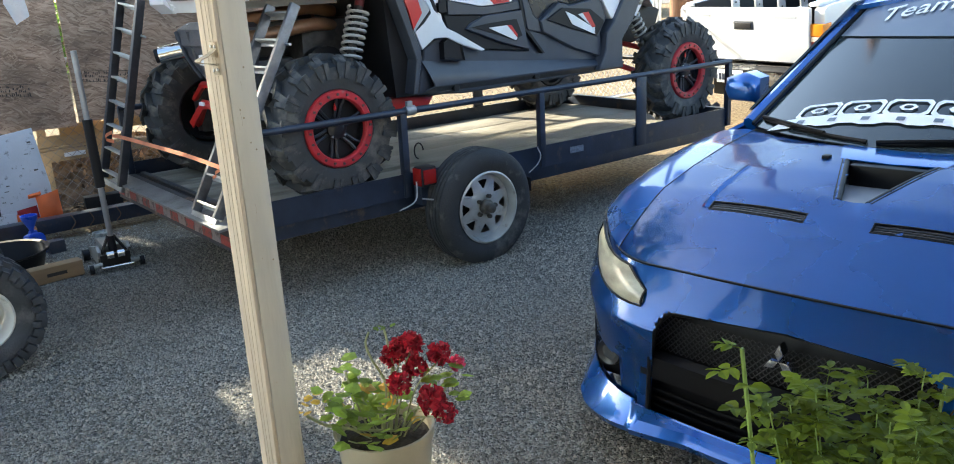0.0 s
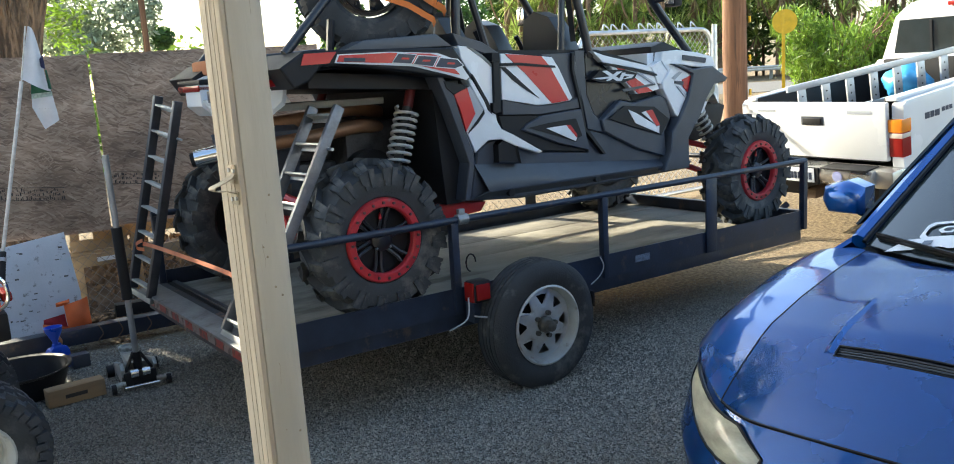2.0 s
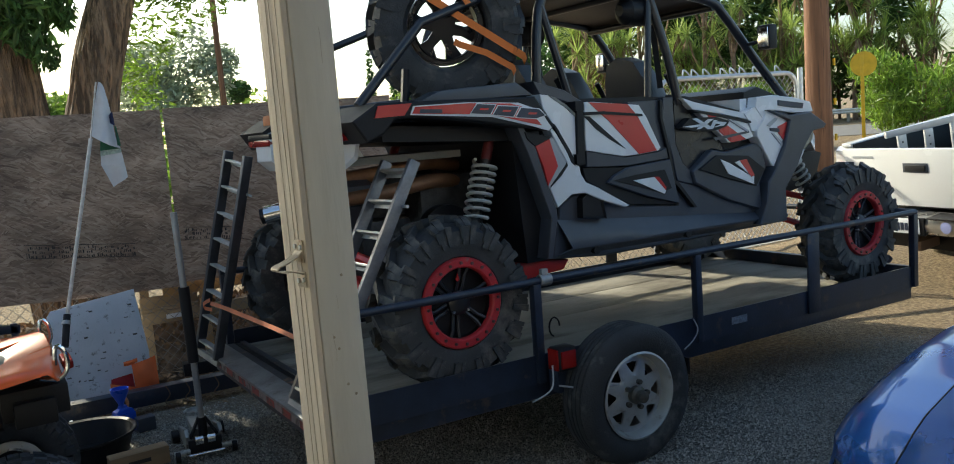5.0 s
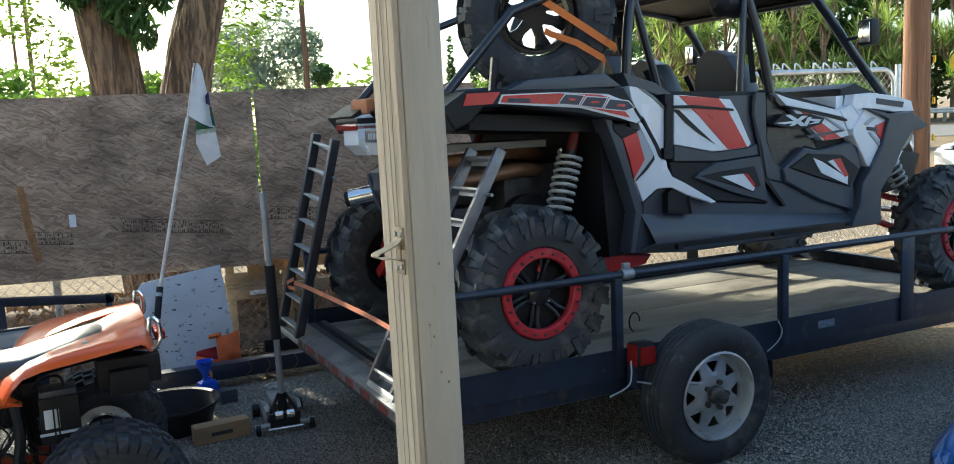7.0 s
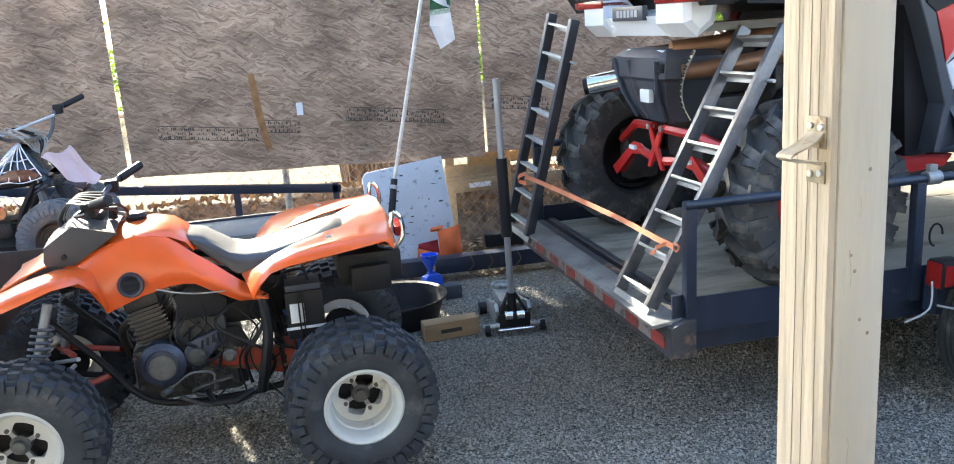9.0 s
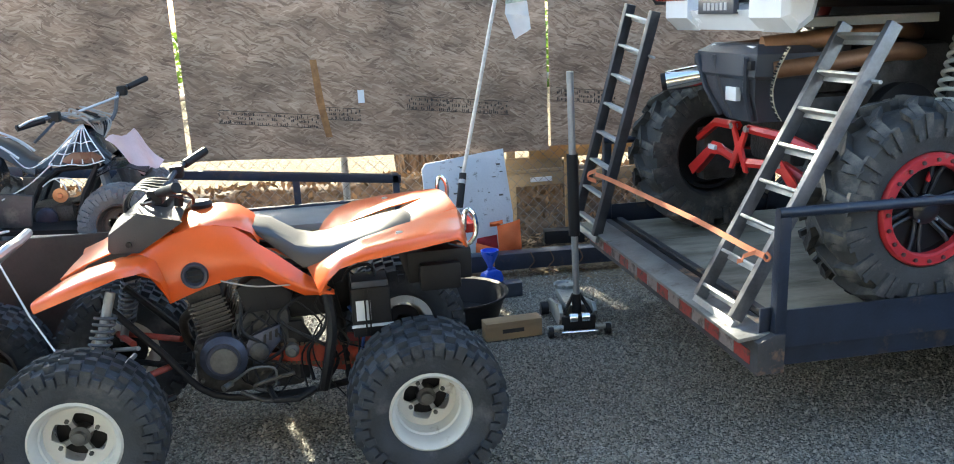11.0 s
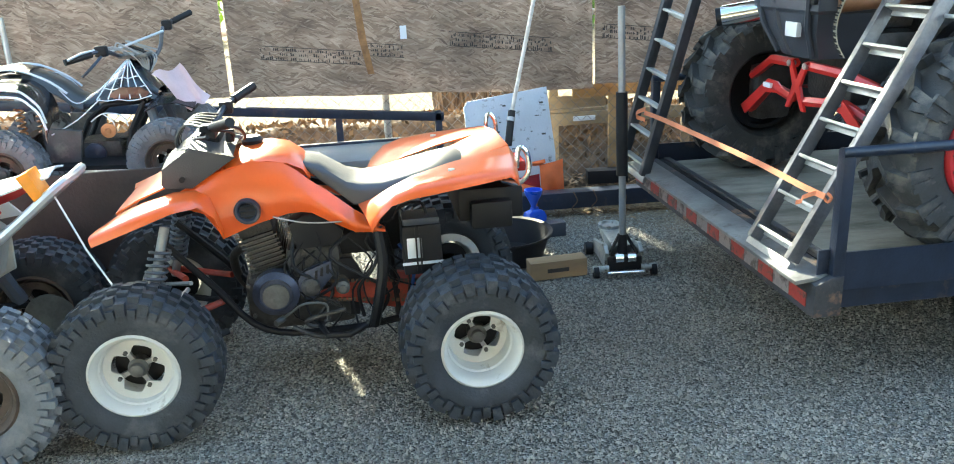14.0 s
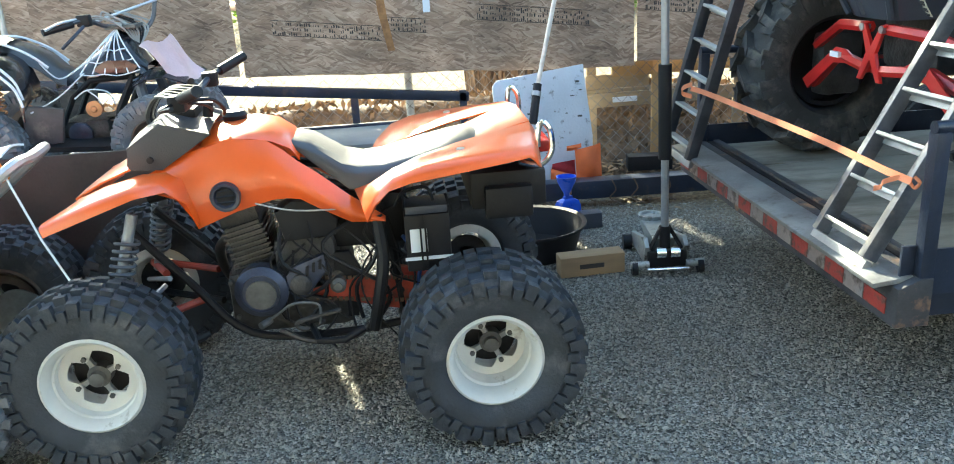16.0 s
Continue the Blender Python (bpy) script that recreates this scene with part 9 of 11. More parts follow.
    bars = part("handlebar", T(curve([(0.51, -0.30, 0.79), (0.664, -0.18, 0.826), (0.73, -0.06, 0.785), (0.80, 0.02, 0.765), (0.87, 0.14, 0.745), (0.913, 0.19, 0.80), (0.93, 0.21, 0.88), (0.955, 0.25, 0.925), (1.075, 0.37, 0.975)], 5), 0.012, 8), "steel_worn", q, "bent dark handlebar")
    part("cross_bar", T([(0.69, -0.10, 0.812), (0.94, 0.2, 0.89)], 0.008, 8), "alu_bright", bars)
    for a, b in (((0.625, -0.215, 0.815), (0.505, -0.305, 0.788)), ((0.985, 0.28, 0.937), (1.085, 0.38, 0.98))):
        part("grip", T([a, b], 0.018, 10), "black", bars, "black rubber grip")
    part("lever", T(curve([(0.67, -0.2, 0.80), (0.63, -0.28, 0.75), (0.58, -0.30, 0.704)], 4), 0.008, 6), "steel", bars)
    part("lever", T(curve([(0.64, -0.2, 0.835), (0.58, -0.27, 0.825), (0.53, -0.33, 0.80)], 4), 0.007, 6), "alu_bright", bars)
    part("switch_box", B(0.635, 0.70, -0.20, -0.14, 0.795, 0.855, 0.012), "black", bars)
    part("switch_box", B(0.93, 0.985, 0.22, 0.28, 0.89, 0.95, 0.012), "black", bars)
    part("number_board", B(0.72, 0.88, -0.06, 0.10, 0.765, 0.785, 0.006), "alu_dark", bars)
    g = random.Random(5)
    for k in range(9):
        part("control_cable", T(curve([(0.66 + 0.03 * k, -0.16 + 0.04 * k, 0.835 - 0.006 * k), (0.74, -0.13 + 0.03 * k, 0.83 + g.uniform(-0.03, 0.03)), (0.82 + 0.01 * k, -0.06 + 0.02 * k, 0.765), (0.86, 0, 0.66)], 5), 0.005, 5), g.choice(("black", "rubber_pale", "rubber_pale")), q)
    # cloth hanging over the nose
    rag = thing("rag", pose(0, 0, 0), "pale lilac rag draped over the dark quad's nose", "rag")
    rr = []
    for i in range(9):
        u = i / 8
        (ax, az), (bx, bz) = (-2.19 + 0.15 * u, 1.10 - 0.17 * u), (-2.07 + 0.11 * u, 1.13 - 0.155 * u)
        rr.append([(ax + (bx - ax) * v, 1.50 + 0.05 * v + 0.012 * math.sin(9 * v + 5 * u), az + (bz - az) * v + 0.012 * math.sin(7 * v + 6 * u)) for v in (j / 7 for j in range(8))])
    part("cloth", sheet(bmesh.new(), rr, 0.004), "rag_lilac", rag, "", 70)


def low_trailer():
    t = thing("low_trailer", pose(0, 0, 0), "low black steel trailer with a tube side rail", "trailer")
    part("deck", P([(-4.2, 1.25), (-2.0, 1.25), (-2.0, 1.85), (-1.05, 1.85), (-1.05, 2.28), (-4.2, 2.28)], "z", DECK - 0.035, DECK, 0.004), "deck_grey", t, "grey deck sheet")
    for y in (1.22, 2.30):
        part("side_beam", B(-4.2, -2.0 if y < 2 else -1.05, y - 0.02, y + 0.02, DECK - 0.12, DECK + 0.012, 0.004), "steel", t)
    part("side_panel", B(-4.2, -2.0, 1.18, 1.20, DECK - 0.25, 0.745, 0.004), "panel_brown", t, "scuffed dark side skirt")
    part("top_rail", B(-1.71, 1.71, -0.025, 0.025, -0.025, 0.025, 0.004, m=pose(-2.49, 2.47, 0.80, 0, 5.6, 0)), "steel", t, "black top rail")
    for x in (-3.4, -2.3, -1.40, -0.82):
        part("rail_stake", B(x - 0.02, x + 0.02, 2.445, 2.485, 0.02, 0.67, 0.003), "steel", t)
    part("axle", C((-2.9, 1.0, 0.25), (-2.9, 2.5, 0.25), 0.03), "steel", t)
    for y in (2.52, 1.08):
        part("wheel", tyre_road(bmesh.new(), 0.25, 0.14, 0.13, (-3.6, y, 0.25)), "tyre", t, "small trailer tyre")
    for x in (-1.2, -4.1):
        part("stand", B(x - 0.03, x + 0.03, 1.6, 1.66, 0, DECK - 0.03), "steel", t)
    # tongue lying towards the floor jack
    b = thing("steel_beam", pose(0.05, 2.33, 0, 0, 0, -3), "black steel beam with rope and wire, lying on blocks", "beam")
    part("beam", B(-0.95, 0.75, -0.05, 0.05, 0.05, 0.15, 0.006), "steel", b)
    for x in (-0.8, 0.6):
        part("block", B(x, x + 0.12, -0.06, 0.06, 0, 0.05, 0.004), "raw_wood", b)
    part("rope", T(curve([(-0.35, -0.055, 0.15), (-0.33, -0.06, 0.10), (-0.34, -0.055, 0.04), (-0.30, -0.06, 0.03)], 5), 0.010, 6), "rope_orange", b, "frayed orange rope")
    for x in (-0.1, 0.02, 0.2):
        part("wire", T(curve([(x, -0.056, 0.155), (x + 0.02, -0.07, 0.10), (x - 0.01, -0.06, 0.05), (x + 0.05, -0.08, 0.02)], 5), 0.004, 5), "rust", b)


DECK = 0.55
M["web_black"] = surf("glossy_black_plastic", (0.014, 0.014, 0.018), 0.25, var=0.1, bump=0.03, coat=0.4)
M["steel_worn"] = surf("worn_dark_steel", (0.10, 0.10, 0.11), 0.35, metal=0.6, var=0.25, scale=12)
M["web_brown"] = surf("glossy_brown_plastic", (0.13, 0.05, 0.035), 0.3, var=0.2, scale=8, coat=0.4)
M["scuffed_grey"] = surf("scuffed_grey_plastic", (0.075, 0.072, 0.075), 0.5, var=0.25, scale=12, col2=(0.17, 0.16, 0.15), patch=0.2, pscale=9)
M["rim_rust"] = surf("rusty_dark_rim", (0.09, 0.065, 0.05), 0.6, var=0.3, scale=16)
M["copper"] = surf("copper_metal", (0.55, 0.30, 0.16), 0.4, metal=0.7, var=0.2)
M["rag_lilac"] = surf("pale_lilac_cloth", (0.56, 0.48, 0.53), 0.9, var=0.15, bump=0.3, bscale=150)
M["deck_grey"] = surf("grey_deck", (0.22, 0.22, 0.22), 0.7, var=0.2, scale=4)
M["panel_brown"] = surf("scuffed_brown_black_panel", (0.05, 0.038, 0.032), 0.6, var=0.35, scale=5, bump=0.2)
M["rope_orange"] = surf("frayed_rope", (0.45, 0.20, 0.10), 0.9, var=0.3)
low_trailer()
dark_quad()


def white_quad():
    """Only its nose and front wheels come into view; nose towards +x."""
    q = thing("white_quad_bike", pose(-2.71, 0.59, 0, 0, 0, 0), "white and red sport quad bike with dusty tyres", "quad bike")
    small_wheel(q, "front_wheel", (0.10, -0.39, 0.268), 0.275, 0.20, 0.135, "block", "rim_rust", -1, "tyre_dust", 0.04, 24, "pale dusty knobbly tyre")
    small_wheel(q, "front_wheel", (0.055, 0.39, 0.262), 0.268, 0.20, 0.135, "block", "rim_rust", -1, "tyre_quad", 0.02, 24, "dark knobbly tyre")
    for s in (-1, 1):
        small_wheel(q, "rear_wheel", (-1.15, s * 0.42, 0.255), 0.262, 0.26, 0.13, "block", "rim_rust", s, "tyre_dust", 0.06, 22, "pale dusty knobbly tyre")

    def skin(name, rows, label, mat):
        return part(name, sheet(bmesh.new(), [curve(r, 4) for r in rows], 0.007), mat, q, label, 60)
    skin("nose", [[(-0.50, -0.17, 0.77), (-0.50, 0, 0.82), (-0.50, 0.17, 0.77)], [(-0.20, -0.19, 0.785), (-0.20, 0, 0.835), (-0.20, 0.19, 0.785)], [(0.06, -0.17, 0.82), (0.06, 0, 0.855), (0.06, 0.17, 0.82)], [(0.34, -0.09, 0.895), (0.34, 0, 0.91), (0.34, 0.09, 0.895)]], "white nose panel", "white_plastic")
    for s in (-1, 1):
        part("red_panel", P([(-0.5, 0.76), (0.03, 0.808), (0.19, 0.825), (0.20, 0.80), (0.13, 0.765), (0.02, 0.73), (-0.5, 0.66)], "y", s * 0.165, s * 0.178, 0.004), "decal_red", q, "red side panel")
        part("white_flash", P([(-0.4, 0.665), (0.02, 0.73), (0.08, 0.768), (0.14, 0.70), (0.06, 0.69), (-0.4, 0.62)], "y", s * 0.17, s * 0.182, 0.004), "white_plastic", q, "white side flash")
        part("lower_panel", P([(-0.4, 0.62), (0.05, 0.68), (0.09, 0.66), (0.08, 0.50), (0.0, 0.46), (-0.4, 0.42)], "y", s * 0.14, s * 0.16, 0.006), "white_grimy", q, "grimy white lower panel")
    part("lamp", P([(0.26, 0.912), (0.30, 0.93), (0.345, 0.82), (0.315, 0.805)], "y", -0.16, -0.06, 0.006), "amber_glow", q, "orange lens")
    for s in (-1, 1):
        skin("fender", [[(-0.50, s * 0.16, 0.70), (-0.50, s * 0.30, 0.70), (-0.50, s * 0.44, 0.62)], [(-0.30, s * 0.16, 0.74), (-0.30, s * 0.32, 0.74), (-0.30, s * 0.45, 0.68)], [(-0.20, s * 0.16, 0.74), (-0.18, s * 0.28, 0.73), (-0.16, s * 0.38, 0.69)]], "white front fender", "white_plastic")
        part("a_arm", T([(-0.1, s * 0.12, 0.36), (0.05, s * 0.33, 0.28)], 0.015, 8), "black", q)
        part("shock", T([(0.02, s * 0.28, 0.32), (-0.08, s * 0.16, 0.68)], 0.03, 8), "spring_dark", q)
    part("front_bumper", T(curve([(0.0, -0.15, 0.60), (0.17, -0.15, 0.705), (0.375, -0.14, 0.862), (0.39, 0.0, 0.868), (0.375, 0.14, 0.862), (0.17, 0.15, 0.705), (0.0, 0.15, 0.60)], 5), 0.017, 8), "alu_bright", q, "alloy front bumper")
    part("under_plate", P([(-0.3, 0.45), (0.05, 0.50), (0.10, 0.66), (0.0, 0.76), (-0.3, 0.74)], "y", -0.15, 0.15, 0.02), "white_grimy", q, "grimy white skid panel")
    part("brake_disc", L([(0.10, -0.235), (0.10, -0.23)], "y", 24, (0.12, 0.5, 0.24)), "alu_dark", q, "brake disc")
    part("seat", B(-1.1, -0.4, -0.14, 0.14, 0.72, 0.86, 0.03), "decal_red", q, "red seat")
    part("engine", B(-0.8, -0.25, -0.14, 0.14, 0.25, 0.66, 0.04), "engine", q)
    part("string", T([(0.365, -0.14, 0.84), (0.46, -0.22, 0.66), (0.56, -0.30, 0.52)], 0.0035, 5), "sticker", q, "thin pale cord")


M["amber_glow"] = surf("amber_plastic", (0.80, 0.26, 0.01), 0.3, var=0.15)
M["white_grimy"] = surf("grimy_white_plastic", (0.48, 0.46, 0.40), 0.5, var=0.2, scale=8)
white_quad()

# ---- things on the gravel ----
def floor_jack():
    j = thing("floor_jack", pose(-0.06, 1.32, 0, 0, 0, -96), "silver trolley jack with a tall upright handle", "floor jack")
    for s in (-1, 1):
        part("side_frame", P([(-0.30, 0.03), (0.02, 0.03), (0.05, 0.12), (0.0, 0.15), (-0.30, 0.08)], "y", s * 0.075, s * 0.095, 0.004), "jack_grey", j)
        part("front_wheel", L([(0.001, s * 0.10), (0.035, s * 0.10), (0.035, s * 0.14), (0.001, s * 0.14)], "y", 18, (-0.28, 0, 0.035)), "black", j)
        part("caster", L([(0.001, s * 0.13), (0.03, s * 0.13), (0.03, s * 0.155), (0.001, s * 0.155)], "y", 16, (0.06, 0, 0.03)), "black", j)
        part("axle_end", C((0.06, s * 0.08, 0.045), (0.06, s * 0.16, 0.045), 0.016), "jack_grey", j)
        part("knob", L([(0.001, -0.02), (0.024, -0.02), (0.024, 0.02), (0.001, 0.02)], "y", 14, (0.066, s * 0.03, 0.10)), "chrome", j)
    part("lift_arm", P([(-0.34, 0.10), (-0.05, 0.06), (0.0, 0.14), (-0.33, 0.13)], "y", -0.05, 0.05, 0.006), "jack_grey", j, "silver lifting arm")
    part("saddle", L([(0.001, 0.125), (0.055, 0.125), (0.06, 0.15), (0.045, 0.152), (0.04, 0.14), (0.001, 0.14)], "z", 22, (-0.33, 0, 0)), "jack_grey", j, "round saddle")
    part("front_plate", B(0.04, 0.06, -0.085, 0.085, 0.03, 0.10, 0.006), "black", j)
    part("cross_bar", C((0.085, -0.09, 0.03), (0.085, 0.09, 0.03), 0.008), "chrome", j)
    part("handle_socket", T([(0.0, 0, 0.10), (0.0, 0.0, 0.20)], 0.024, 12), "black", j)
    for s in (-1, 1):
        part("socket_strut", T([(0.02, s * 0.07, 0.10), (0.0, s * 0.015, 0.20)], 0.009, 6), "black", j)
    part("handle", T([(0.0, 0.0, 0.18), (0.0, -0.012, 1.29)], 0.017, 12), "handle_grey", j, "silver tube handle")
    part("handle_sleeve", T([(0.0, -0.004, 0.50), (0.0, -0.008, 0.90)], 0.028, 14), "black", j, "black foam sleeve")


M["jack_grey"] = surf("dirty_silver_jack", (0.36, 0.37, 0.35), 0.45, metal=0.3, var=0.3, scale=14, col2=(0.10, 0.085, 0.07), patch=0.25, pscale=14)
M["handle_grey"] = surf("grey_tube", (0.34, 0.35, 0.36), 0.4, metal=0.5, var=0.15, scale=10)
floor_jack()

blk = solo("wood_block", B(-0.145, 0.145, -0.045, 0.045, 0, 0.092, 0.005), "cardboard", pose(-0.385, 1.36, 0, 0, 0, 3), "rough cut softwood block with a faint stamp", "wood block")
part("ink_mark", B(-0.06, 0.05, -0.0472, -0.0452, 0.035, 0.055), "ink", blk, "faint ink mark")
solo("drain_pan", L([(0.001, 0.012), (0.17, 0.012), (0.205, 0.115), (0.222, 0.12), (0.222, 0.11), (0.208, 0.105), (0.175, 0.0), (0.001, 0.0)], "z", 36), "black", pose(-0.60, 1.70, 0) @ Matrix.Scale(1.22, 4), "round black plastic oil drain pan", "drain pan")


def funnel():
    b = thing("oil_jug", pose(-0.345, 2.04, 0, 0, 0, 20), "blue plastic oil jug", "jug")
    rows = [[(x * k, y * k, z) for x, y in ((-0.06, -0.035), (0.06, -0.035), (0.065, 0), (0.06, 0.035), (-0.06, 0.035), (-0.065, 0))] for z, k in ((0, 0.92), (0.008, 0.97), (0.105, 0.97), (0.13, 0.8), (0.142, 0.4), (0.155, 0.35))]
    part("jug_body", loft(bmesh.new(), rows), "blue_plastic", b, "", 40)
    f = thing("funnel", pose(-0.35, 2.04, 0.135), "blue plastic funnel standing in the jug", "funnel")
    part("cone", L([(0.014, 0.0), (0.016, 0.035), (0.048, 0.10), (0.052, 0.125), (0.046, 0.125), (0.044, 0.102), (0.012, 0.037), (0.010, 0.0)], "z", 24, closed=True), "blue_plastic", f)


funnel()


def board():
    b = thing("white_board", pose(-0.34, 2.72, 0, -8, 0, -3), "white painted board with dark specks leaning on the fence", "board")
    g = random.Random(4)
    part("panel", P([(-0.27, 0.02), (0.28, 0.06), (0.29, 0.30), (0.255, 0.66), (0.25, 0.72), (-0.26, 0.655), (-0.285, 0.62), (-0.27, 0.3)], "y", -0.01, 0.01, 0.003), "white_board", b)
    for k in range(26):
        x, z = g.uniform(-0.24, 0.25), g.uniform(0.12, 0.64)
        w = g.uniform(0.006, 0.03)
        part("chip", B(x, x + w, -0.0125, -0.0102, z, z + g.uniform(0.004, 0.012)), "chip_dark", b)
    part("lower_flap", P([(-0.16, 0.02), (0.02, 0.03), (0.03, 0.14), (-0.17, 0.16)], "y", -0.025, -0.013, 0.002), "white_board", b, "broken white corner piece")


M["chip_dark"] = surf("dark_paint_chip", (0.09, 0.085, 0.08), 0.9)
board()


M["red_cloth"] = surf("dark_red_lining", (0.30, 0.02, 0.025), 0.85, var=0.25, scale=14, bump=0.2)
bag = thing("orange_bag", pose(-0.06, 2.60, 0), "slumped orange fabric bag, open, with a red lining, beside the board", "bag")


def slack(a, b, c, d, bulge, n=7):
    """A slack cloth panel between four corners (x, z), swelling towards -y, with soft creases."""
    rows = []
    for i in range(n + 1):
        u = i / n
        row = []
        for j in range(n + 1):
            v = j / n
            x = (a[0] * (1 - v) + b[0] * v) * (1 - u) + (d[0] * (1 - v) + c[0] * v) * u
            z = (a[1] * (1 - v) + b[1] * v) * (1 - u) + (d[1] * (1 - v) + c[1] * v) * u
            row.append((x, -bulge * math.sin(math.pi * (0.15 + 0.7 * u)) * math.sin(math.pi * (0.1 + 0.8 * v)) - 0.006 * math.sin(9 * u + 5 * v), z))
        rows.append(row)
    return sheet(bmesh.new(), rows, 0.003)


part("side_panel", slack((-0.12, 0.03), (0.025, 0.04), (0.02, 0.29), (-0.13, 0.26), 0.07), "orange_cloth", bag, "", 60)
part("front_lip", slack((-0.275, 0.05), (-0.12, 0.03), (-0.12, 0.11), (-0.27, 0.16), 0.06), "orange_cloth", bag, "", 60)
part("lining", slack((-0.27, 0.10), (-0.12, 0.06), (-0.13, 0.20), (-0.26, 0.185), 0.015), "red_cloth", bag, "red inner lining", 60)
part("strap", slack((-0.175, 0.255), (-0.09, 0.265), (-0.09, 0.295), (-0.175, 0.283), 0.035, 3), "orange_cloth", bag, "stiff orange strap", 60)
part("red_patch", P([(-0.15, 0.04), (-0.02, 0.05), (-0.03, 0.11), (-0.13, 0.09)], "y", -0.07, -0.06, 0.003), "decal_red", bag, "red patch")
solo("steel_tube", B(-0.1, 0.16, -0.05, 0.05, 0.0, 0.085, 0.004), "black", pose(0.25, 2.70, 0.085, 0, 0, -8), "short black box-section tube", "steel tube")
solo("grey_box", B(-0.05, 0.05, -0.04, 0.04, 0.0, 0.08, 0.005), "grey_plastic", pose(-0.24, 1.98, 0, 0, 0, 5), "small grey plastic box beside the jug", "box")
solo("small_bottle", L([(0.001, 0), (0.025, 0), (0.025, 0.09), (0.01, 0.11), (0.01, 0.13)], "z", 14), "sticker", pose(-0.62, 2.05, 0), "small white plastic bottle on the gravel", "bottle")

# leaf litter along the fence foot
def litter(n, seed):
    g = np.random.default_rng(seed)
    x, y = g.uniform(-4, 2.2, n), g.normal(2.78, 0.22, n)
    z = np.maximum(0.004, 0.10 * np.exp(-((y - 2.85) / 0.16) ** 2) * g.uniform(0, 1, n))
    a = g.uniform(0, 6.28, n)
    s = g.uniform(0.012, 0.035, n)
    t = g.uniform(-0.7, 0.7, (n, 2))
    ca, sa = np.cos(a), np.sin(a)
    quad = np.array([[-1, 0], [0, 0.4], [1, 0], [0, -0.4]])
    v = np.zeros((n, 4, 3))
    for k in range(4):
        u, w = quad[k] * 1.0
        v[:, k, 0] = x + s * (u * ca - w * sa)
        v[:, k, 1] = y + s * (u * sa + w * ca)
        v[:, k, 2] = z + 0.006 + s * (u * t[:, 0] + w * t[:, 1]) * 0.5 + s * 0.35
    me = bpy.data.meshes.new("leaf_litter")
    me.from_pydata(v.reshape(-1, 3).tolist(), [], (np.arange(n * 4).reshape(n, 4)).tolist())
    me.materials.append(M["dry_leaf"])
    tagged(new("leaf_litter", me), "dry brown leaf litter piled along the fence foot", "leaf litter", kind="stuff")


litter(7000, 9)

# ---- potted flowers, bush, trees, distance ----
def leaf_cloud(name, centres, n, size, material, seed, spread, flat=0.6, long=1.6, parent=None, label=""):
    """Many small leaves, each a folded lozenge, gathered in clumps round the given centres (x, y, z, radius)."""
    g = np.random.default_rng(seed)
    c = np.array(centres, float)
    pick = g.choice(len(c), n, p=c[:, 3] ** 2 / (c[:, 3] ** 2).sum())
    d = g.normal(size=(n, 3))
    d /= np.linalg.norm(d, axis=1)[:, None]
    r = g.uniform(0.35, 1.0, n) ** 0.6
    p = c[pick, :3] + d * (r * c[pick, 3])[:, None] * np.array([1, 1, spread])
    s = size * g.uniform(0.6, 1.35, n)
    ax = g.normal(size=(n, 3)) * np.array([1, 1, flat])
    ax /= np.linalg.norm(ax, axis=1)[:, None]
    up = np.cross(ax, g.normal(size=(n, 3)))
    up /= np.linalg.norm(up, axis=1)[:, None]
    nrm = np.cross(ax, up)
    v = np.stack([p - ax * (s * long / 2)[:, None], p + up * (s * 0.35)[:, None] + nrm * (s * 0.12)[:, None], p + ax * (s * long / 2)[:, None], p - up * (s * 0.35)[:, None] + nrm * (s * 0.12)[:, None]], 1)
    i = np.arange(n)[:, None] * 4
    faces = np.concatenate([i + [0, 1, 2], i + [0, 2, 3]])
    me = bpy.data.meshes.new(name)
    me.from_pydata(v.reshape(-1, 3).tolist(), [], faces.tolist())
    me.materials.append(M[material])
    ob = new(name, me)
    ob.parent = parent
    return tagged(ob, label, kind="stuff")


def lobed_leaf(bm, base, direction, size, g):
    """A rounded, scalloped leaf on a short stalk."""
    d = Vector(direction).normalized()
    side = d.cross(Vector((g.uniform(-0.3, 0.3), g.uniform(-0.3, 0.3), 1))).normalized()
    nrm = side.cross(d)
    c = Vector(base) + d * size * 0.5
    vs = [bm.verts.new(c + nrm * size * 0.06)]
    ring = []
    for k in range(10):
        a = 2 * math.pi * k / 10
        r = size * 0.5 * (1.0 if k % 2 else 0.82) * (0.7 if k == 5 else 1)
        ring.append(bm.verts.new(c + d * r * math.cos(a) + side * r * math.sin(a) - nrm * size * 0.07 * g.uniform(0, 1)))
    for k in range(10):
        bm.faces.new((vs[0], ring[k], ring[(k + 1) % 10]))


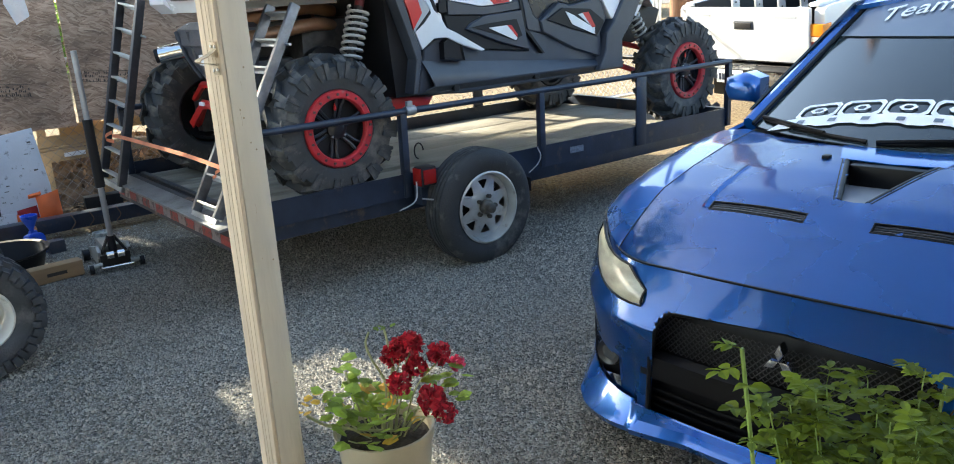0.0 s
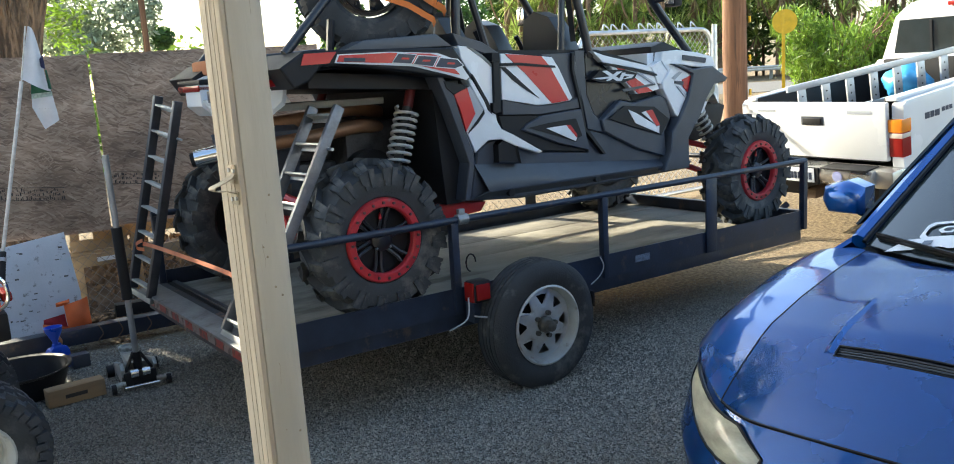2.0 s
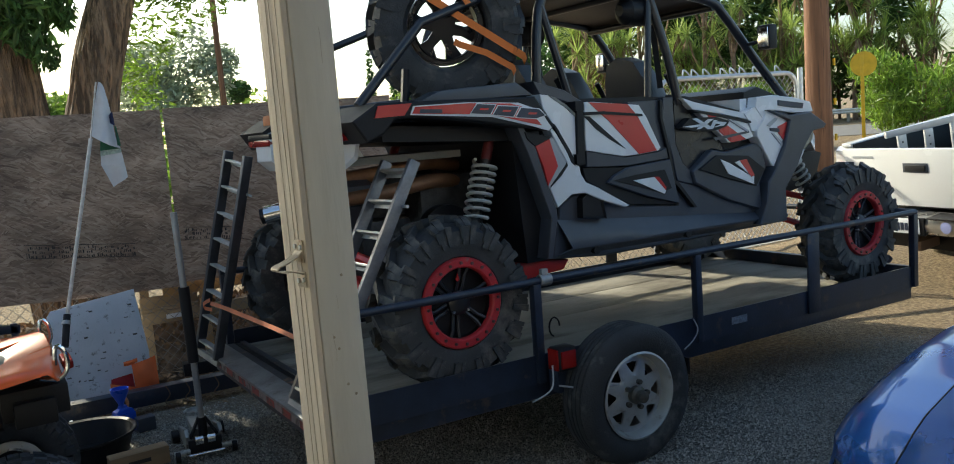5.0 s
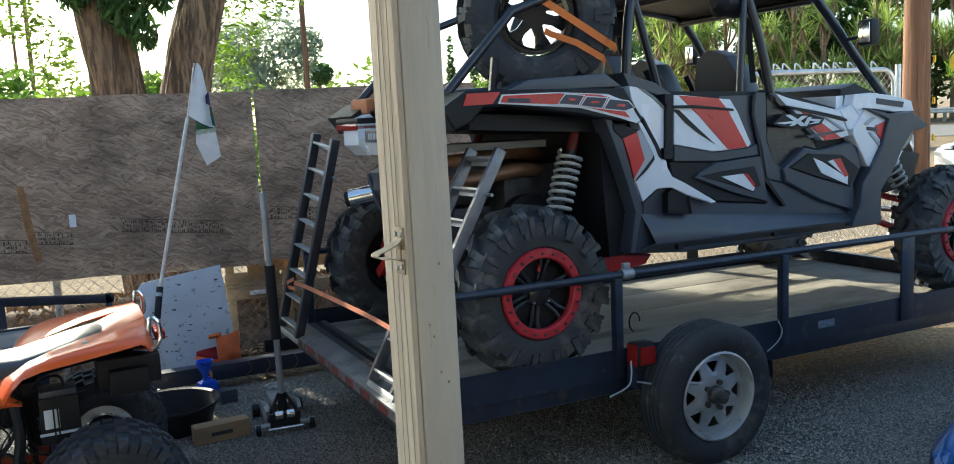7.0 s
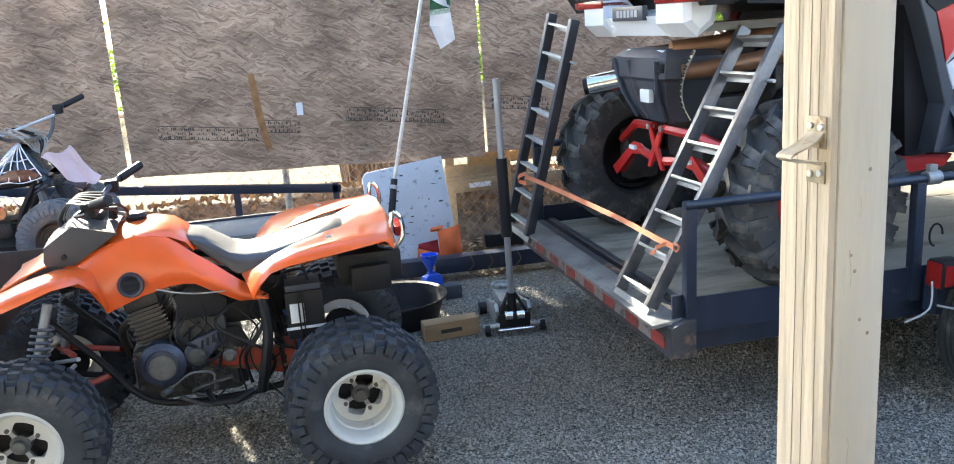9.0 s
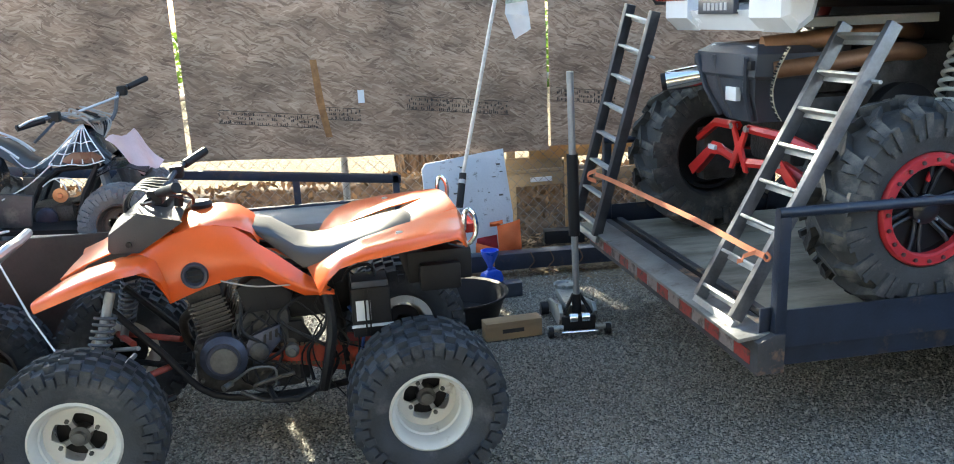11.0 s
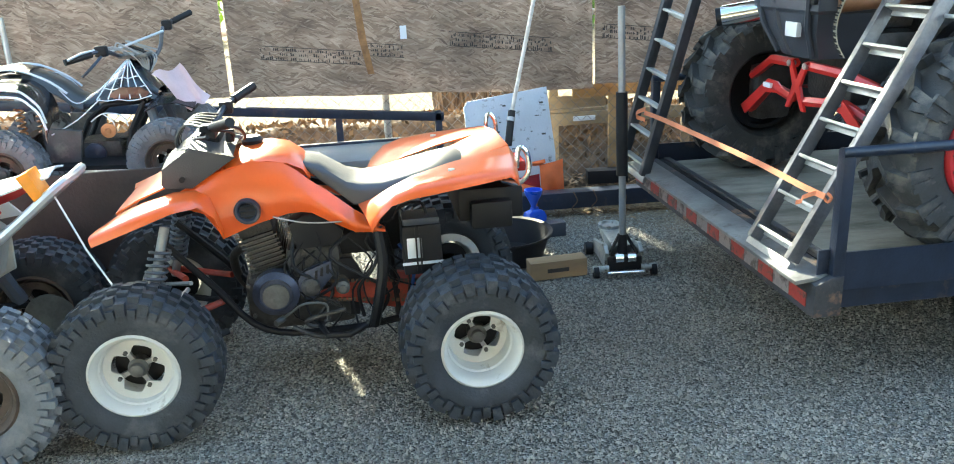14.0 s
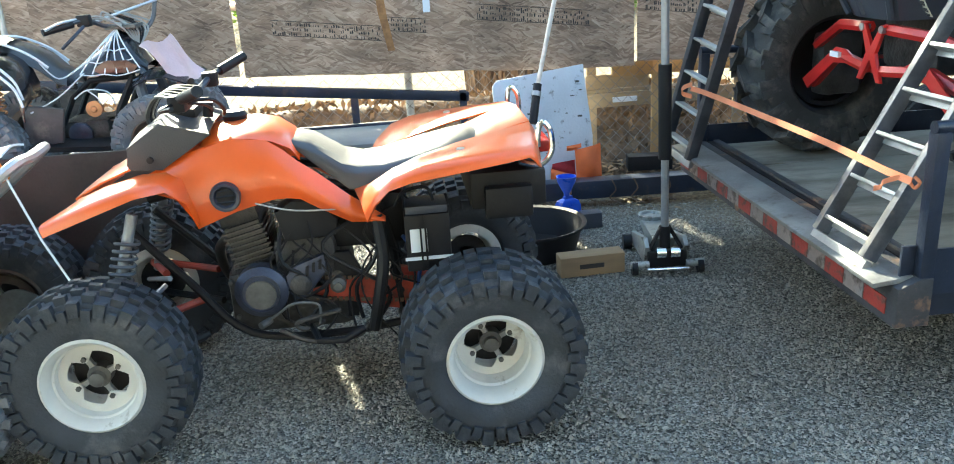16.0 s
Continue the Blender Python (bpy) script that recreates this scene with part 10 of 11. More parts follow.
def flower_pot():
    p = thing("flower_pot", pose(-0.235, -2.0, 0), "cream plastic flower pot with red geraniums", "potted plant")
    RZ = 0.322
    part("pot", L([(0.001, 0.0), (0.112, 0.0), (0.138, RZ - 0.03), (0.145, RZ - 0.03), (0.147, RZ), (0.139, RZ), (0.132, RZ - 0.035), (0.001, RZ - 0.035)], "z", 40), "terracotta", p, "cream pot", 45)
    part("soil", L([(0.001, RZ - 0.022), (0.08, RZ - 0.026), (0.131, RZ - 0.034)], "z", 24), "soil", p)
    g = random.Random(12)
    heads = [(0.08, -0.055, 0.572, 0.037), (0.05, 0.0, 0.525, 0.036), (0.062, -0.03, 0.555, 0.034), (0.014, -0.085, 0.484, 0.036), (0.084, -0.063, 0.50, 0.035), (0.152, -0.089, 0.528, 0.036), (0.078, -0.146, 0.43, 0.043), (0.094, -0.18, 0.398, 0.034), (0.205, -0.097, 0.485, 0.024)]
    for i, (x, y, z, r) in enumerate(heads):
        bm = bmesh.new()
        for k in range(130):
            d = Vector((g.gauss(0, 1), g.gauss(0, 1), g.gauss(0.25, 0.9))).normalized()
            c = Vector((x, y, z)) + d * r * g.uniform(0.5, 0.9)
            side = d.cross(Vector((g.uniform(-1, 1), g.uniform(-1, 1), g.uniform(-1, 1)))).normalized()
            up = side.cross(d)
            s = r * g.uniform(0.25, 0.42)
            foot = bm.verts.new(c - d * s * 0.5 - up * s * 0.3)
            rim_ = [bm.verts.new(c + side * s * u * 0.85 + up * s * (0.6 - 0.35 * abs(u)) + d * s * (0.45 + g.uniform(-0.25, 0.25))) for u in (-1, -0.4, 0.3, 1)]
            for a in range(3):
                bm.faces.new((foot, rim_[a], rim_[a + 1]))
        pink = i == 8
        part("bloom", bm, "petal_pink" if pink else "petal", p, "pink geranium bloom" if pink else "crimson geranium bloom", 0)
        part("stem", T(curve([(x * 0.3, y * 0.3, RZ - 0.03), (x * 0.6, y * 0.5, (RZ + z) / 2), (x, y, z - r * 0.5)], 4), 0.0025, 5), "stem", p)
    for pts in ([(-0.01, 0.0, RZ - 0.03), (0.02, 0.0, 0.44), (0.0, 0.03, 0.52), (-0.01, 0.04, 0.57), (0.002, 0.036, 0.605)], [(0.01, 0.0, RZ - 0.03), (0.05, 0.0, 0.45), (0.04, 0.0, 0.56), (0.035, 0.01, 0.622)]):
        part("stem", T(curve(pts, 5), 0.0035, 6), "stem", p, "tall pale stem")
    bm = bmesh.new()
    for k in range(5):
        lobed_leaf(bm, (0.035 + g.uniform(-0.02, 0.02), 0.01, 0.615), (g.uniform(-1, 1), g.uniform(-1, 1), 0.3), 0.022, g)
    part("leaf_tuft", bm, "leaf_geranium", p, "young green leaves", 0)
    # two leafy shoots: one by the rim, one under the pink bloom
    for bx, by, bz, n in ((-0.075, 0.055, 0.50, 9), (-0.05, 0.03, 0.45, 8), (0.17, -0.11, 0.45, 9), (0.12, -0.08, 0.47, 5), (-0.12, 0.09, 0.42, 7)):
        part("shoot", T(curve([(bx * 0.4, by * 0.4, RZ - 0.03), (bx * 0.8, by * 0.8, (RZ + bz) / 2), (bx, by, bz)], 5), 0.003, 5), "stem", p)
        for k in range(n):
            a = g.uniform(0, 6.28)
            bm = bmesh.new()
            lobed_leaf(bm, (bx + g.uniform(-0.025, 0.025), by + g.uniform(-0.025, 0.025), bz + g.uniform(-0.05, 0.03)), (math.cos(a), math.sin(a), g.uniform(-0.5, 0.5)), g.uniform(0.034, 0.054), g)
            part("leaf", bm, "leaf_geranium", p, "", 0)
    for k in range(72):
        a, r = g.uniform(0, 6.28), g.uniform(0.02, 0.115)
        x, y = r * math.cos(a) - 0.03, r * math.sin(a)
        z = RZ - 0.01 + g.uniform(0, 0.10) * (1.25 - r / 0.16) + g.uniform(0, 0.03)
        bm = bmesh.new()
        lobed_leaf(bm, (x, y, z), (math.cos(a), math.sin(a), g.uniform(-0.1, 0.7)), g.uniform(0.034, 0.056), g)
        part("leaf", bm, "leaf_geranium" if g.random() < 0.9 else "leaf_yellow", p, "", 0)
        if k % 5 == 0:
            part("stalk", T([(x * 0.3, y * 0.3, RZ - 0.03), (x * 0.8, y * 0.8, z - 0.02), (x, y, z)], 0.0022, 4), "stem", p)
    part("runner", T(curve([(0.03, -0.02, RZ - 0.02), (-0.06, 0.04, RZ - 0.005), (-0.13, 0.10, RZ + 0.012), (-0.175, 0.13, RZ + 0.05)], 5), 0.0045, 6), "stem", p, "trailing woody stem")
    bm = bmesh.new()
    for k in range(8):
        lobed_leaf(bm, (-0.17 + g.uniform(-0.02, 0.04), 0.13 + g.uniform(-0.03, 0.02), RZ + 0.07 + g.uniform(-0.02, 0.04)), (g.uniform(-1, 1), g.uniform(-1, 1), 0.2), 0.03, g)
    part("leaf_tuft", bm, "leaf_yellow", p, "yellowed leaves", 0)


M["leaf_geranium"] = surf("geranium_leaf", (0.27, 0.38, 0.05), 0.55, var=0.3, scale=20, rand=0.35)
leafy(M["leaf_geranium"], 0.35)
M["leaf_yellow"] = surf("yellowed_leaf", (0.55, 0.33, 0.03), 0.6, var=0.2, rand=0.2)
M["petal_pink"] = surf("pink_petal", (0.66, 0.05, 0.13), 0.6, var=0.3, scale=30)
flower_pot()


def rose_spray(bm, p, d, g):
    """Five small pointed leaflets on a thin stalk."""
    stalk = p + d * g.uniform(0.025, 0.06)
    tube(bm, [p, stalk], 0.0011, 3)
    side = d.cross(Vector((0, 0, 1))).normalized()
    mid = p + (stalk - p) * 0.55
    for base, way in ((stalk, d), (stalk - d * 0.006, (d * 0.45 + side).normalized()), (stalk - d * 0.006, (d * 0.45 - side).normalized()), (mid, (d * 0.35 + side).normalized()), (mid, (d * 0.35 - side).normalized())):
        length, half = g.uniform(0.024, 0.040), g.uniform(0.0085, 0.0125)
        cr = way.cross(Vector((g.uniform(-0.5, 0.5), g.uniform(-0.5, 0.5), 1))).normalized()
        nn = cr.cross(way)
        rows = []
        for t, w in ((0, 0), (0.2, 0.75), (0.5, 1.0), (0.8, 0.62), (1, 0)):
            q = base + way * length * t - nn * length * 0.18 * t * t
            rows.append([q - cr * half * w + nn * 0.003 * w, q, q + cr * half * w + nn * 0.003 * w])
        sheet(bm, rows)


def rose_bush():
    """Leafy canes close to the porch; one cut cane stands above the rest."""
    b = thing("rose_bush", pose(0.0, -3.05, 0), "green leafy rose bush beside the porch", "bush")
    g = random.Random(21)
    canes = [(-0.03, 0.0, 0.83), (0.62, -0.12, 0.56), (0.55, -0.10, 0.62)]
    for i in range(46):
        x, y = g.uniform(0.0, 0.8), g.uniform(-0.34, 0.05)
        canes.append((x, y, 0.775 - 0.42 * x + 0.12 * y - 0.5 * max(0, 0.14 - x) - g.uniform(0.0, 0.17) ** 1.1))
    count, rest = 0, bmesh.new()
    for i, (x, y, top) in enumerate(canes):
        bx, by = 0.25 + (x - 0.25) * (0.9 if i == 0 else 0.35), -0.15 + (y + 0.15) * 0.35
        line = curve([(bx, by, 0.0), ((x + bx) / 2, (y + by) / 2, top * 0.5), (x, y, top)], 8)
        part("cane", T(line, 0.006 if i < 2 else 0.0035, 6, r2=0.0045 if i < 2 else 0.0015), "cane_green", b)
        n = len(line)
        for k in range(n * 5 // 8, n):
            for h in range(1 if i == 0 else 2):
                a = g.uniform(0, 6.28)
                d = Vector((math.cos(a), math.sin(a), g.uniform(-0.1, 0.5))).normalized()
                if count < 290:
                    bm = bmesh.new()
                    rose_spray(bm, line[k], d, g)
                    bmesh.ops.remove_doubles(bm, verts=bm.verts, dist=0.0002)
                    part("leaf_spray", bm, "leaf_rose", b, "", 0)
                else:
                    rose_spray(rest, line[k], d, g)
                count += 1
    tagged(part("leafage", rest, "leaf_rose", b, "", 0), kind="stuff")
    # a bare, dead forked twig at the side of the bush
    for pts in ([(0.55, -0.12, 0.3), (0.60, -0.13, 0.45), (0.66, -0.15, 0.53)], [(0.58, -0.125, 0.4), (0.64, -0.10, 0.47), (0.72, -0.10, 0.49)]):
        part("dead_twig", T(curve(pts, 5), 0.004, 5, r2=0.0015), "bark", b, "bare brown twig")


M["leaf_rose"] = surf("rose_leaf", (0.125, 0.175, 0.014), 0.6, var=0.25, scale=25, rand=0.45, spec=0.2)
leafy(M["leaf_rose"], 0.35)
M["cane_green"] = surf("green_cane", (0.20, 0.30, 0.07), 0.55, var=0.25, scale=30)
rose_bush()


def trunk(bm, pts, r0, r1, seg=14, ridge=0.0):
    """A tapering, uneven trunk."""
    line = curve(pts, 6 if not ridge else 14)
    rings = []
    n = len(line)
    for i, p in enumerate(line):
        r = r0 + (r1 - r0) * i / (n - 1)
        f = lambda a, h: 1 + ridge * noise.noise((math.cos(a) * 9, math.sin(a) * 9, h * 1.8)) + ridge * 0.5 * noise.noise((math.cos(a) * 18, math.sin(a) * 18, h * 4))
        rings.append([(p.x + r * f(a, p.z) * (1 + 0.14 * noise.noise((math.cos(a) * 2, math.sin(a) * 2, p.z * 0.9))) * math.cos(a), p.y + r * f(a, p.z) * (1 + 0.14 * noise.noise((math.cos(a) * 2 + 9, math.sin(a) * 2, p.z * 0.9))) * math.sin(a), p.z) for a in (2 * math.pi * k / seg for k in range(seg))])
    return loft(bm, rings)


def shade_tree():
    """The big forked tree behind the fence, whose crown shades the yard."""
    t = thing("shade_tree", pose(0.2, 5.3, 0), "large rough-barked shade tree with hanging foliage behind the fence", "tree")
    part("trunk", trunk(bmesh.new(), [(-0.45, 0.1, -0.1), (-0.58, 0.0, 1.4), (-0.69, -0.05, 2.5), (-0.95, 0.0, 4.2), (-1.3, 0, 6.0)], 0.28, 0.15, 56, 0.09), "bark", t, "grey-brown leaning trunk")
    part("trunk", trunk(bmesh.new(), [(-0.25, -0.1, -0.1), (-0.17, -0.1, 1.3), (0.01, -0.13, 2.35), (0.35, -0.15, 3.5), (0.85, 0.0, 5.4)], 0.28, 0.14, 56, 0.09), "bark", t, "grey-brown leaning trunk")
    limbs = [((-1.1, 0, 3.5), (-2.4, -0.8, 4.6)), ((-1.3, 0, 4.2), (-0.4, -1.2, 5.3)), ((0.7, -0.1, 3.9), (1.9, -0.6, 4.9)), ((0.85, 0, 4.8), (0.0, -1.2, 6.0)), ((-1.45, 0, 5.4), (-2.6, 0.6, 6.6)), ((0.9, 0, 5.2), (2.0, 0.6, 6.4))]
    for a, b in limbs:
        m = [(a[k] + b[k]) / 2 + (0.15 if k == 2 else 0) for k in range(3)]
        part("limb", T(curve([a, m, b], 5), 0.09, 8, r2=0.03), "bark", t)
    g = random.Random(31)
    clumps = []
    for k in range(64):
        clumps.append((g.uniform(-5.2, 2.8), g.uniform(-1.6, 2.4), g.uniform(5.3, 8.2), g.uniform(0.5, 0.95)))
    for k in range(56):
        # unseen far crown, placed high to shade the car, leaves quads in the sun
        clumps.append((g.uniform(-5.6, 0.3), g.uniform(2.4, 4.6), g.uniform(6.0, 9.0), g.uniform(0.45, 0.9)))
    clumps = [c for c in clumps if not (-2.9 < c[0] < -2.3 and c[1] > 4.0 and c[2] < 6.7)]      # a gap in the foliage
    leaf_cloud("crown", clumps, 44000, 0.11, "leaf_dark", 5, 0.8, parent=t, label="dense dark green crown")
    # leaf clumps added out of view to shade spots on the yard's near end
    shade_clumps = [(gx - 0.2 - 0.262 * (7.9 - gy + 0.2 * k), 3.0 + 0.2 * k - 0.4, (8.3 - gy + 0.2 * k - 0.4) / 0.862 * 0.454, 0.27) for k, (gx, gy) in enumerate(((0.66, -2.4), (-0.3, -1.5), (-0.52, -1.5), (0.40, -1.95)))]
    leaf_cloud("bough_leaves", shade_clumps, 1500, 0.09, "leaf_dark", 15, 0.9, parent=t, label="unseen leaf clumps added to shade the yard")
    # two small unseen clumps, added to shade the orange quad's front tyre
    leaf_cloud("crown_edge", [(-2.11 - 0.2 - 0.262 * 9.0, 3.95, 0.58 + 0.527 * 9.0, 0.16), (-2.22 - 0.2 - 0.262 * 9.0, 3.93, 0.56 + 0.527 * 9.0, 0.14)], 700, 0.09, "leaf_dark", 26, 0.8, parent=t, label="unseen leaf clumps added to shade tyre and deck")
    # unseen clumps, added to shade the near half of the trailer's deck
    edge_ = [(gx - 0.2 - 0.262 * (9.9 - gy), 4.6, 0.56 + 0.527 * (9.9 - gy), 0.30) for gx, gy in ((1.5, 0.95), (1.75, 0.55), (2.1, 0.75), (2.0, 0.25), (2.45, 0.5), (2.4, 0.05), (2.8, 0.3), (3.1, 0.05), (1.6, 0.15))]
    leaf_cloud("crown_edge", edge_, 2600, 0.10, "leaf_dark", 25, 0.9, parent=t, label="unseen leaf clumps added to shade tyre and deck")
    # hanging sprays at the height of the fence top
    low = [(-0.55, -0.4, 2.75, 0.2), (-0.42, -0.4, 2.5, 0.13), (-0.45, -0.4, 3.0, 0.26), (-0.75, -0.3, 3.2, 0.3), (-0.25, -0.4, 2.85, 0.13), (-0.95, -0.3, 2.95, 0.2)]
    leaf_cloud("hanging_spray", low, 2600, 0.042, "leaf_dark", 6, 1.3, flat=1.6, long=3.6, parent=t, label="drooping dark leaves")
    # sprigs in the brighter leaf, so sunlight on them is part of the colour
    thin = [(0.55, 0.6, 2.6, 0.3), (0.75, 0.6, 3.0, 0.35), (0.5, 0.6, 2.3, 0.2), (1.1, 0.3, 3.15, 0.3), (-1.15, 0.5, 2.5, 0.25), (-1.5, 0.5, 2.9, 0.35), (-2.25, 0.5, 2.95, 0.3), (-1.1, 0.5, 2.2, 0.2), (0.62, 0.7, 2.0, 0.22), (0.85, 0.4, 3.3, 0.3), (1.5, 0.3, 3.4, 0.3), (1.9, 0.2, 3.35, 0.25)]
    leaf_cloud("thin_spray", thin, 3000, 0.036, "leaf_bright", 8, 1.2, long=2.6, parent=t, label="thin sprigs in a brighter, sunlit leaf tone")


shade_tree()


def round_tree(x, y, h, r, seed, material="leaf_bright", n=5000, size=0.12, name="tree", label="round-crowned sunlit tree in the distance"):
    t = thing(name, pose(x, y, 0), label, "tree", "distant trees")
    g = random.Random(seed)
    part("trunk", trunk(bmesh.new(), [(0, 0, -0.1), (0.05 * h, 0, h * 0.3), (0.02 * h, 0, h * 0.62)], 0.05 * h, 0.025 * h, 8), "bark", t)
    cl = []
    for k in range(22):
        a, q = g.uniform(0, 6.28), g.uniform(0, 1) ** 0.5
        cl.append((r * q * math.cos(a), r * q * math.sin(a), h * g.uniform(0.38, 0.92), r * g.uniform(0.25, 0.45)))
    leaf_cloud("crown", cl, n, size, material, seed, 0.85, parent=t)
    return t


def palm_like(x, y, h, seed, name="yucca_tree", blades=70, reach=0.9, heads_n=5):
    """A trunk with heads of stiff radiating blades."""
    t = thing(name, pose(x, y, 0), "spiky yucca tree with stiff green rosettes", "yucca", "yucca trees")
    g = random.Random(seed)
    part("trunk", trunk(bmesh.new(), [(0, 0, -0.1), (0.05, 0, h * 0.4), (0.1, 0.05, h * 0.8)], 0.17, 0.11, 10), "bark_dead", t, "brown shaggy trunk")
    heads = [(0.1, 0.05, h * 0.85)] + [(g.uniform(-1.6, 1.6), g.uniform(-1.2, 1.2), h * g.uniform(0.22, 1.0)) for _ in range(heads_n)]
    for hx, hy, hz in heads[1:]:
        part("branch", T(curve([(0.05, 0, hz * 0.6), (hx * 0.6, hy * 0.6, hz * 0.75), (hx, hy, hz)], 4), 0.07, 7), "bark_dead", t)
    for hx, hy, hz in heads:
        bm = bmesh.new()
        for k in range(blades):
            a, e = g.uniform(0, 6.28), math.asin(g.uniform(-0.55, 1))
            d = Vector((math.cos(a) * math.cos(e), math.sin(a) * math.cos(e), math.sin(e)))
            s = d.cross(Vector((0, 0, 1))).normalized() if abs(d.z) < 0.98 else Vector((1, 0, 0))
            L_ = reach * g.uniform(0.6, 1.0)
            c = Vector((hx, hy, hz))
            tip = c + d * L_ + Vector((0, 0, -0.12 * L_ * (1 - d.z)))
            mid = c + d * L_ * 0.5
            w = 0.035
            v = [bm.verts.new(c + s * w * 0.6), bm.verts.new(mid + s * w), bm.verts.new(tip), bm.verts.new(mid - s * w), bm.verts.new(c - s * w * 0.6)]
            bm.faces.new(v)
        part("rosette", bm, "leaf_yucca", t, "", 0)
        bm = bmesh.new()
        for k in range(16):
            a = g.uniform(0, 6.28)
            d = Vector((math.cos(a) * 0.5, math.sin(a) * 0.5, -1)).normalized()
            s = d.cross(Vector((0, 0, 1))).normalized()
            c = Vector((hx, hy, hz - 0.05))
            tip = c + d * reach * g.uniform(0.5, 0.8)
            v = [bm.verts.new(c + s * 0.02), bm.verts.new((c + tip) / 2 + s * 0.03), bm.verts.new(tip), bm.verts.new((c + tip) / 2 - s * 0.03), bm.verts.new(c - s * 0.02)]
            bm.faces.new(v)
        part("dead_skirt", bm, "dead_frond", t, "", 0)


M["bark_dead"] = surf("shaggy_brown_trunk", (0.22, 0.14, 0.09), 0.95, var=0.4, bump=0.8, bscale=20)
M["leaf_yucca"] = surf("yucca_blade", (0.33, 0.42, 0.11), 0.5, var=0.3, scale=3)
leafy(M["leaf_yucca"], 0.55)
island_tint(M["leaf_yucca"], 0.5, 1.7)
M["dead_frond"] = surf("dead_frond", (0.24, 0.16, 0.09), 0.9, var=0.3)
M["rail_pale"] = surf("pale_rail_steel", (0.55, 0.53, 0.48), 0.6, var=0.1)
# the street side: pole, sign, road, hedge of yuccas
up = thing("utility_pole", pose(9.6, 4.75, 0), "brown wooden utility pole with small yellow tags", "utility pole")
part("pole", trunk(bmesh.new(), [(0, 0, -0.3), (0.0, 0, 3.0), (0.02, 0, 8.5)], 0.185, 0.15, 16), "pole_wood", up, "", 60)
for z in (1.0, 1.5, 2.05):
    part("pole_tag", B(0.10, 0.13, -0.19, -0.165, z, z + 0.09), "yellow", up, "small yellow tag")

sg = thing("crossing_sign", pose(28.4, 17.0, 0, 0, 0, 32), "round yellow road sign on a yellow post", "road sign")
part("sign_post", B(-0.10, 0.10, -0.06, 0.06, 0, 3.2, 0.01), "yellow", sg)
part("sign_disc", L([(0.001, -0.01), (0.46, -0.01), (0.46, 0.01), (0.001, 0.01)], "x", 30, (-0.08, -0.05, 2.75)), "yellow", sg, "round yellow sign plate")
sg2 = thing("marker_post", pose(31.5, 13.7, 0, 0, 0, 28), "short yellow roadside marker post", "marker post")
part("sign_post", B(-0.12, 0.12, -0.12, 0.12, 0, 3.0, 0.02), "yellow", sg2)

rd = solo("road", B(-7, 7, -120, 120, 0.0, 0.012), "asphalt", pose(36.0, 23.5, 0, 0, 0, 33), "pale grey asphalt street", "road", kind="structure")
gr = thing("guard_rail", pose(46.5, 30.5, 0, 0, 0, 33), "pale corrugated steel guard rail along the street", "guard rail")
for k in range(-9, 10):
    part("rail_post", B(0.05, 0.2, 3.0 * k - 0.1, 3.0 * k + 0.1, 0, 0.85), "grey_wood", gr)
part("rail", P([(0.0, 0.55), (-0.06, 0.62), (0.0, 0.70), (-0.06, 0.78), (0.0, 0.86), (0.03, 0.86), (0.03, 0.55)], "y", -28, 28), "rail_pale", gr, "pale steel beam")



def oleander(x, y, r, h, seed):
    t = thing("oleander_bush", pose(x, y, 0), "sunlit green oleander bush with long narrow leaves", "bush", "roadside bushes")
    g = random.Random(seed)
    for k in range(12):
        a = g.uniform(0, 6.28)
        part("cane", T(curve([(0.2 * math.cos(a), 0.2 * math.sin(a), 0), (0.5 * r * math.cos(a), 0.5 * r * math.sin(a), h * 0.5), (0.85 * r * math.cos(a), 0.85 * r * math.sin(a), h * g.uniform(0.6, 0.9))], 4), 0.03, 5), "bark_dead", t)
    cl = [(g.uniform(-r, r) * 0.8, g.uniform(-r, r) * 0.8, h * g.uniform(0.2, 0.8), r * g.uniform(0.3, 0.5)) for _ in range(18)]
    leaf_cloud("foliage", cl, 6000, 0.10, "leaf_bright", seed, 0.9, flat=1.8, long=4.2, parent=t)


oleander(31.2, 16.2, 2.1, 3.6, 41)
oleander(33.6, 14.6, 1.8, 3.2, 42)
oleander(21.5, 17.8, 1.6, 2.2, 43)
oleander(24.0, 21.0, 1.5, 2.0, 44)

g_y = random.Random(77)
for k in range(30):
    u = -20 + 1.35 * k + g_y.uniform(-0.6, 0.6)
    d = g_y.uniform(0, 4)
    palm_like(48.0 + 0.84 * d - 0.545 * u, 31.5 + 0.545 * d + 0.84 * u, g_y.uniform(6.0, 12.5), 100 + k, blades=64, reach=1.9, heads_n=8)


def hedge(name, pts, n, size, material, label, seed, spread=0.9):
    t = thing(name, pose(0, 0, 0), label, "hedge")
    trunks = bmesh.new()
    for x, y, z, r in pts[::3]:
        tube(trunks, [(x, y, -0.1), (x, y, z)], 0.12, 5)
    tagged(part("stems", trunks, "bark", t), kind="stuff")
    leaf_cloud("foliage", pts, n, size, material, seed, spread, parent=t)


row = []
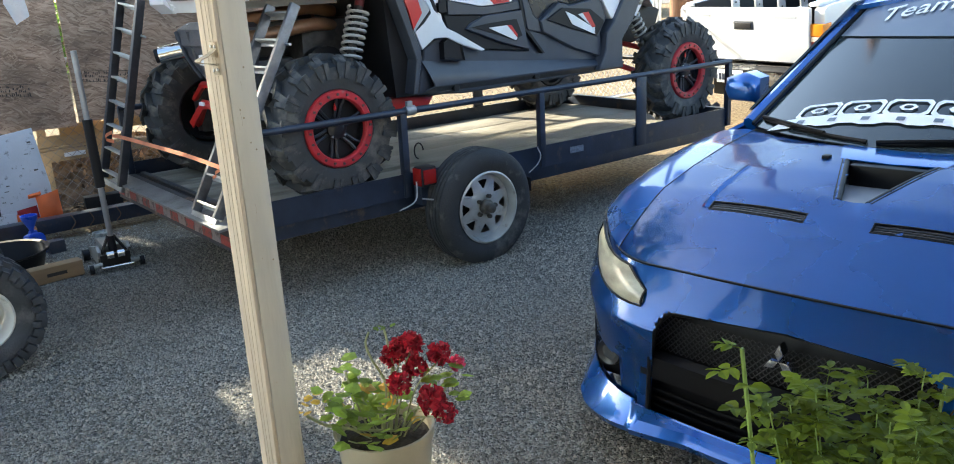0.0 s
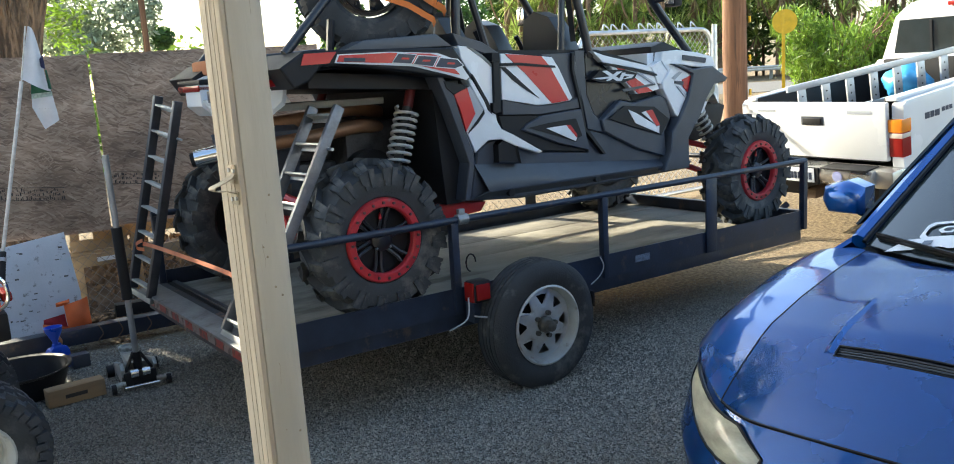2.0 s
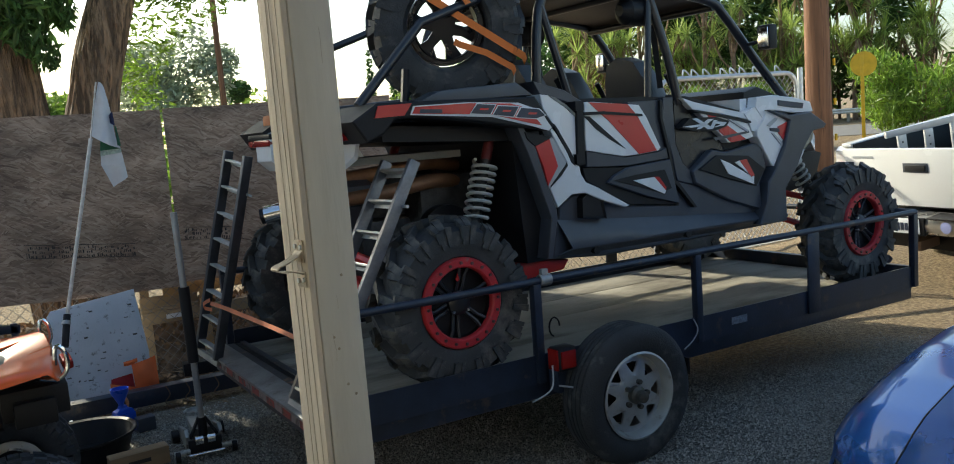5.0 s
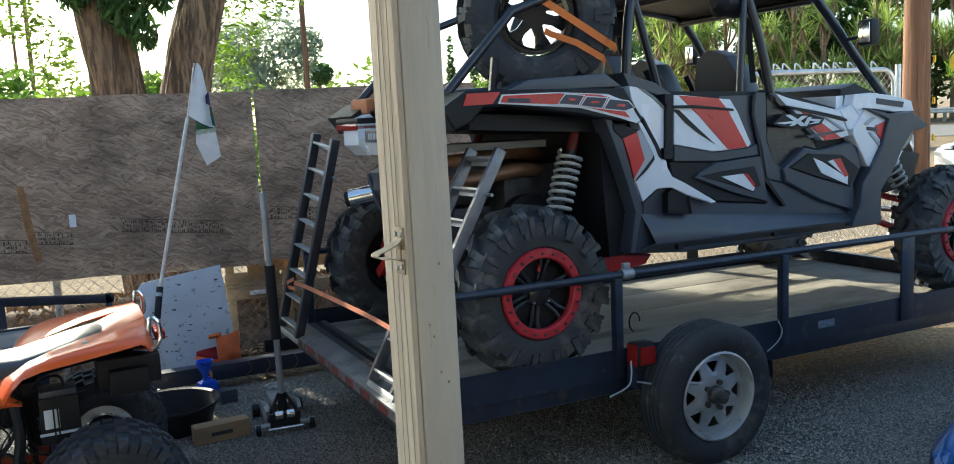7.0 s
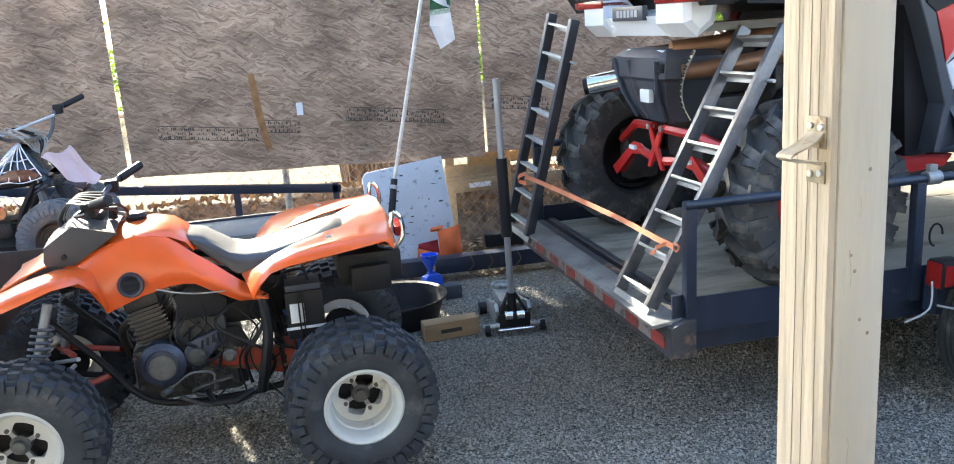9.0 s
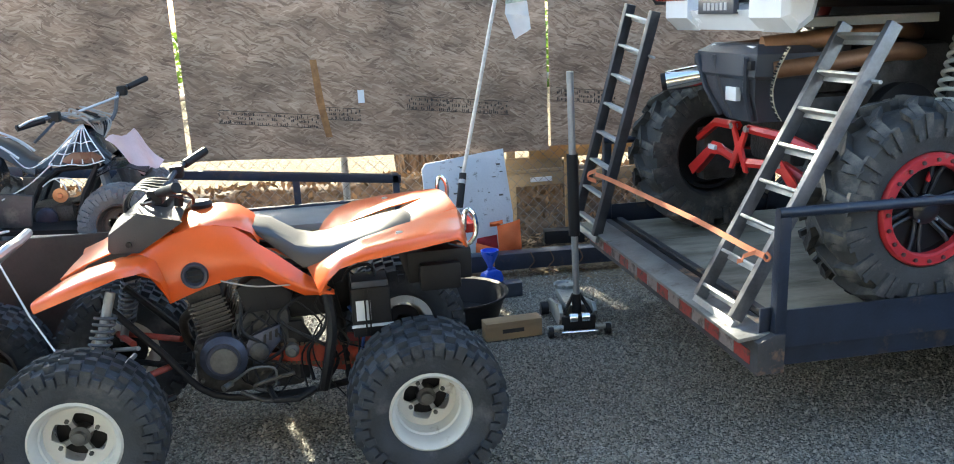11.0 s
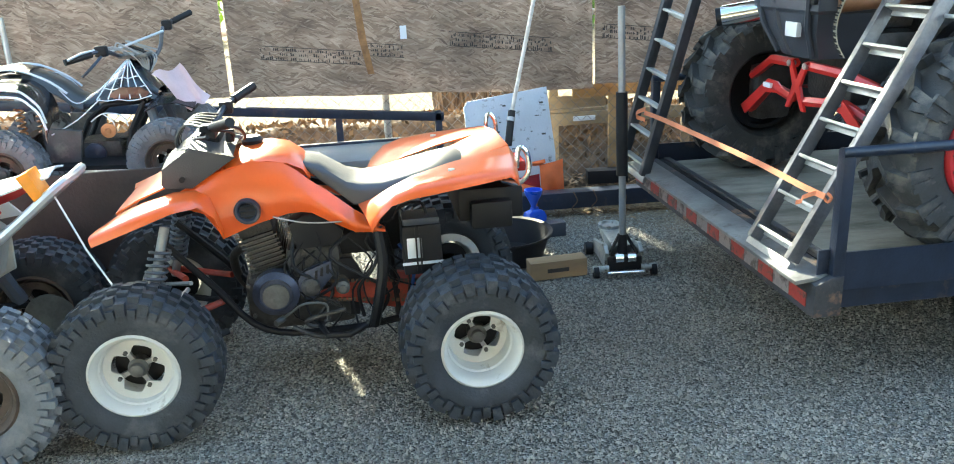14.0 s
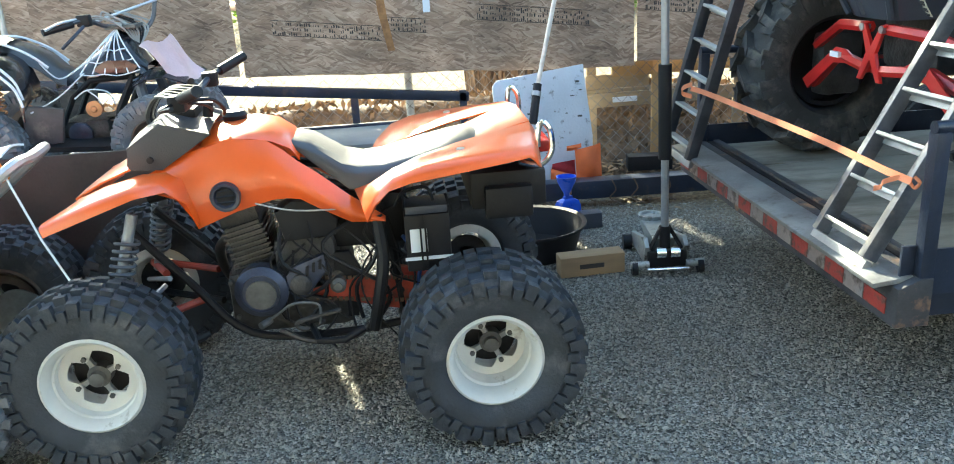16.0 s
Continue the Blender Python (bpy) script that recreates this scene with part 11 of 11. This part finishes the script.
for k in range(90):
    u, d = g_y.uniform(-24, 24), g_y.uniform(5, 10)
    row.append((49.0 + 0.84 * d - 0.545 * u, 32.5 + 0.545 * d + 0.84 * u, g_y.uniform(1.0, 11.0), g_y.uniform(1.4, 2.4)))
hedge("dark_tree_belt", row, 34000, 0.38, "leaf_dark", "dense dark green tree belt beyond the street", 51)

# greenery behind the fence
row = [(g_y.uniform(-9, 6), g_y.uniform(14, 22), g_y.uniform(0.4, 2.0), g_y.uniform(0.7, 1.2)) for _ in range(40)]
hedge("bright_hedge", row, 12000, 0.14, "leaf_bright", "sunlit yellow-green hedge far behind the fence", 52)
# the first far tree takes the leaf colour with haze painted in
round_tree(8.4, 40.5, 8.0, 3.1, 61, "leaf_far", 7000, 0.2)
round_tree(2.5, 42.0, 4.6, 2.4, 62, n=4000, size=0.24)
round_tree(20.5, 34.0, 3.6, 2.6, 65, n=4500, size=0.2)
round_tree(-3.5, 44.0, 5.0, 3.0, 66, n=4000, size=0.24)
round_tree(26.0, 38.0, 6.0, 3.0, 67, "leaf_dark", 5000, 0.24)


def cypress(x, y, h, seed):
    t = thing("cypress", pose(x, y, 0), "slim dark cypress far away", "tree", "cypresses")
    part("trunk", C((0, 0, -0.1), (0, 0, h * 0.5), 0.15, 7), "bark", t)
    leaf_cloud("crown", [(0, 0, h * q, h * 0.085 * (1.15 - q)) for q in (0.15, 0.25, 0.35, 0.45, 0.55, 0.65, 0.75, 0.85, 0.93)], 1800, 0.2, "leaf_dark", seed, 1.6, parent=t)


for k, (x, y, h) in enumerate(((24.0, 51.0, 7.6), (26.5, 52.5, 8.2), (28.3, 50.0, 7.0))):
    cypress(x, y, h, 90 + k)
palm = thing("fan_palm", pose(24.0, 83.0, 0), "small fan palm far away", "palm", "distant trees")
part("trunk", C((0, 0, -0.2), (0, 0, 6.6), 0.25, 8), "bark", palm)
leaf_cloud("crown", [(0, 0, 7.0, 1.5)], 900, 0.35, "leaf_dark", 97, 0.8, parent=palm)
for x, y, h, r in ((6.86, 25.4, 9.0, 0.11), (-1.6, 56.0, 14.0, 0.14), (-2.4, 56.0, 14.0, 0.1)):
    solo("far_pole", trunk(bmesh.new(), [(0, 0, -0.2), (0, 0, h * 0.5), (0, 0, h)], r, r * 0.8, 8), "pole_wood", pose(x, y, 0), "thin brown utility pole far behind the fence", "utility pole", "far poles")

# the house wall behind the porch closes the yard
# unseen roof over the post, added to hold sky light off the porch
roof = thing("porch_roof", pose(0, 0, 0), "plain boarded porch roof on a cream beam, out of view", "roof", kind="structure")
part("ceiling", B(-6.0, 0.25, -5.9, -1.55, 2.76, 2.84), "wall", roof)
part("beam", B(-6.0, 0.25, -1.89, -1.79, 2.60, 2.75, 0.004), "white_wood", roof)
solo("wall_house", B(-6, 7, -0.1, 0.1, 0, 3.0), "wall", pose(0, -6.0, 0), "plain pale stucco house wall", "wall", kind="structure")
